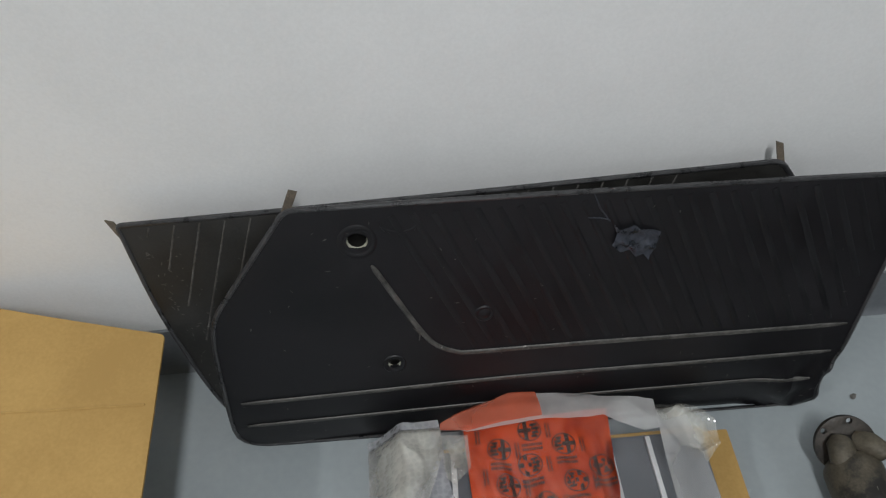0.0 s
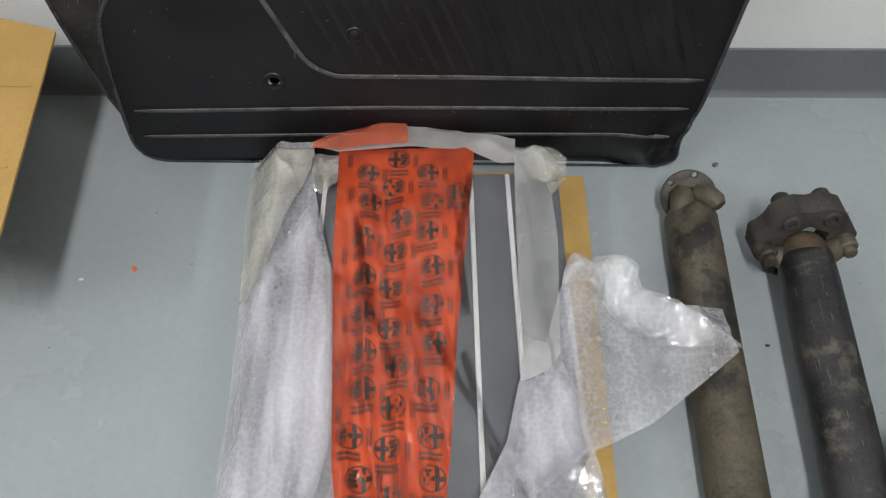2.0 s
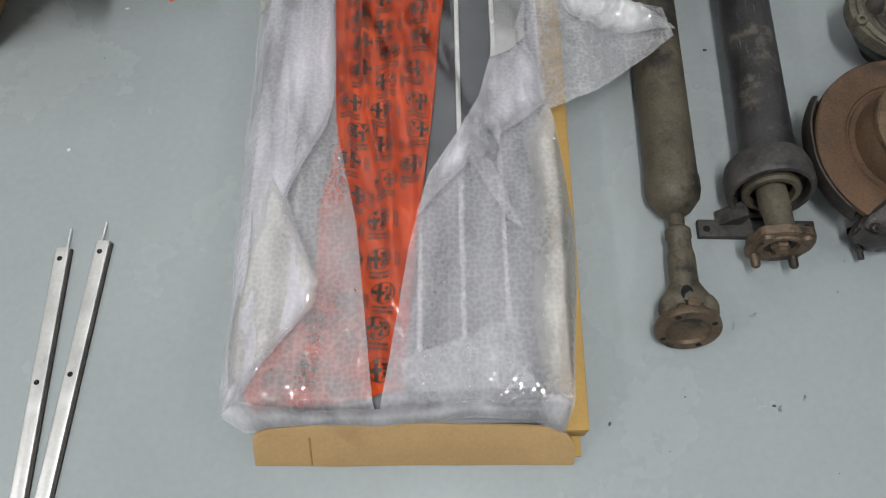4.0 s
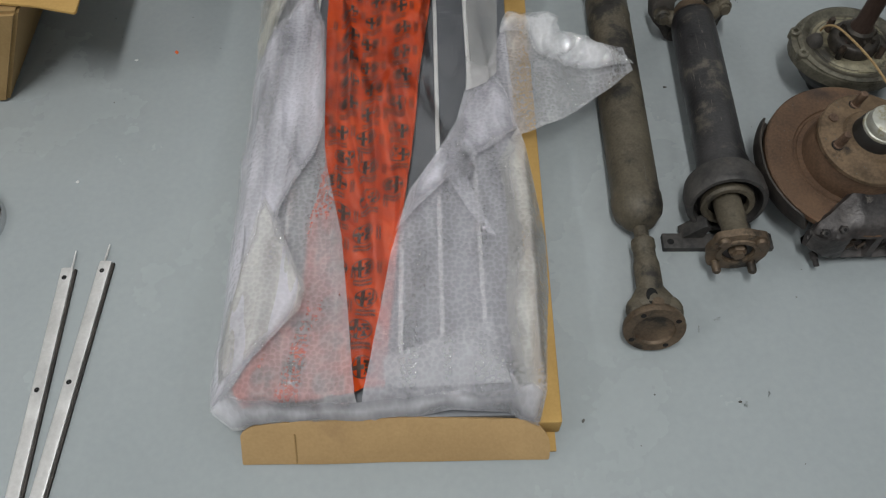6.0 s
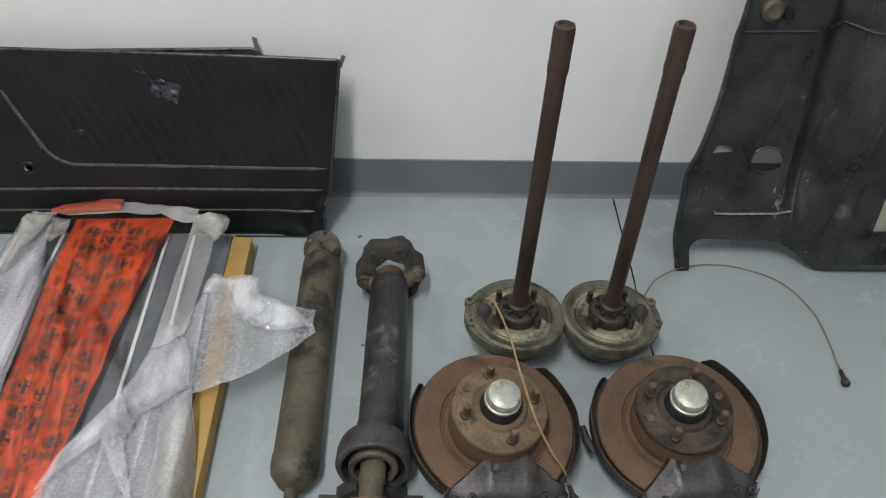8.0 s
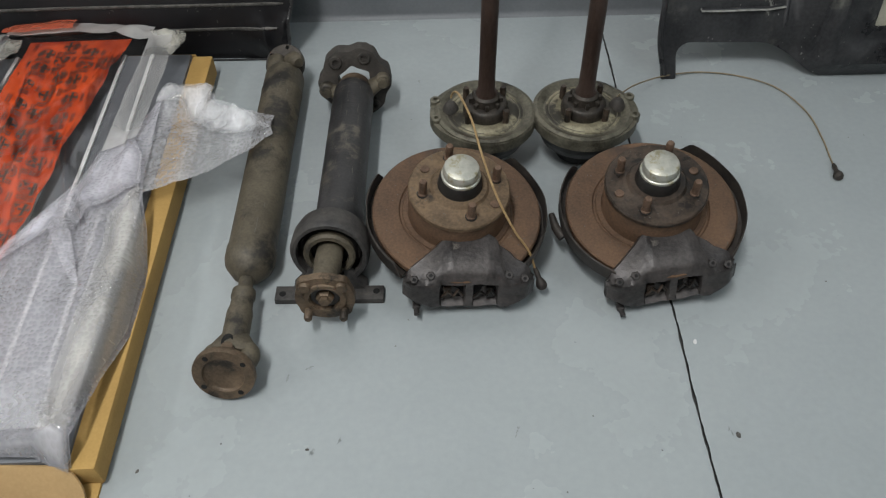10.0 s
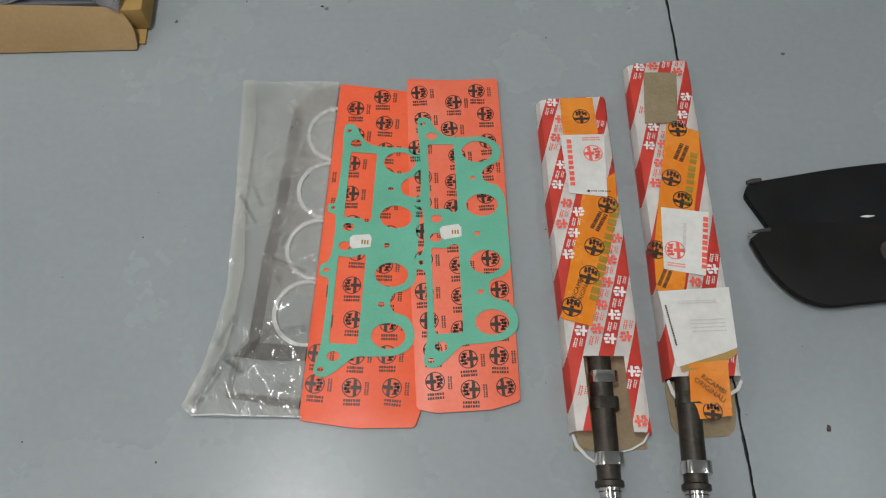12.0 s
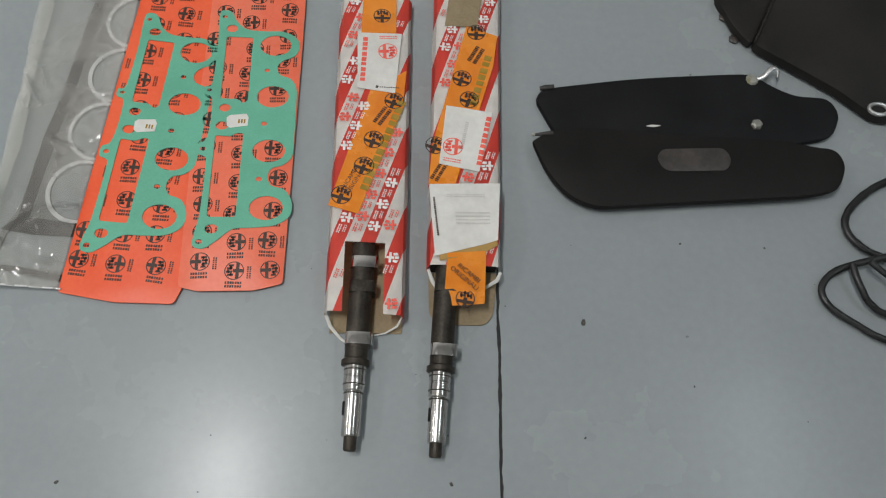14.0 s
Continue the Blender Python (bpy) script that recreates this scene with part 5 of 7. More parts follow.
def front_shaft():
    a, b = Vector((0.7915, 0.297, 0.062)), Vector((0.7795, -0.07, 0.062))
    ob = thing("propeller_shaft", "black-painted propeller shaft with a centre bearing on a bracket", "propeller shaft", group="propeller shafts")
    m = along(a, b)
    L = (b - a).length
    part("tube", lathe([(0, -0.004), (0.03, -0.004), (0.036, 0.002), (0.0375, 0.012), (0.0385, 0.04), (0.0385, L - 0.04), (0.0405, L - 0.034), (0.0405, L - 0.01), (0.03, L), (0, L)], 44, m, wobble=0.008), PAINTED, ob, "tube with flaking black paint")
    scratches(ob, m, 0.0391, L, 110, 3, SCRATCH)
    # rubber coupling of six sides between two three-armed yokes
    hub_at = Vector((0.7925, 0.333, 0.064))
    face = along(hub_at, hub_at + Vector((0.02, -0.96, 0.24)))
    right_way = (face.inverted().to_3x3() @ Vector((1, 0, 0)))
    zero = math.atan2(right_way.y, right_way.x) + 0.14
    loop, bore = [], []
    for k in range(6):
        t = zero + k * math.pi / 3
        for q in (-0.22, 0.22):
            loop.append((0.0715 * math.cos(t + q), 0.0715 * math.sin(t + q)))
            bore.append((0.031 * math.cos(t + q), 0.031 * math.sin(t + q)))
        loop.append((0.0625 * math.cos(t + math.pi / 6), 0.0625 * math.sin(t + math.pi / 6)))
        bore.append((0.036 * math.cos(t + math.pi / 6), 0.036 * math.sin(t + math.pi / 6)))
    ring = plate(rounded(loop, 0.008, 3), 0.036, [rounded(bore, 0.004, 2)], z=0.018, bevel=0.005)
    for v in ring.verts:
        v.co += Vector((1, 1, 1)) * 0.0014 * noise.noise(v.co * 70)
    bmesh.ops.transform(ring, matrix=face, verts=ring.verts)
    part("coupling_ring", ring, RUBBER_OLD, ob, "dark rubber coupling of six sides")
    for k in range(6):
        t = zero + k * math.pi / 3
        spot = face @ Matrix.Translation((0.0545 * math.cos(t), 0.0545 * math.sin(t), 0))
        if k % 3 == 0:
            part("coupling_bolt", lathe([(0, -0.03), (0.011, -0.03), (0.011, 0.018), (0.0142, 0.018), (0.0142, 0.034), (0.0115, 0.037), (0.0095, 0.037), (0.0095, 0.044), (0.0085, 0.046), (0, 0.046)], 16, spot), OLIVE, ob, "bolt and sleeve")
        else:
            part("coupling_bolt", lathe([(0, -0.034), (0.0105, -0.034), (0.013, -0.031), (0.013, -0.012), (0.0125, 0.021), (0.011, 0.023), (0.0065, 0.023), (0.006, 0.016), (0, 0.016)], 16, spot), RUBBER_OLD, ob)
    arms = bmesh.new()
    for k in (0, 3):
        t = zero + k * math.pi / 3
        tip = face @ Vector((0.0545 * math.cos(t), 0.0545 * math.sin(t), 0.024))
        tube([a + Vector((0, -0.02, 0)), a.lerp(tip, 0.5) + Vector((0, -0.004, -0.004)), tip], [0.034, 0.019, 0.0135], 14, bm=arms, flat=0.75)
    part("spider_arm", arms, OLIVE, ob, "brown three-armed yoke")
    part("yoke_hub", tube([a, a.lerp(hub_at, 0.6), hub_at + Vector((0, -0.004, 0.0))], [0.036, 0.029, 0.021], 24), FLANGE, ob)
    # centre bearing
    c = Vector((0.7715, -0.1, 0.066))
    tilt = along(c, c + Vector((-0.04, -0.96, 0.18)))
    part("bearing_housing", lathe([(0.03, -0.034), (0.044, -0.034), (0.058, -0.026), (0.0615, -0.012), (0.0615, 0.016), (0.0575, 0.022), (0.052, 0.022), (0.05, 0.012), (0.05, -0.02), (0.03, -0.02)], 48, tilt, wobble=0.01), IRON, ob, "dark ring of the centre bearing")
    part("rubber_ring", lathe([(0.05, -0.004), (0.047, 0.008), (0.043, 0.004), (0.04, 0.012), (0.036, 0.012), (0.034, 0.004), (0.024, 0.004)], 44, tilt), GREASE_SHADE, ob)
    part("bearing_sleeve", lathe([(0.04, 0.006), (0.0405, 0.02), (0.037, 0.024), (0.031, 0.024), (0.03, 0.01)], 40, tilt), OLIVE, ob)
    part("stub", lathe([(0, -0.02), (0.021, -0.02), (0.021, 0.05), (0.019, 0.056), (0.019, 0.09), (0, 0.09)], 30, tilt), OLIVE, ob)
    bar = box(0.172, 0.028, 0.012, pose(0.766, -0.148, 0.0, 0, 0, -1.5), 0.002)
    part("bracket", bar, IRON, ob, "flat bracket resting on the floor")
    for s in (-1, 1):
        web = plate(rounded([(0.016, 0.0), (-0.004, 0.024), (-0.02, 0.04), (-0.026, 0.03), (-0.02, 0.0)], 0.004, 3), 0.024, bevel=0.003)
        bmesh.ops.transform(web, verts=web.verts, matrix=pose(0.767 + s * 0.044, -0.142, 0.007, 90, 0, 0) @ Matrix.Diagonal((s, 1, 1, 1)))
        part("bracket_web", web, IRON, ob)
        # black disc takes the place of the shaded hole in the bracket
        part("bolt_hole", lathe([(0.0055, 0.0122), (0.0045, 0.0129), (0, 0.0126)], 14, Matrix.Translation((0.766 + s * 0.074, -0.148, 0))), HOLE_SHADE, ob)
    g = Vector((0.769, -0.197, 0.068))
    near = along(g, g + Vector((-0.03, -0.995, 0.06)))
    lobes = [(q * math.cos(t), q * math.sin(t)) for q, t in ((0.0445 + 0.005 * max(0.0, math.cos(4 * t - math.pi)) ** 2, t) for t in (2 * math.pi * k / 56 for k in range(56)))]
    fl = plate(lobes, 0.012, [circle(0, 0, 0.023, 24)], z=0.006, bevel=0.003)
    for v in fl.verts:
        v.co += Vector((1, 1, 1)) * 0.0012 * noise.noise(v.co * 60)
    bmesh.ops.transform(fl, matrix=near, verts=fl.verts)
    part("flange", fl, FLANGE, ob, "brown end flange with bolt lugs")
    part("flange_rim", lathe([(0.023, 0.005), (0.024, 0.009), (0.031, 0.009), (0.033, 0.005)], 36, near), FLANGE, ob)
    part("nut", lathe([(0, -0.004), (0.0135, -0.004), (0.0135, 0.006), (0.0115, 0.009), (0.0085, 0.009), (0.0085, 0.014), (0, 0.014)], 6, near), FLANGE, ob, "greasy centre nut")
    part("collar", lathe([(0.021, -0.006), (0.021, 0.003), (0.014, 0.002), (0.014, -0.006)], 28, near), GREASE_SHADE, ob)
    for k in range(4):
        t = k * math.pi / 2 + 0.785
        spot = near @ Matrix.Translation((0.0375 * math.cos(t), 0.0375 * math.sin(t), 0))
        if k >= 2:
            part("lug", lathe([(0, -0.008), (0.0065, -0.008), (0.0065, 0.022), (0.0045, 0.025), (0, 0.025)], 12, spot), FLANGE, ob)
        else:
            part("lug", lathe([(0, -0.008), (0.009, -0.008), (0.009, 0.01), (0.0075, 0.012), (0, 0.012)], 12, spot), FLANGE, ob)


front_shaft()


# ---- front hubs with brake discs ----
def brake_hub(x, y, lean_x, lean_y, turn, hub_mat, label, shield_from, shield_to, extra, caliper_x, caliper_turn):
    """Disc, hub, studs, cap, caliper and splash shield; origin on the floor under the hub."""
    base = Matrix.Translation((x, y, 0.012)) @ pose(0, 0, 0.0, lean_x, lean_y, 0)
    ob = thing("brake_disc_assembly", label, "brake disc", base, "front brake assemblies")
    part("disc", lathe([(0.07, 0.066), (0.132, 0.066), (0.1345, 0.068), (0.1345, 0.077), (0.132, 0.0795), (0.0925, 0.0795), (0.0905, 0.0772), (0.0875, 0.0772), (0.086, 0.08), (0.07, 0.08)], 80), RUST, ob, "rust-brown disc face with a worn groove")
    part("disc_bell", lathe([(0.0795, 0.076), (0.0782, 0.082), (0.077, 0.124), (0.074, 0.128), (0.0, 0.128)], 56), RUST, ob)
    part("hub_flange", lathe([(0.0, 0.126), (0.0765, 0.126), (0.0787, 0.1285), (0.0787, 0.135), (0.0765, 0.1375), (0.064, 0.138), (0.046, 0.1405), (0.042, 0.145), (0.0, 0.147)], 56, wobble=0.006), hub_mat, ob, "round hub flange caked with old grease")
    part("hub_neck", lathe([(0.042, 0.1330), (0.0365, 0.1370), (0.033, 0.1500), (0.0318, 0.1630), (0.028, 0.1680), (0.0, 0.1680)], 40), GREASE_SHADE, ob, "black greasy hub neck")
    part("dust_cap", lathe([(0.0273, 0.1620), (0.0296, 0.1640), (0.0301, 0.1670), (0.0294, 0.1695), (0.0274, 0.1705), (0.0278, 0.1752), (0.0274, 0.1805), (0.0256, 0.1848), (0.02, 0.1876), (0.0104, 0.189), (0.0, 0.1893)], 44, wobble=0.012, seed=x * 7), CAP, ob, "dented bright metal dust cap")
    for k in range(4):
        t = turn + k * math.pi / 2
        spot = Matrix.Translation((0.0585 * math.cos(t), 0.0585 * math.sin(t), 0.007))
        part("wheel_stud", lathe([(0, 0.1250), (0.0075, 0.1250), (0.0075, 0.1350), (0.0062, 0.1360), (0.0064, 0.1580), (0.005, 0.1612), (0, 0.1612)], 14, spot), STUD, ob, "rusty threaded stud")
        # black ring painted for the shaded recess at the stud's foot
        part("stud_recess", lathe([(0.0092, 0.1315), (0.0084, 0.1328), (0.006, 0.1326)], 18, spot), GREASE_SHADE, ob)
        if k % 2:
            t += 0.75
            screw = lathe([(0.0075, 0.1315), (0.0068, 0.1338), (0.0, 0.1342)], 16, Matrix.Translation((0.062 * math.cos(t), 0.062 * math.sin(t), 0.0068)))
            part("screw", screw, STUD, ob, "slotted screw head")
    grit, rng = bmesh.new(), random.Random(int(x * 100))
    for k in range(90):
        t, flange = rng.uniform(0, 2 * math.pi), k < 45
        r, z = (rng.uniform(0.05, 0.075), 0.1392) if flange else (rng.uniform(0.095, 0.131), 0.0799)
        q, w, a = rng.uniform(0.0006, 0.002), rng.uniform(0.0004, 0.001), rng.uniform(0, 3.1)
        ring = [(-q, 0), (0, -w), (q, 0.2 * w), (0.2 * q, w)]
        grit.faces.new([grit.verts.new((r * math.cos(t) + u * math.cos(a) - v * math.sin(a), r * math.sin(t) + u * math.sin(a) + v * math.cos(a), z)) for u, v in ring])
    part("grit", grit, SCRATCH, ob, "pale specks of grit and bare metal", 0, "stuff")
    knuckle = lathe([(0.0, 0.0), (0.05, 0.0), (0.058, 0.01), (0.055, 0.04), (0.075, 0.06), (0.075, 0.067), (0, 0.067)], 32)
    part("upright", knuckle, IRON, ob)
    # sheet-metal splash shield round the back of the disc
    for a0, a1, r0 in ((shield_from, shield_to, 0.1395), extra):
        sh = bmesh.new()
        rows = []
        n = 40
        for k in range(n + 1):
            t = a0 + (a1 - a0) * k / n
            taper = ramp01(min(k, n - k), -1, 3)
            r = r0 + 0.002 * noise.noise((t * 3, 1, 0))
            prof = [(r - 0.012, 0.054), (r + 0.002, 0.052), (r + 0.0055, 0.058), (r + 0.0055, 0.058 + 0.026 * taper), (r + 0.0035, 0.0595 + 0.026 * taper), (r + 0.0025, 0.06), (r - 0.012, 0.0565)]
            rows.append([sh.verts.new((q * math.cos(t), q * math.sin(t), h)) for q, h in prof])
        for p, q in zip(rows, rows[1:]):
            for k in range(7):
                sh.faces.new((p[k], p[(k + 1) % 7], q[(k + 1) % 7], q[k]))
        sh.faces.new(rows[0]), sh.faces.new(rows[-1])
        part("splash_shield", sh, SHIELD, ob, "thin dark shield rim")
    # caliper straddling the disc at the near side: one casting with a domed middle, sloping wings and two pad openings
    body = bmesh.new()
    heights = [0.061, 0.058, 0.055, 0.05, 0.044, 0.038, 0.032, 0.028, 0.025, 0.016]
    rows, cols = [], 76
    for c in range(cols + 1):
        u = -0.093 + 0.186 * c / cols
        w = abs(u)
        dome = 1 - ramp01(w, 0.024, 0.058)
        end = ramp01(w, 0.07, 0.093)
        low_end = ramp01(w, 0.05, 0.093)
        top = 0.091 + 0.019 * dome - 0.012 * ramp01(w, 0.05, 0.088) - 0.012 * end**3
        rear = 0.006 - 0.026 * ramp01(w, 0.016, 0.072) - 0.014 * ramp01(w, 0.05, 0.093) - 0.006 * end**4
        front = -0.062 - 0.003 * ramp01(w, 0.036, 0.05) + 0.004 * end + 0.008 * end**4
        lean = 0.018 + 0.006 * dome
        outline = [(rear - 0.001, 0.045), (rear, top - 0.016), (rear - 0.003, top - 0.005), (rear - 0.009, top - 0.001), (rear * 0.55 + front * 0.45, top - 0.002 - 0.25 * lean), (rear * 0.25 + front * 0.75, top - 0.002 - 0.6 * lean), (front + 0.006, top - lean), (front + 0.001, top - lean - 0.006), (front - 0.001, 0.064)]
        for h in heights:
            pocket = 0.013 if 0.0065 < w < 0.0405 and 0.0215 < h < 0.0595 else 0.0
            outline.append((front - 0.002 + pocket, h))
        outline += [(front + 0.004, 0.008), (front + 0.016, 0.006), (rear - 0.006, 0.006)]
        line = []
        for v, h in outline:
            h += 0.024 * low_end * ramp01(0.05 - h, 0.0, 0.044)
            k = Vector((u, v, h))
            bump = 0.0026 * noise.noise(k * 38) + 0.0011 * noise.noise(k * 110)
            line.append(body.verts.new((u + 0.004 + bump, -0.091 + v + bump, h + bump)))
        rows.append(line)
    for p, q in zip(rows, rows[1:]):
        for k in range(len(p)):
            n = (k + 1) % len(p)
            body.faces.new((p[k], p[n], q[n], q[k]))
    body.faces.new(rows[0]), body.faces.new(rows[-1])
    caliper = part("caliper", body, CALIPER, ob, "dark grey cast caliper, pitted")
    caliper.matrix_local = pose(caliper_x, -0.114, 0.066, -14, 0, caliper_turn) @ Matrix.Translation((0, 0.14, -0.06)) @ Matrix.Diagonal((1.07, 1.05, 1.0, 1))
    for sx in (-0.0235, 0.0235):
        # black plate paints the shade deep in the pad opening
        part("pad_window", box(0.0335, 0.003, 0.036, Matrix.Translation((0.004 + sx, -0.1412, 0.0235)), 0.0006), HOLE_SHADE, caliper, "opening behind the pad springs, its shade a black plate")
        pad = box(0.011, 0.006, 0.02, Matrix.Translation((0.004 + sx * 1.3, -0.1465, 0.0285)), 0.0015)
        part("brake_pad", pad, HUB, caliper)
        clip = tube([(0.004 + sx - 0.015, -0.1495, 0.03), (0.004 + sx - 0.006, -0.152, 0.044), (0.004 + sx + 0.002, -0.153, 0.036), (0.004 + sx + 0.008, -0.152, 0.048), (0.004 + sx + 0.015, -0.1495, 0.034)], 0.0026, 8)
        part("pad_spring", clip, HUB, caliper, "rusty pad spring")
    for sx, sy, z in ((-0.078, -0.147, 0.066), (-0.055, -0.1465, 0.0735), (0.055, -0.1465, 0.0735), (0.078, -0.147, 0.066)):
        bolt(caliper, "bolt", Matrix.Translation((sx + 0.004, sy, z)) @ pose(0, 0, 0, 46, 0, 0), 0.0066, 0.0062, CALIPER)
        # socket shade drawn as a small black disc
        part("bolt_socket", lathe([(0.0026, 0.0061), (0.0022, 0.0067), (0.0, 0.0065)], 12, Matrix.Translation((sx + 0.004, sy, z)) @ pose(0, 0, 0, 46, 0, 0)), HOLE_SHADE, caliper)
    part("bleed_screw", lathe([(0, 0), (0.006, 0), (0.006, 0.01), (0.004, 0.012), (0.004, 0.022), (0, 0.023)], 10, Matrix.Translation((-0.07, -0.144, 0.014)) @ pose(0, 0, 0, 100, 0, 0)), CALIPER, caliper)
    return ob


brake_hub(0.967, -0.041, 7.0, 3.0, 0.253, HUB_BROWN, "rusty brake disc with bright hub cap and caliper", 2.55, 4.05, (-0.95, 0.95, 0.139), 0.010, 1.0)
hub_b = brake_hub(1.287, -0.043, 7.0, -4.0, 1.085, HUB, "rust-brown brake disc with greasy black hub and caliper", 2.35, 4.25, (-0.75, 1.02, 0.142), 0.004, 6.0)
part("brake_hose_stub", tube([(-0.142, -0.03, 0.05), (-0.152, -0.012, 0.055), (-0.156, 0.012, 0.06)], [0.008, 0.0075, 0.005], 10), SHIELD, hub_b, "broken rubber hose stub")


# ---- rear hubs with half shafts ----
def half_shaft(x, y, side, top_dx, top_dy, label):
    """Drum lying open side down, back plate with cylinder boss, bearing and upright shaft. side: where the cable boss is."""
    ob = thing("half_shaft", label, "axle shaft", Matrix.Translation((x, y, 0)), "rear half shafts")
    part("drum", lathe([(0.0, 0.0), (0.036, 0.0), (0.04, 0.004), (0.042, 0.034), (0.062, 0.038), (0.071, 0.044), (0.075, 0.056), (0.078, 0.06), (0.078, 0.08), (0.0, 0.08)], 52, wobble=0.005), GREASE_SHADE, ob, "black drum under the back plate")
    loop = [Vector((p[0], p[1])) for p in circle(0, 0, 0.0905, 48)]
    for p in loop:
        bulge = max(0.0, p.x * side / 0.0905 - 0.55)
        p.x += side * 0.02 * bulge
    rim = plate(loop, 0.02, z=0.099, bevel=0.005)
    part("back_plate", rim, PLATE, ob, "greasy alloy back plate")
    part("rim_lip", lathe([(0.09, 0.096), (0.089, 0.102), (0.083, 0.1045), (0.076, 0.102), (0.07, 0.0985)], 48), PLATE, ob)
    part("dish", lathe([(0.069, 0.0985), (0.064, 0.1), (0.061, 0.0985), (0.058, 0.1005), (0.05, 0.1025), (0.044, 0.1), (0.036, 0.1)], 48, wobble=0.006), DISH, ob, "cream-coloured inner dish, smeared with grease")
    part("bearing_carrier", lathe([(0.04, 0.097), (0.0405, 0.108), (0.038, 0.118), (0.034, 0.121), (0.024, 0.121), (0.023, 0.135), (0.019, 0.139), (0.0, 0.139)], 44, wobble=0.01), BEARING, ob, "stepped bearing and nut, black with grease")
    for k in range(4):
        t = k * math.pi / 2 + 0.78
        part("stud", lathe([(0, 0.09), (0.0058, 0.09), (0.0058, 0.124), (0.0045, 0.127), (0, 0.127)], 12, Matrix.Translation((0.047 * math.cos(t), 0.047 * math.sin(t), 0))), HUB, ob)
    for k in range(8):
        t = k * math.pi / 4
        part("nut_tooth", box(0.008, 0.006, 0.01, pose(0.026 * math.cos(t), 0.026 * math.sin(t), 0.12, 0, 0, math.degrees(t)), 0.001), BEARING, ob)
    for v in (0.03, -0.022):
        part("lug", lathe([(0, 0.09), (0.0095, 0.09), (0.0095, 0.1045), (0.008, 0.106), (0.0042, 0.106), (0.004, 0.1), (0, 0.1)], 20, Matrix.Translation((side * 0.0885, v, 0))), PLATE, ob, "drilled lug")
    part("cylinder", lathe([(0, 0.09), (0.0155, 0.09), (0.0155, 0.099), (0.013, 0.106), (0.01, 0.1125), (0.006, 0.1165), (0, 0.118)], 24, Matrix.Translation((side * 0.062, 0.006, 0))), RUBBER_OLD, ob, "dark rubber boot")
    top = Vector((top_dx, top_dy, 0.7))
    low = Vector((0, 0, 0.13))
    m = along(low, top)
    L = (top - low).length
    part("shaft", lathe([(0, 0), (0.0185, 0), (0.0185, 0.012), (0.0148, 0.02), (0.0142, 0.06), (0.0138, L - 0.085), (0.0138, L - 0.078), (0.0152, L - 0.07), (0.0155, L - 0.064), (0.0148, L - 0.058), (0.0152, L - 0.006), (0.014, L - 0.001), (0.01, L), (0.0085, L - 0.004), (0, L - 0.004)], 32, m), AXLE, ob, "long brown oxidised shaft")
    part("cover_plate", plate(rounded([(-0.008, -0.066), (0.022, -0.067), (0.023, -0.06), (-0.006, -0.059)], 0.002, 2), 0.002, z=0.1015), DISH, ob, "bare scraped spot")


half_shaft(1.0335, 0.183, -1, -0.0044, -0.0147, "rear half shaft with drum, standing upright on the floor")
half_shaft(1.2085, 0.181, 1, -0.0145, -0.0047, "rear half shaft with drum, standing beside its twin")


def brake_cable(points, r, label, end_dir, skin):
    ob = thing("brake_cable", label, "cable", group="handbrake cables")
    line = spline(points, 8)
    part("sheath", tube(line, r, 8), skin, ob)
    p, q = line[-1], line[-1] + Vector(end_dir)
    part("end_fitting", lathe([(0, 0), (0.003, 0), (0.0042, 0.006), (0.0042, 0.018), (0.0062, 0.022), (0.0085, 0.027), (0.0085, 0.033), (0.006, 0.037), (0, 0.037)], 14, along(p, q)), SHIELD, ob, "dark crimped eye")


brake_cable([(0.972, 0.19, 0.126), (0.976, 0.183, 0.143), (0.985, 0.155, 0.158), (1.0, 0.068, 0.175), (1.009, -0.008, 0.178), (1.026, -0.084, 0.162), (1.054, -0.117, 0.114), (1.078, -0.131, 0.08), (1.089, -0.141, 0.05)], 0.0019, "tan handbrake cable bent down over the brake disc", (0.014, -0.02, -0.03), SHEATH)
brake_cable([(1.272, 0.2, 0.112), (1.3, 0.25, 0.085), (1.35, 0.33, 0.04), (1.42, 0.39, 0.012), (1.5, 0.412, 0.004), (1.58, 0.398, 0.003), (1.648, 0.355, 0.003), (1.683, 0.275, 0.003), (1.685, 0.195, 0.003), (1.679, 0.14, 0.004), (1.675, 0.118, 0.008)], 0.0015, "dull tan handbrake cable curving over the floor", (-0.002, -0.03, 0.0), SHEATH_DULL)


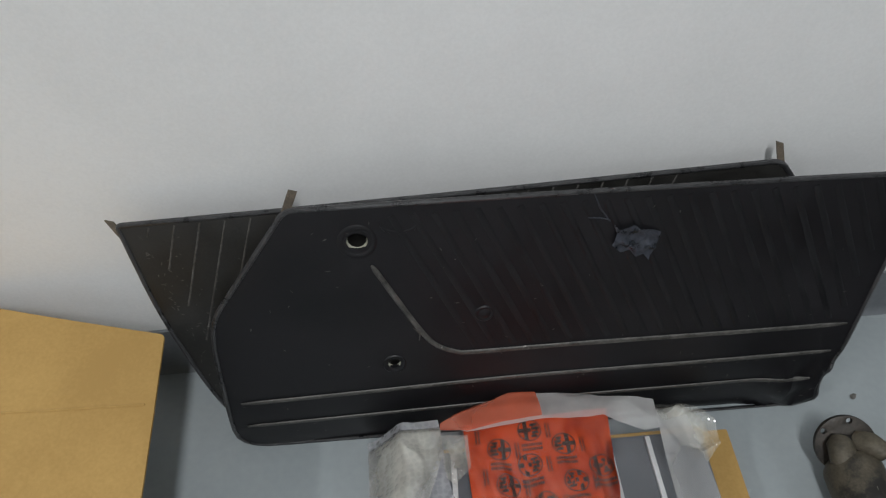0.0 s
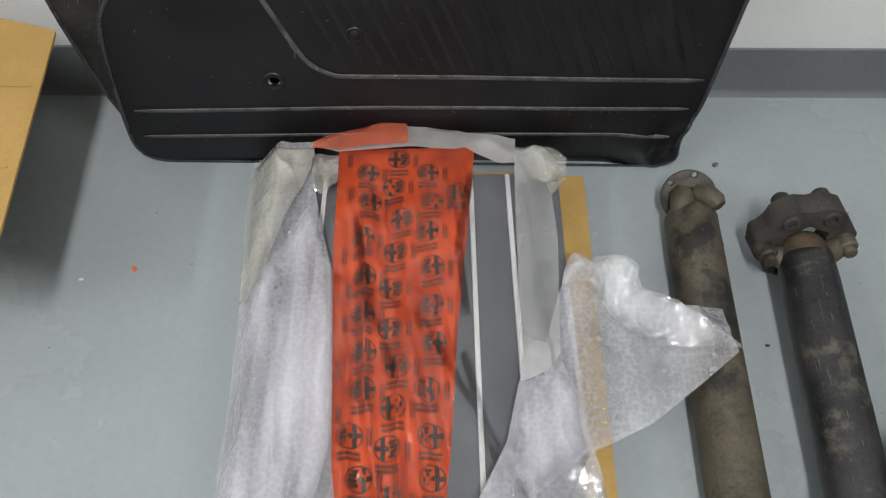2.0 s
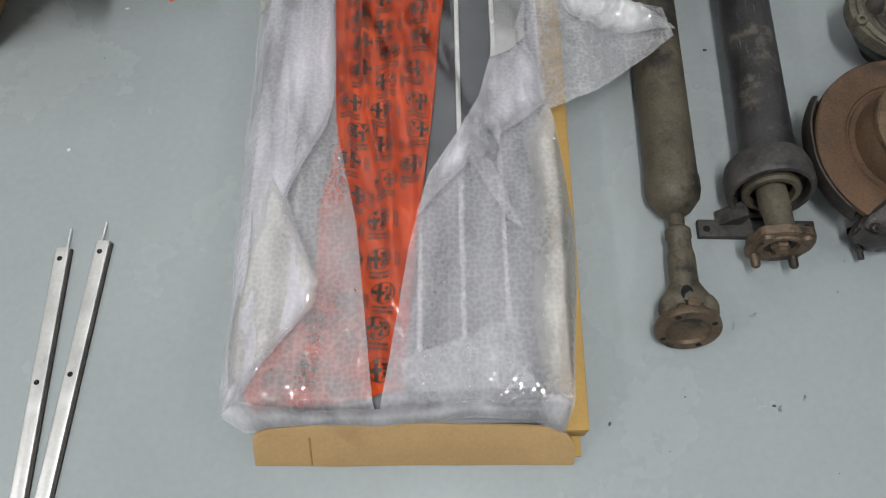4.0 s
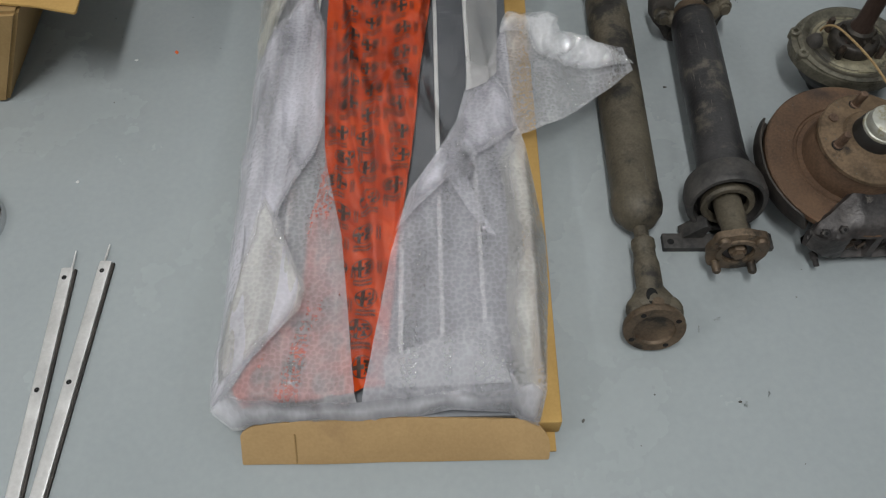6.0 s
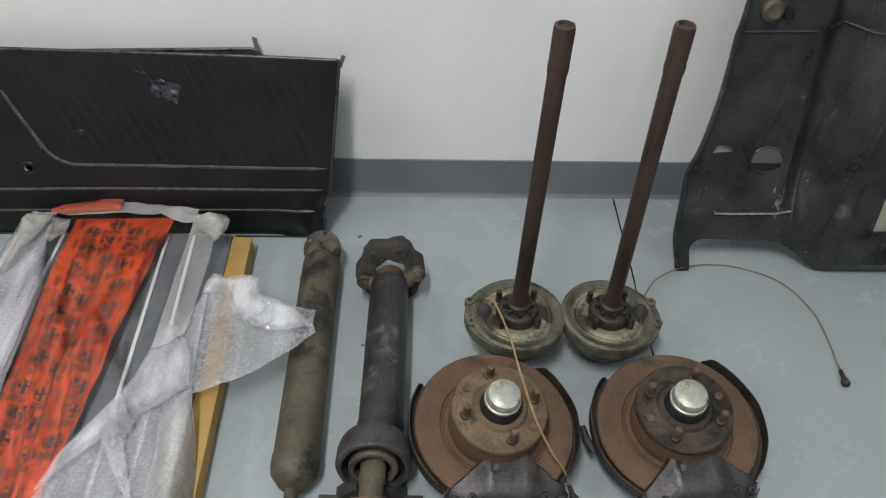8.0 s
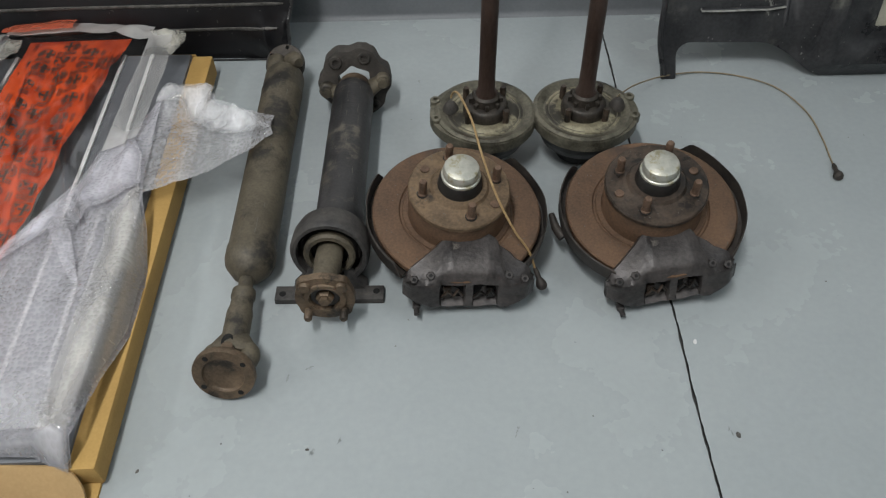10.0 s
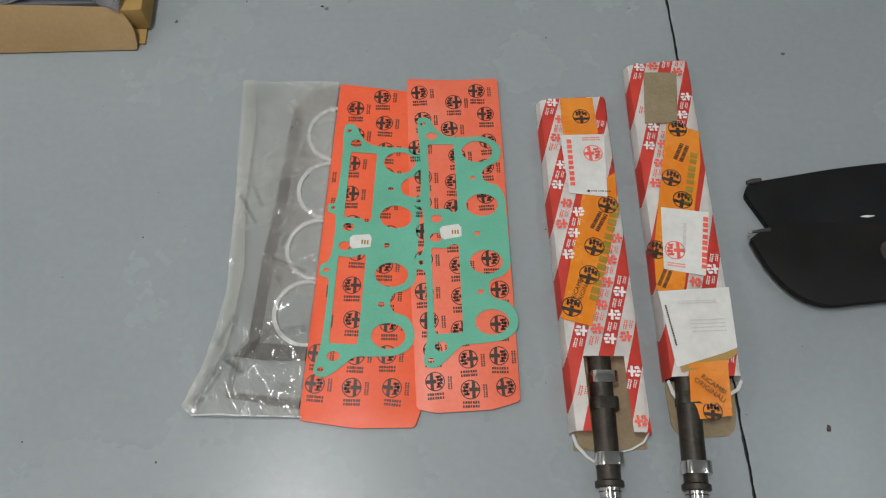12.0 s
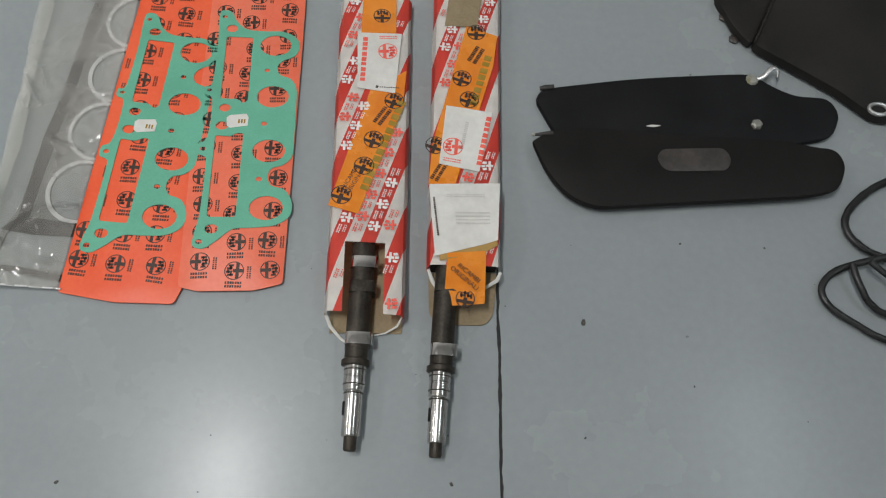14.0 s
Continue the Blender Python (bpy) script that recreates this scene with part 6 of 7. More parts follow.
# ---- black pressed-metal guard leaning on the wall ----
def guard_panel():
    ob = thing("splash_guard", "scuffed black pressed-metal splash guard leaning on the wall", "guard panel")
    slope = 0.26

    def press(u, z):
        """Depth of the pressings, towards the room."""
        d = 0.0
        d += 0.045 * ramp01(u, 1.68, 1.76) * ramp01(0.62 - z, 0.0, 0.25)
        d -= 0.04 * ramp01(u, 1.615, 1.66) * ramp01(1.72 - u, 0.0, 0.05) * ramp01(z, 0.08, 0.2)
        d -= 0.012 * ramp01(z, 0.13, 0.19) * ramp01(0.36 - z, 0, 0.1) * ramp01(1.62 - u, 0, 0.05) * ramp01(u, 1.43, 1.47)
        d += 0.01 * ramp01(z, 0.5, 0.53)
        d += 0.014 * math.sin(26 * (u - 1.8) + 6 * z) * ramp01(u, 1.78, 1.84) * ramp01(z, 0.2, 0.32)
        d -= 0.02 * ramp01(u, 1.755, 1.79) * ramp01(1.98 - u, 0, 0.08) * ramp01(z, 0.05, 0.1) * ramp01(0.25 - z, 0, 0.05)
        return d + 0.003 * noise.noise((u * 9, z * 9, 2))

    outline = rounded([(1.418, 0.002), (1.449, 0.002), (1.446, 0.05), (1.465, 0.066), (1.64, 0.062), (1.69, 0.036), (1.742, 0.002), (2.3, 0.002), (2.34, 0.25), (2.3, 0.72), (1.5, 0.74), (1.46, 0.66), (1.442, 0.38), (1.421, 0.272), (1.4045, 0.225), (1.403, 0.12)],
                      [0.004, 0.004, 0.02, 0.02, 0.03, 0.03, 0.02, 0.03, 0.05, 0.04, 0.04, 0.05, 0.06, 0.02, 0.03, 0.05], 4)
    holes = [circle(1.574, 0.2405, 0.0325, 30, 1.0, 0.8), rounded([(1.456, 0.258), (1.462, 0.272), (1.485, 0.271), (1.5, 0.264), (1.5, 0.257), (1.458, 0.254)], 0.003, 2), rounded([(1.832, 0.105), (1.87, 0.105), (1.875, 0.2), (1.835, 0.185)], 0.006, 3)]
    bm = plate(outline, 0.003, holes, bevel=0.0008)
    for k in range(36):
        bmesh.ops.bisect_plane(bm, geom=list(bm.verts) + list(bm.edges) + list(bm.faces), plane_co=(0, 0.02 + 0.02 * k, 0), plane_no=(0, 1, 0))
    for k in range(54):
        bmesh.ops.bisect_plane(bm, geom=list(bm.verts) + list(bm.edges) + list(bm.faces), plane_co=(1.42 + 0.0155 * k, 0, 0), plane_no=(1, 0, 0))
    ang = math.atan(slope)

    def place(u, z, n):
        foot = 0.018 * ramp01(0.06 - z, 0, 0.06)
        return Vector((u, 0.411 + slope * z - (n + press(u, z) * ramp01(z, 0.0, 0.05)) - foot, z + n * slope))

    for v in bm.verts:
        v.co = place(v.co.x, v.co.y, v.co.z)
    part("pressing", bm, GUARD, ob)
    edge = [place(u, z, 0.002) for u, z in spline([(1.424, 0.01), (1.409, 0.08), (1.4075, 0.17), (1.4085, 0.225), (1.424, 0.272), (1.443, 0.38), (1.452, 0.55), (1.465, 0.66)], 6)]
    part("rolled_edge", tube(edge, 0.006, 8), GUARD, ob)
    for line, r, name in (([(1.484, 0.131), (1.57, 0.132), (1.65, 0.131)], 0.0035, "swage"), ([(1.535, 0.225), (1.55, 0.29), (1.566, 0.362), (1.572, 0.45)], 0.003, "swage"), ([(1.66, 0.09), (1.675, 0.25), (1.7, 0.42), (1.7, 0.56)], 0.005, "swage"), ([(1.72, 0.06), (1.745, 0.25), (1.79, 0.45)], 0.0045, "swage"), ([(1.46, 0.5), (1.6, 0.505), (1.9, 0.51)], 0.005, "swage"), ([(1.52, 0.57), (1.62, 0.572), (1.9, 0.575)], 0.004, "swage")):
        pts = [place(p[0], p[1], 0.0005) for p in spline(line, 8)]
        part(name, tube(pts, [r * 0.4] + [r] * (len(pts) - 2) + [r * 0.4], 8, flat=0.5), GUARD, ob, "pressed stiffening line")
    # the slot's inner lip is drawn as a pale strip
    part("slot_lip", tube([place(1.482, 0.134, 0.003), place(1.484, 0.129, 0.0035), place(1.52, 0.1285, 0.0035), place(1.57, 0.129, 0.0035), place(1.62, 0.1285, 0.0035), place(1.658, 0.1265, 0.0035)], 0.0032, 8, flat=0.5), SCRAPE, ob, "pale inner lip of the slot")
    chips = bmesh.new()
    rng = random.Random(21)
    for cu, cz, du, dz, count, size in ((1.622, 0.15, 0.007, 0.018, 30, 0.0042), (1.535, 0.073, 0.022, 0.004, 5, 0.0016), (1.66, 0.15, 0.015, 0.05, 14, 0.0016), (1.59, 0.19, 0.03, 0.03, 10, 0.0014), (1.71, 0.06, 0.02, 0.02, 10, 0.0016), (1.84, 0.15, 0.08, 0.08, 20, 0.002), (1.45, 0.2, 0.02, 0.05, 8, 0.0016), (1.8, 0.3, 0.15, 0.12, 14, 0.0018)):
        for k in range(count):
            u, z, q = rng.gauss(cu, du), rng.gauss(cz, dz), size * rng.uniform(0.4, 1.3)
            a = rng.uniform(-0.5, 0.5)
            vs = [chips.verts.new(place(u + q * x * math.cos(a) - q * y * math.sin(a), max(0.004, z + q * x * math.sin(a) + q * y * math.cos(a)), 0.0012)) for x, y in ((-0.3, -1.2), (0.35, -0.7), (0.3, 0.9), (-0.1, 1.3), (-0.4, 0.3))]
            chips.faces.new(vs)
    part("scuffs", chips, SCRAPE, ob, "paint chipped and scuffed to bare metal", 0, "stuff")
    rim = [place(1.574 + 0.0352 * math.cos(t), 0.2405 + 0.0288 * math.sin(t), 0.001) for t in (2 * math.pi * k / 32 for k in range(33))]
    part("hole_rim", tube(rim, 0.003, 8, flat=0.6), GUARD, ob)
    lump = lathe([(0.022, 0.0), (0.021, 0.012), (0.014, 0.018), (0.008, 0.016), (0, 0.017)], 24, along(place(1.497, 0.545, 0), place(1.497, 0.545, 0.03)))
    part("mount", lump, OLIVE, ob, "dirty rubber mount")
    part("mount", lathe([(0.011, 0.0), (0.0105, 0.01), (0.004, 0.012), (0, 0.011)], 18, along(place(1.53, 0.54, 0), place(1.53, 0.54, 0.03))), HOLE_SHADE, ob)
    patch = plate(rounded([(1.45, 0.238), (1.515, 0.238), (1.515, 0.278), (1.45, 0.278)], 0.003, 2), 0.001)
    for v in patch.verts:
        v.co = place(v.co.x, v.co.y, v.co.z - 0.014)
    part("inner_bracket", patch, CREAM_PAD, ob, "pale bracket behind the slot")
    patch = plate(rounded([(1.82, 0.095), (1.885, 0.095), (1.885, 0.22), (1.82, 0.22)], 0.003, 2), 0.001)
    for v in patch.verts:
        v.co = place(v.co.x, v.co.y, v.co.z - 0.02)
    part("inner_bracket", patch, CREAM_PAD, ob)


guard_panel()


# ---- gaskets ----
def head_gasket():
    ob = thing("head_gasket", "dark grey cylinder head gasket with four bright bore rings", "gasket")
    centres = [(0.778, -0.647), (0.766, -0.7385), (0.753, -0.828), (0.739, -0.918)]
    outline = rounded([(0.751, -0.563), (0.83, -0.568), (0.79, -1.045), (0.637, -1.024), (0.644, -0.985), (0.652, -0.962), (0.663, -0.945), (0.7125, -0.594)], [0.01, 0.01, 0.01, 0.006, 0.01, 0.01, 0.01, 0.02], 4)
    holes = [circle(x, y, 0.0405, 32) for x, y in centres]
    holes.append(rounded([(0.655, -0.972), (0.78, -0.985), (0.776, -1.035), (0.645, -1.018)], 0.008, 3))
    part("sheet", plate(outline, 0.0016, holes, z=0.0026), GASKET, ob)
    # darker bands along the left edge and the near end
    for name, band in (("edge_band", [(0.7125, -0.6), (0.729, -0.6), (0.714, -0.695), (0.705, -0.77), (0.694, -0.833), (0.678, -0.957), (0.664, -0.955), (0.677, -0.833), (0.69, -0.77), (0.699, -0.696)]),
                       ("end_band", [(0.646, -0.972), (0.664, -0.955), (0.69, -0.957), (0.733, -0.963), (0.785, -0.968), (0.783, -0.988), (0.734, -0.982), (0.687, -0.979)]),
                       ("end_band", [(0.641, -1.0185), (0.676, -1.023), (0.727, -1.033), (0.785, -1.037), (0.786, -1.044), (0.727, -1.042), (0.677, -1.032), (0.641, -1.0245)])):
        part(name, plate(band, 0.0008, z=0.0034), GASKET_DARK, ob, "dark band of the gasket")
    # dark discs are put in for the shaded bolt holes
    for x, y in ((0.715, -0.773), (0.7265, -0.68), (0.7, -0.866), (0.698, -0.972)):
        part("bolt_hole_disc", lathe([(0, 0.0026), (0.0055, 0.0026), (0.005, 0.0033), (0, 0.0034)], 14, Matrix.Translation((x, y, 0))), GASKET_DARK, ob, "bolt hole drawn as a dark disc")
    for x, y in centres:
        part("bore_ring", lathe([(0.041, 0.0024), (0.0412, 0.0034), (0.0464, 0.0034), (0.0468, 0.0024)], 48, Matrix.Translation((x, y, 0))), FIRE_RING, ob, "bright steel bore ring")


head_gasket()


CREASES = ([(0.643, -0.749), (0.663, -0.787)], [(0.66, -0.735), (0.671, -0.762)], [(0.683, -0.83), (0.692, -0.844), (0.731, -0.861)], [(0.709, -0.806), (0.702, -0.82)], [(0.635, -0.981), (0.657, -0.996)], [(0.661, -0.977), (0.672, -0.957), (0.696, -0.939)], [(0.625, -0.957), (0.644, -0.924)], [(0.701, -1.013), (0.721, -1.018)], [(0.616, -0.992), (0.607, -1.023)], [(0.696, -0.945), (0.732, -0.939)], [(0.6, -1.03), (0.64, -0.97)])


def gasket_bag():
    loop = [(0.637, -0.553), (0.7, -0.556), (0.778, -0.558), (0.7655, -0.7), (0.746, -0.9), (0.73, -1.054), (0.66, -1.05), (0.6, -1.046), (0.587, -1.034), (0.6, -1.01), (0.614, -0.978), (0.628, -0.94), (0.634, -0.886), (0.638, -0.744), (0.64, -0.62)]

    def rise(x, y):
        z = 0.0062 + 0.003 * abs(noise.noise((x * 14, y * 9, 4))) + 0.005 * ridged(x * 24 + y * 9, y * 13, 8) * ramp01(-y, 0.86, 1.0) + 0.004 * ridged(x * 16, y * 8, 5) * ramp01(0.69 - x, 0, 0.05) + 0.002 * ridged(x * 40, y * 30, 14)
        return z + 0.0055 * max(crest_line(x, y, line, 0.0045) for line in CREASES)

    ob = thing("plastic_bag", "creased clear plastic bag round the head gasket", "plastic bag")
    part("upper_film", sheet(loop, rise, 0.0025), BAG, ob)
    fold = [(0.637, -0.555), (0.655, -0.556), (0.66, -0.62), (0.652, -0.75), (0.656, -0.86), (0.645, -0.94), (0.63, -0.99), (0.605, -1.038), (0.589, -1.034), (0.615, -0.978), (0.634, -0.886), (0.638, -0.744)]
    part("folded_edge", sheet(fold, lambda x, y: rise(x, y) + 0.0025 + 0.003 * ridged(x * 30, y * 12, 3), 0.0025), BAG, ob, "folded milky edge of the bag")
    part("seal_seam", tube([(0.6 + 0.0135 * k, -1.0455 - 0.0008 * k, rise(0.6 + 0.0135 * k, -1.045) + 0.0004) for k in range(11)], 0.0012, 6, flat=0.5), CREASE, ob, "pressed seam at the bag's end")


gasket_bag()

PORT_OUTLINE = [(0.006, -0.004), (0.014, 0.005), (0.025, 0.001), (0.034, -0.016), (0.05, -0.03), (0.078, -0.033), (0.103, -0.033), (0.123, -0.042), (0.131, -0.058), (0.125, -0.077), (0.108, -0.086), (0.1, -0.097), (0.104, -0.111), (0.121, -0.119), (0.13, -0.136), (0.131, -0.165), (0.131, -0.215), (0.13, -0.248), (0.118, -0.263), (0.102, -0.269), (0.097, -0.282), (0.103, -0.296), (0.122, -0.303), (0.133, -0.322), (0.131, -0.343), (0.112, -0.357), (0.08, -0.361), (0.055, -0.363), (0.036, -0.379), (0.018, -0.392), (0.003, -0.388), (0.003, -0.372), (0.008, -0.34), (0.009, -0.265), (0.006, -0.251), (-0.005, -0.246), (-0.005, -0.231), (0.005, -0.224), (0.009, -0.2), (0.009, -0.165), (0.006, -0.151), (-0.004, -0.146), (-0.004, -0.134), (0.006, -0.127), (0.008, -0.06)]


def gasket_card(corners, origin, turn, label, wide, size=0.94):
    """A printed backing card with an intake gasket under film. origin: the gasket's top corner."""
    ob = thing("gasket_card", label, "gasket", group="carded gaskets")
    loop = rounded(corners, 0.005, 3)
    card = plate(loop, 0.002, z=0.0052 if wide else 0.0062, bevel=0.0004)
    top = 0.0052 if wide else 0.0062
    part("card", card, CARD if wide else CARD_HAZY, ob, "orange-red card with black marks")
    c, s = math.cos(turn), math.sin(turn)

    def to(p):
        return Vector((origin[0] + size * (p[0] * c - p[1] * s), origin[1] + size * (p[0] * s + p[1] * c)))

    outline = [to(p) for p in spline(PORT_OUTLINE, 4, True)]
    ports = [(0.095, -0.059), (0.096, -0.15), (0.096, -0.241), (0.098, -0.331)]
    holes = [[to(p) for p in circle(x, y, 0.0215, 26, 1.09, 0.86)] for x, y in ports]
    holes += [[to(p) for p in rounded([(0.02, -0.044), (0.06, -0.045), (0.06, -0.158), (0.053, -0.162), (0.046, -0.155), (0.02, -0.154)], 0.004, 3)],
              [to(p) for p in rounded([(0.018, -0.216), (0.04, -0.218), (0.048, -0.212), (0.058, -0.212), (0.057, -0.345), (0.018, -0.345)], 0.004, 3)]]
    for x, y, r in ((0.027, -0.029, 0.0075), (0.028, -0.17, 0.0072), (0.026, -0.2, 0.0078), (0.026, -0.363, 0.0078), (0.014, -0.007, 0.0032), (0.011, -0.382, 0.004), (0.003, -0.14, 0.003), (0.003, -0.2385, 0.0038), (0.086, -0.196, 0.004), (0.085, -0.286, 0.004), (0.085, -0.104, 0.0035)):
        holes.append([to(p) for p in circle(x, y, r, 16, 1.15, 0.9)])
    cut = [p for p in outline]
    part("gasket", plate(cut, 0.0009, holes, z=top + 0.0013), GREEN, ob, "sea-green gasket with round and oblong openings")
    ink = bmesh.new()
    lift = flat(top + 0.0003)
    rng = random.Random(2 if wide else 5)
    xs, ys = [p[0] for p in corners], [p[1] for p in corners]
    printed_units(ink, loop, min(xs) + 0.008, max(xs), min(ys), max(ys) - 0.012, turn, 0.0124, lift, rng, 3.7, 3.5)
    part("print", ink, INK, ob, "black round marks and bars", 0, "stuff")
    sticker = [to(p) for p in ((0.032, -0.187), (0.036, -0.183), (0.06, -0.18), (0.0635, -0.186), (0.063, -0.2), (0.038, -0.204), (0.033, -0.2))]
    part("price_sticker", plate(sticker, 0.0004, z=top + 0.0019), PAPER, ob, "small white price sticker")
    tag = bmesh.new()
    for dx in (0.0, 0.004, 0.008):
        q = to((0.05 + dx, -0.193))
        bars(tag, q[0], q[1], 0.0035, 0.007, turn, flat(top + 0.0021), 1, 0.1, 1)
    part("sticker_mark", tag, TAPE_STAMP, ob, "brown price bars", 0, "stuff")


gasket_card([(0.78, -0.561), (0.884, -0.579), (0.882, -1.05), (0.873, -1.0725), (0.8, -1.07), (0.731, -1.057)], (0.7804, -0.6364), -0.094, "orange printed card with green intake gasket, tucked under another", True)
gasket_card([(0.879, -0.556), (0.945, -0.561), (1.014, -0.56), (1.0125, -0.7), (1.0055, -1.046), (0.97, -1.055), (0.9, -1.056), (0.876, -1.05), (0.874, -0.9)], (0.886, -0.6307), 0.0, "orange printed card with a green intake gasket, film haze put into its colour", False)


# ---- camshafts in their cartons ----
def camshaft(x0, y0, x1, y1, label, lobes):
    """A camshaft lying along the line from its end journal to its far end."""
    ob = thing("camshaft", label, "camshaft", group="camshafts")
    m = along((x0, y0, 0.0175), (x1, y1, 0.0175)) @ Matrix.Diagonal((1.16, 1.16, 1, 1))
    L = math.hypot(x1 - x0, y1 - y0)
    part("end_stub", lathe([(0, 0), (0.0055, 0), (0.0065, 0.002), (0.0065, 0.017), (0, 0.017)], 24, m), PHOSPHATE, ob, "blackened end stub")
    part("nose", lathe([(0, 0.016), (0.009, 0.016), (0.0095, 0.018), (0.0095, 0.068), (0.0112, 0.07), (0.0112, 0.085), (0.0106, 0.0855), (0.0106, 0.087), (0.0112, 0.0875), (0.0112, 0.1), (0, 0.1)], 36, m), STEEL, ob, "ground steel nose")
    # three narrow dark bands round the nose
    for d, q in ((0.0665, 0.0102), (0.0768, 0.0116), (0.0945, 0.0116)):
        part("groove", lathe([(q - 0.001, d - 0.0009), (q, d - 0.0006), (q, d + 0.0006), (q - 0.001, d + 0.0009)], 32, m), PHOSPHATE, ob, "dark band round the nose")
    part("collar", lathe([(0, 0.0985), (0.0135, 0.099), (0.0148, 0.1), (0.0148, 0.106), (0.012, 0.108), (0.012, 0.122), (0, 0.122)], 32, m), PHOSPHATE, ob)
    # black bar put in for the shaded slot of the keyway
    part("keyway", box(0.003, 0.003, 0.016, m @ Matrix.Translation((0.0085, 0.004, 0.04)), 0.0008), HOLE_SHADE, ob)
    part("core", lathe([(0, 0.12), (0.0125, 0.12), (0.0125, L), (0, L)], 32, m), PHOSPHATE, ob)
    for d, out, bright in lobes:
        lobe = plate(rounded([(-0.0125, -0.0125), (0.0125, -0.0125), (0.0145, 0.0), (0.0125, 0.0125), (-0.0125, 0.0125)], 0.008, 4), 0.015, bevel=0.0005)
        for v in lobe.verts:
            if v.co.x > 0:
                v.co.x *= 1.0 + out
        right = Vector((1, 0, 0))
        local = m.to_3x3().inverted() @ right
        spin = Matrix.Rotation(math.atan2(local.y, local.x), 4, "Z")
        bmesh.ops.transform(lobe, verts=lobe.verts, matrix=m @ Matrix.Translation((0, 0, d + 0.015)) @ spin)
        part("cam_lobe", lobe, STEEL if bright else PHOSPHATE, ob, "polished cam lobe" if bright else "")
    return ob


camshaft(1.0955, -1.254, 1.1105, -0.93, "steel camshaft reaching out of its carton", [(0.124, 0.18, True), (0.222, 0.3, True), (0.19, 0.18, False), (0.255, 0.2, True), (0.29, 0.18, False)])
camshaft(1.1945, -1.2625, 1.2215, -0.93, "steel camshaft half hidden in a taped carton", [(0.118, 0.18, True), (0.2, 0.2, False), (0.26, 0.18, False)])


def carton_sleeve(points, height_far, height_near, mouth):
    """Long slim carton open at the near end, with an oblong cut-out beside the mouth where asked. points: far left, far right, near right, near left."""
    (ax, ay), (bx, by), (cx, cy), (dx, dy) = points
    rows = 26
    bm = bmesh.new()
    lines = []
    for k in range(rows + 1):
        t = k / rows
        lx, ly, rx, ry = ax + (dx - ax) * t, ay + (dy - ay) * t, bx + (cx - bx) * t, by + (cy - by) * t
        h = height_far + (height_near - height_far) * t
        jig = 0.0016 * noise.noise((t * 9, ax * 20, 0))
        w = rx - lx
        cut0, cut1 = lx + w * 0.22, lx + w * 0.74
        cols = [(lx + jig, 0.001), (lx - 0.0015 + jig, h * 0.5), (lx + 0.003, h - 0.002), (lx + 0.008, h), (cut0, h + 0.001), (cut1, h + 0.001), (rx - 0.008, h), (rx - 0.003, h - 0.002), (rx + 0.001 + jig, h * 0.5), (rx + jig, 0.001)]
        lines.append([bm.verts.new((x, ly + (ry - ly) * (x - lx) / w, z)) for x, z in cols])
    for k, (a, b) in enumerate(zip(lines, lines[1:])):
        for c in range(9):
            if mouth and c == 4 and k >= rows * mouth:
                continue
            bm.faces.new((a[c], a[c + 1], b[c + 1], b[c]))
    bm.faces.new(lines[0])
    bmesh.ops.solidify(bm, geom=list(bm.faces), thickness=0.0012)
    return bm


def small_mark(bm, cx, cy, r, turn, lift):
    """A bold printed cross beside a wavy block, with no ring."""
    c, q = math.cos(turn), math.sin(turn)
    for shape in ([(-0.62, -0.85), (-0.22, -0.85), (-0.22, 0.85), (-0.62, 0.85)], [(-1.0, -0.2), (-0.62, -0.2), (-0.62, 0.2), (-1.0, 0.2)], [(-0.22, -0.2), (0.2, -0.2), (0.2, 0.2), (-0.22, 0.2)],
                  [(0.05, 0.34), (0.82, 0.42), (0.62, 0.86), (0.0, 0.74)], [(0.32, -0.2), (0.98, -0.1), (0.9, 0.3), (0.36, 0.24)], [(0.0, -0.74), (0.6, -0.82), (0.86, -0.4), (0.05, -0.32)]):
        vs = []
        for u, v in shape:
            x, y = cx + r * (u * c - v * q), cy + r * (u * q + v * c)
            vs.append(bm.verts.new((x, y, lift(x, y))))
        bm.faces.new(vs)


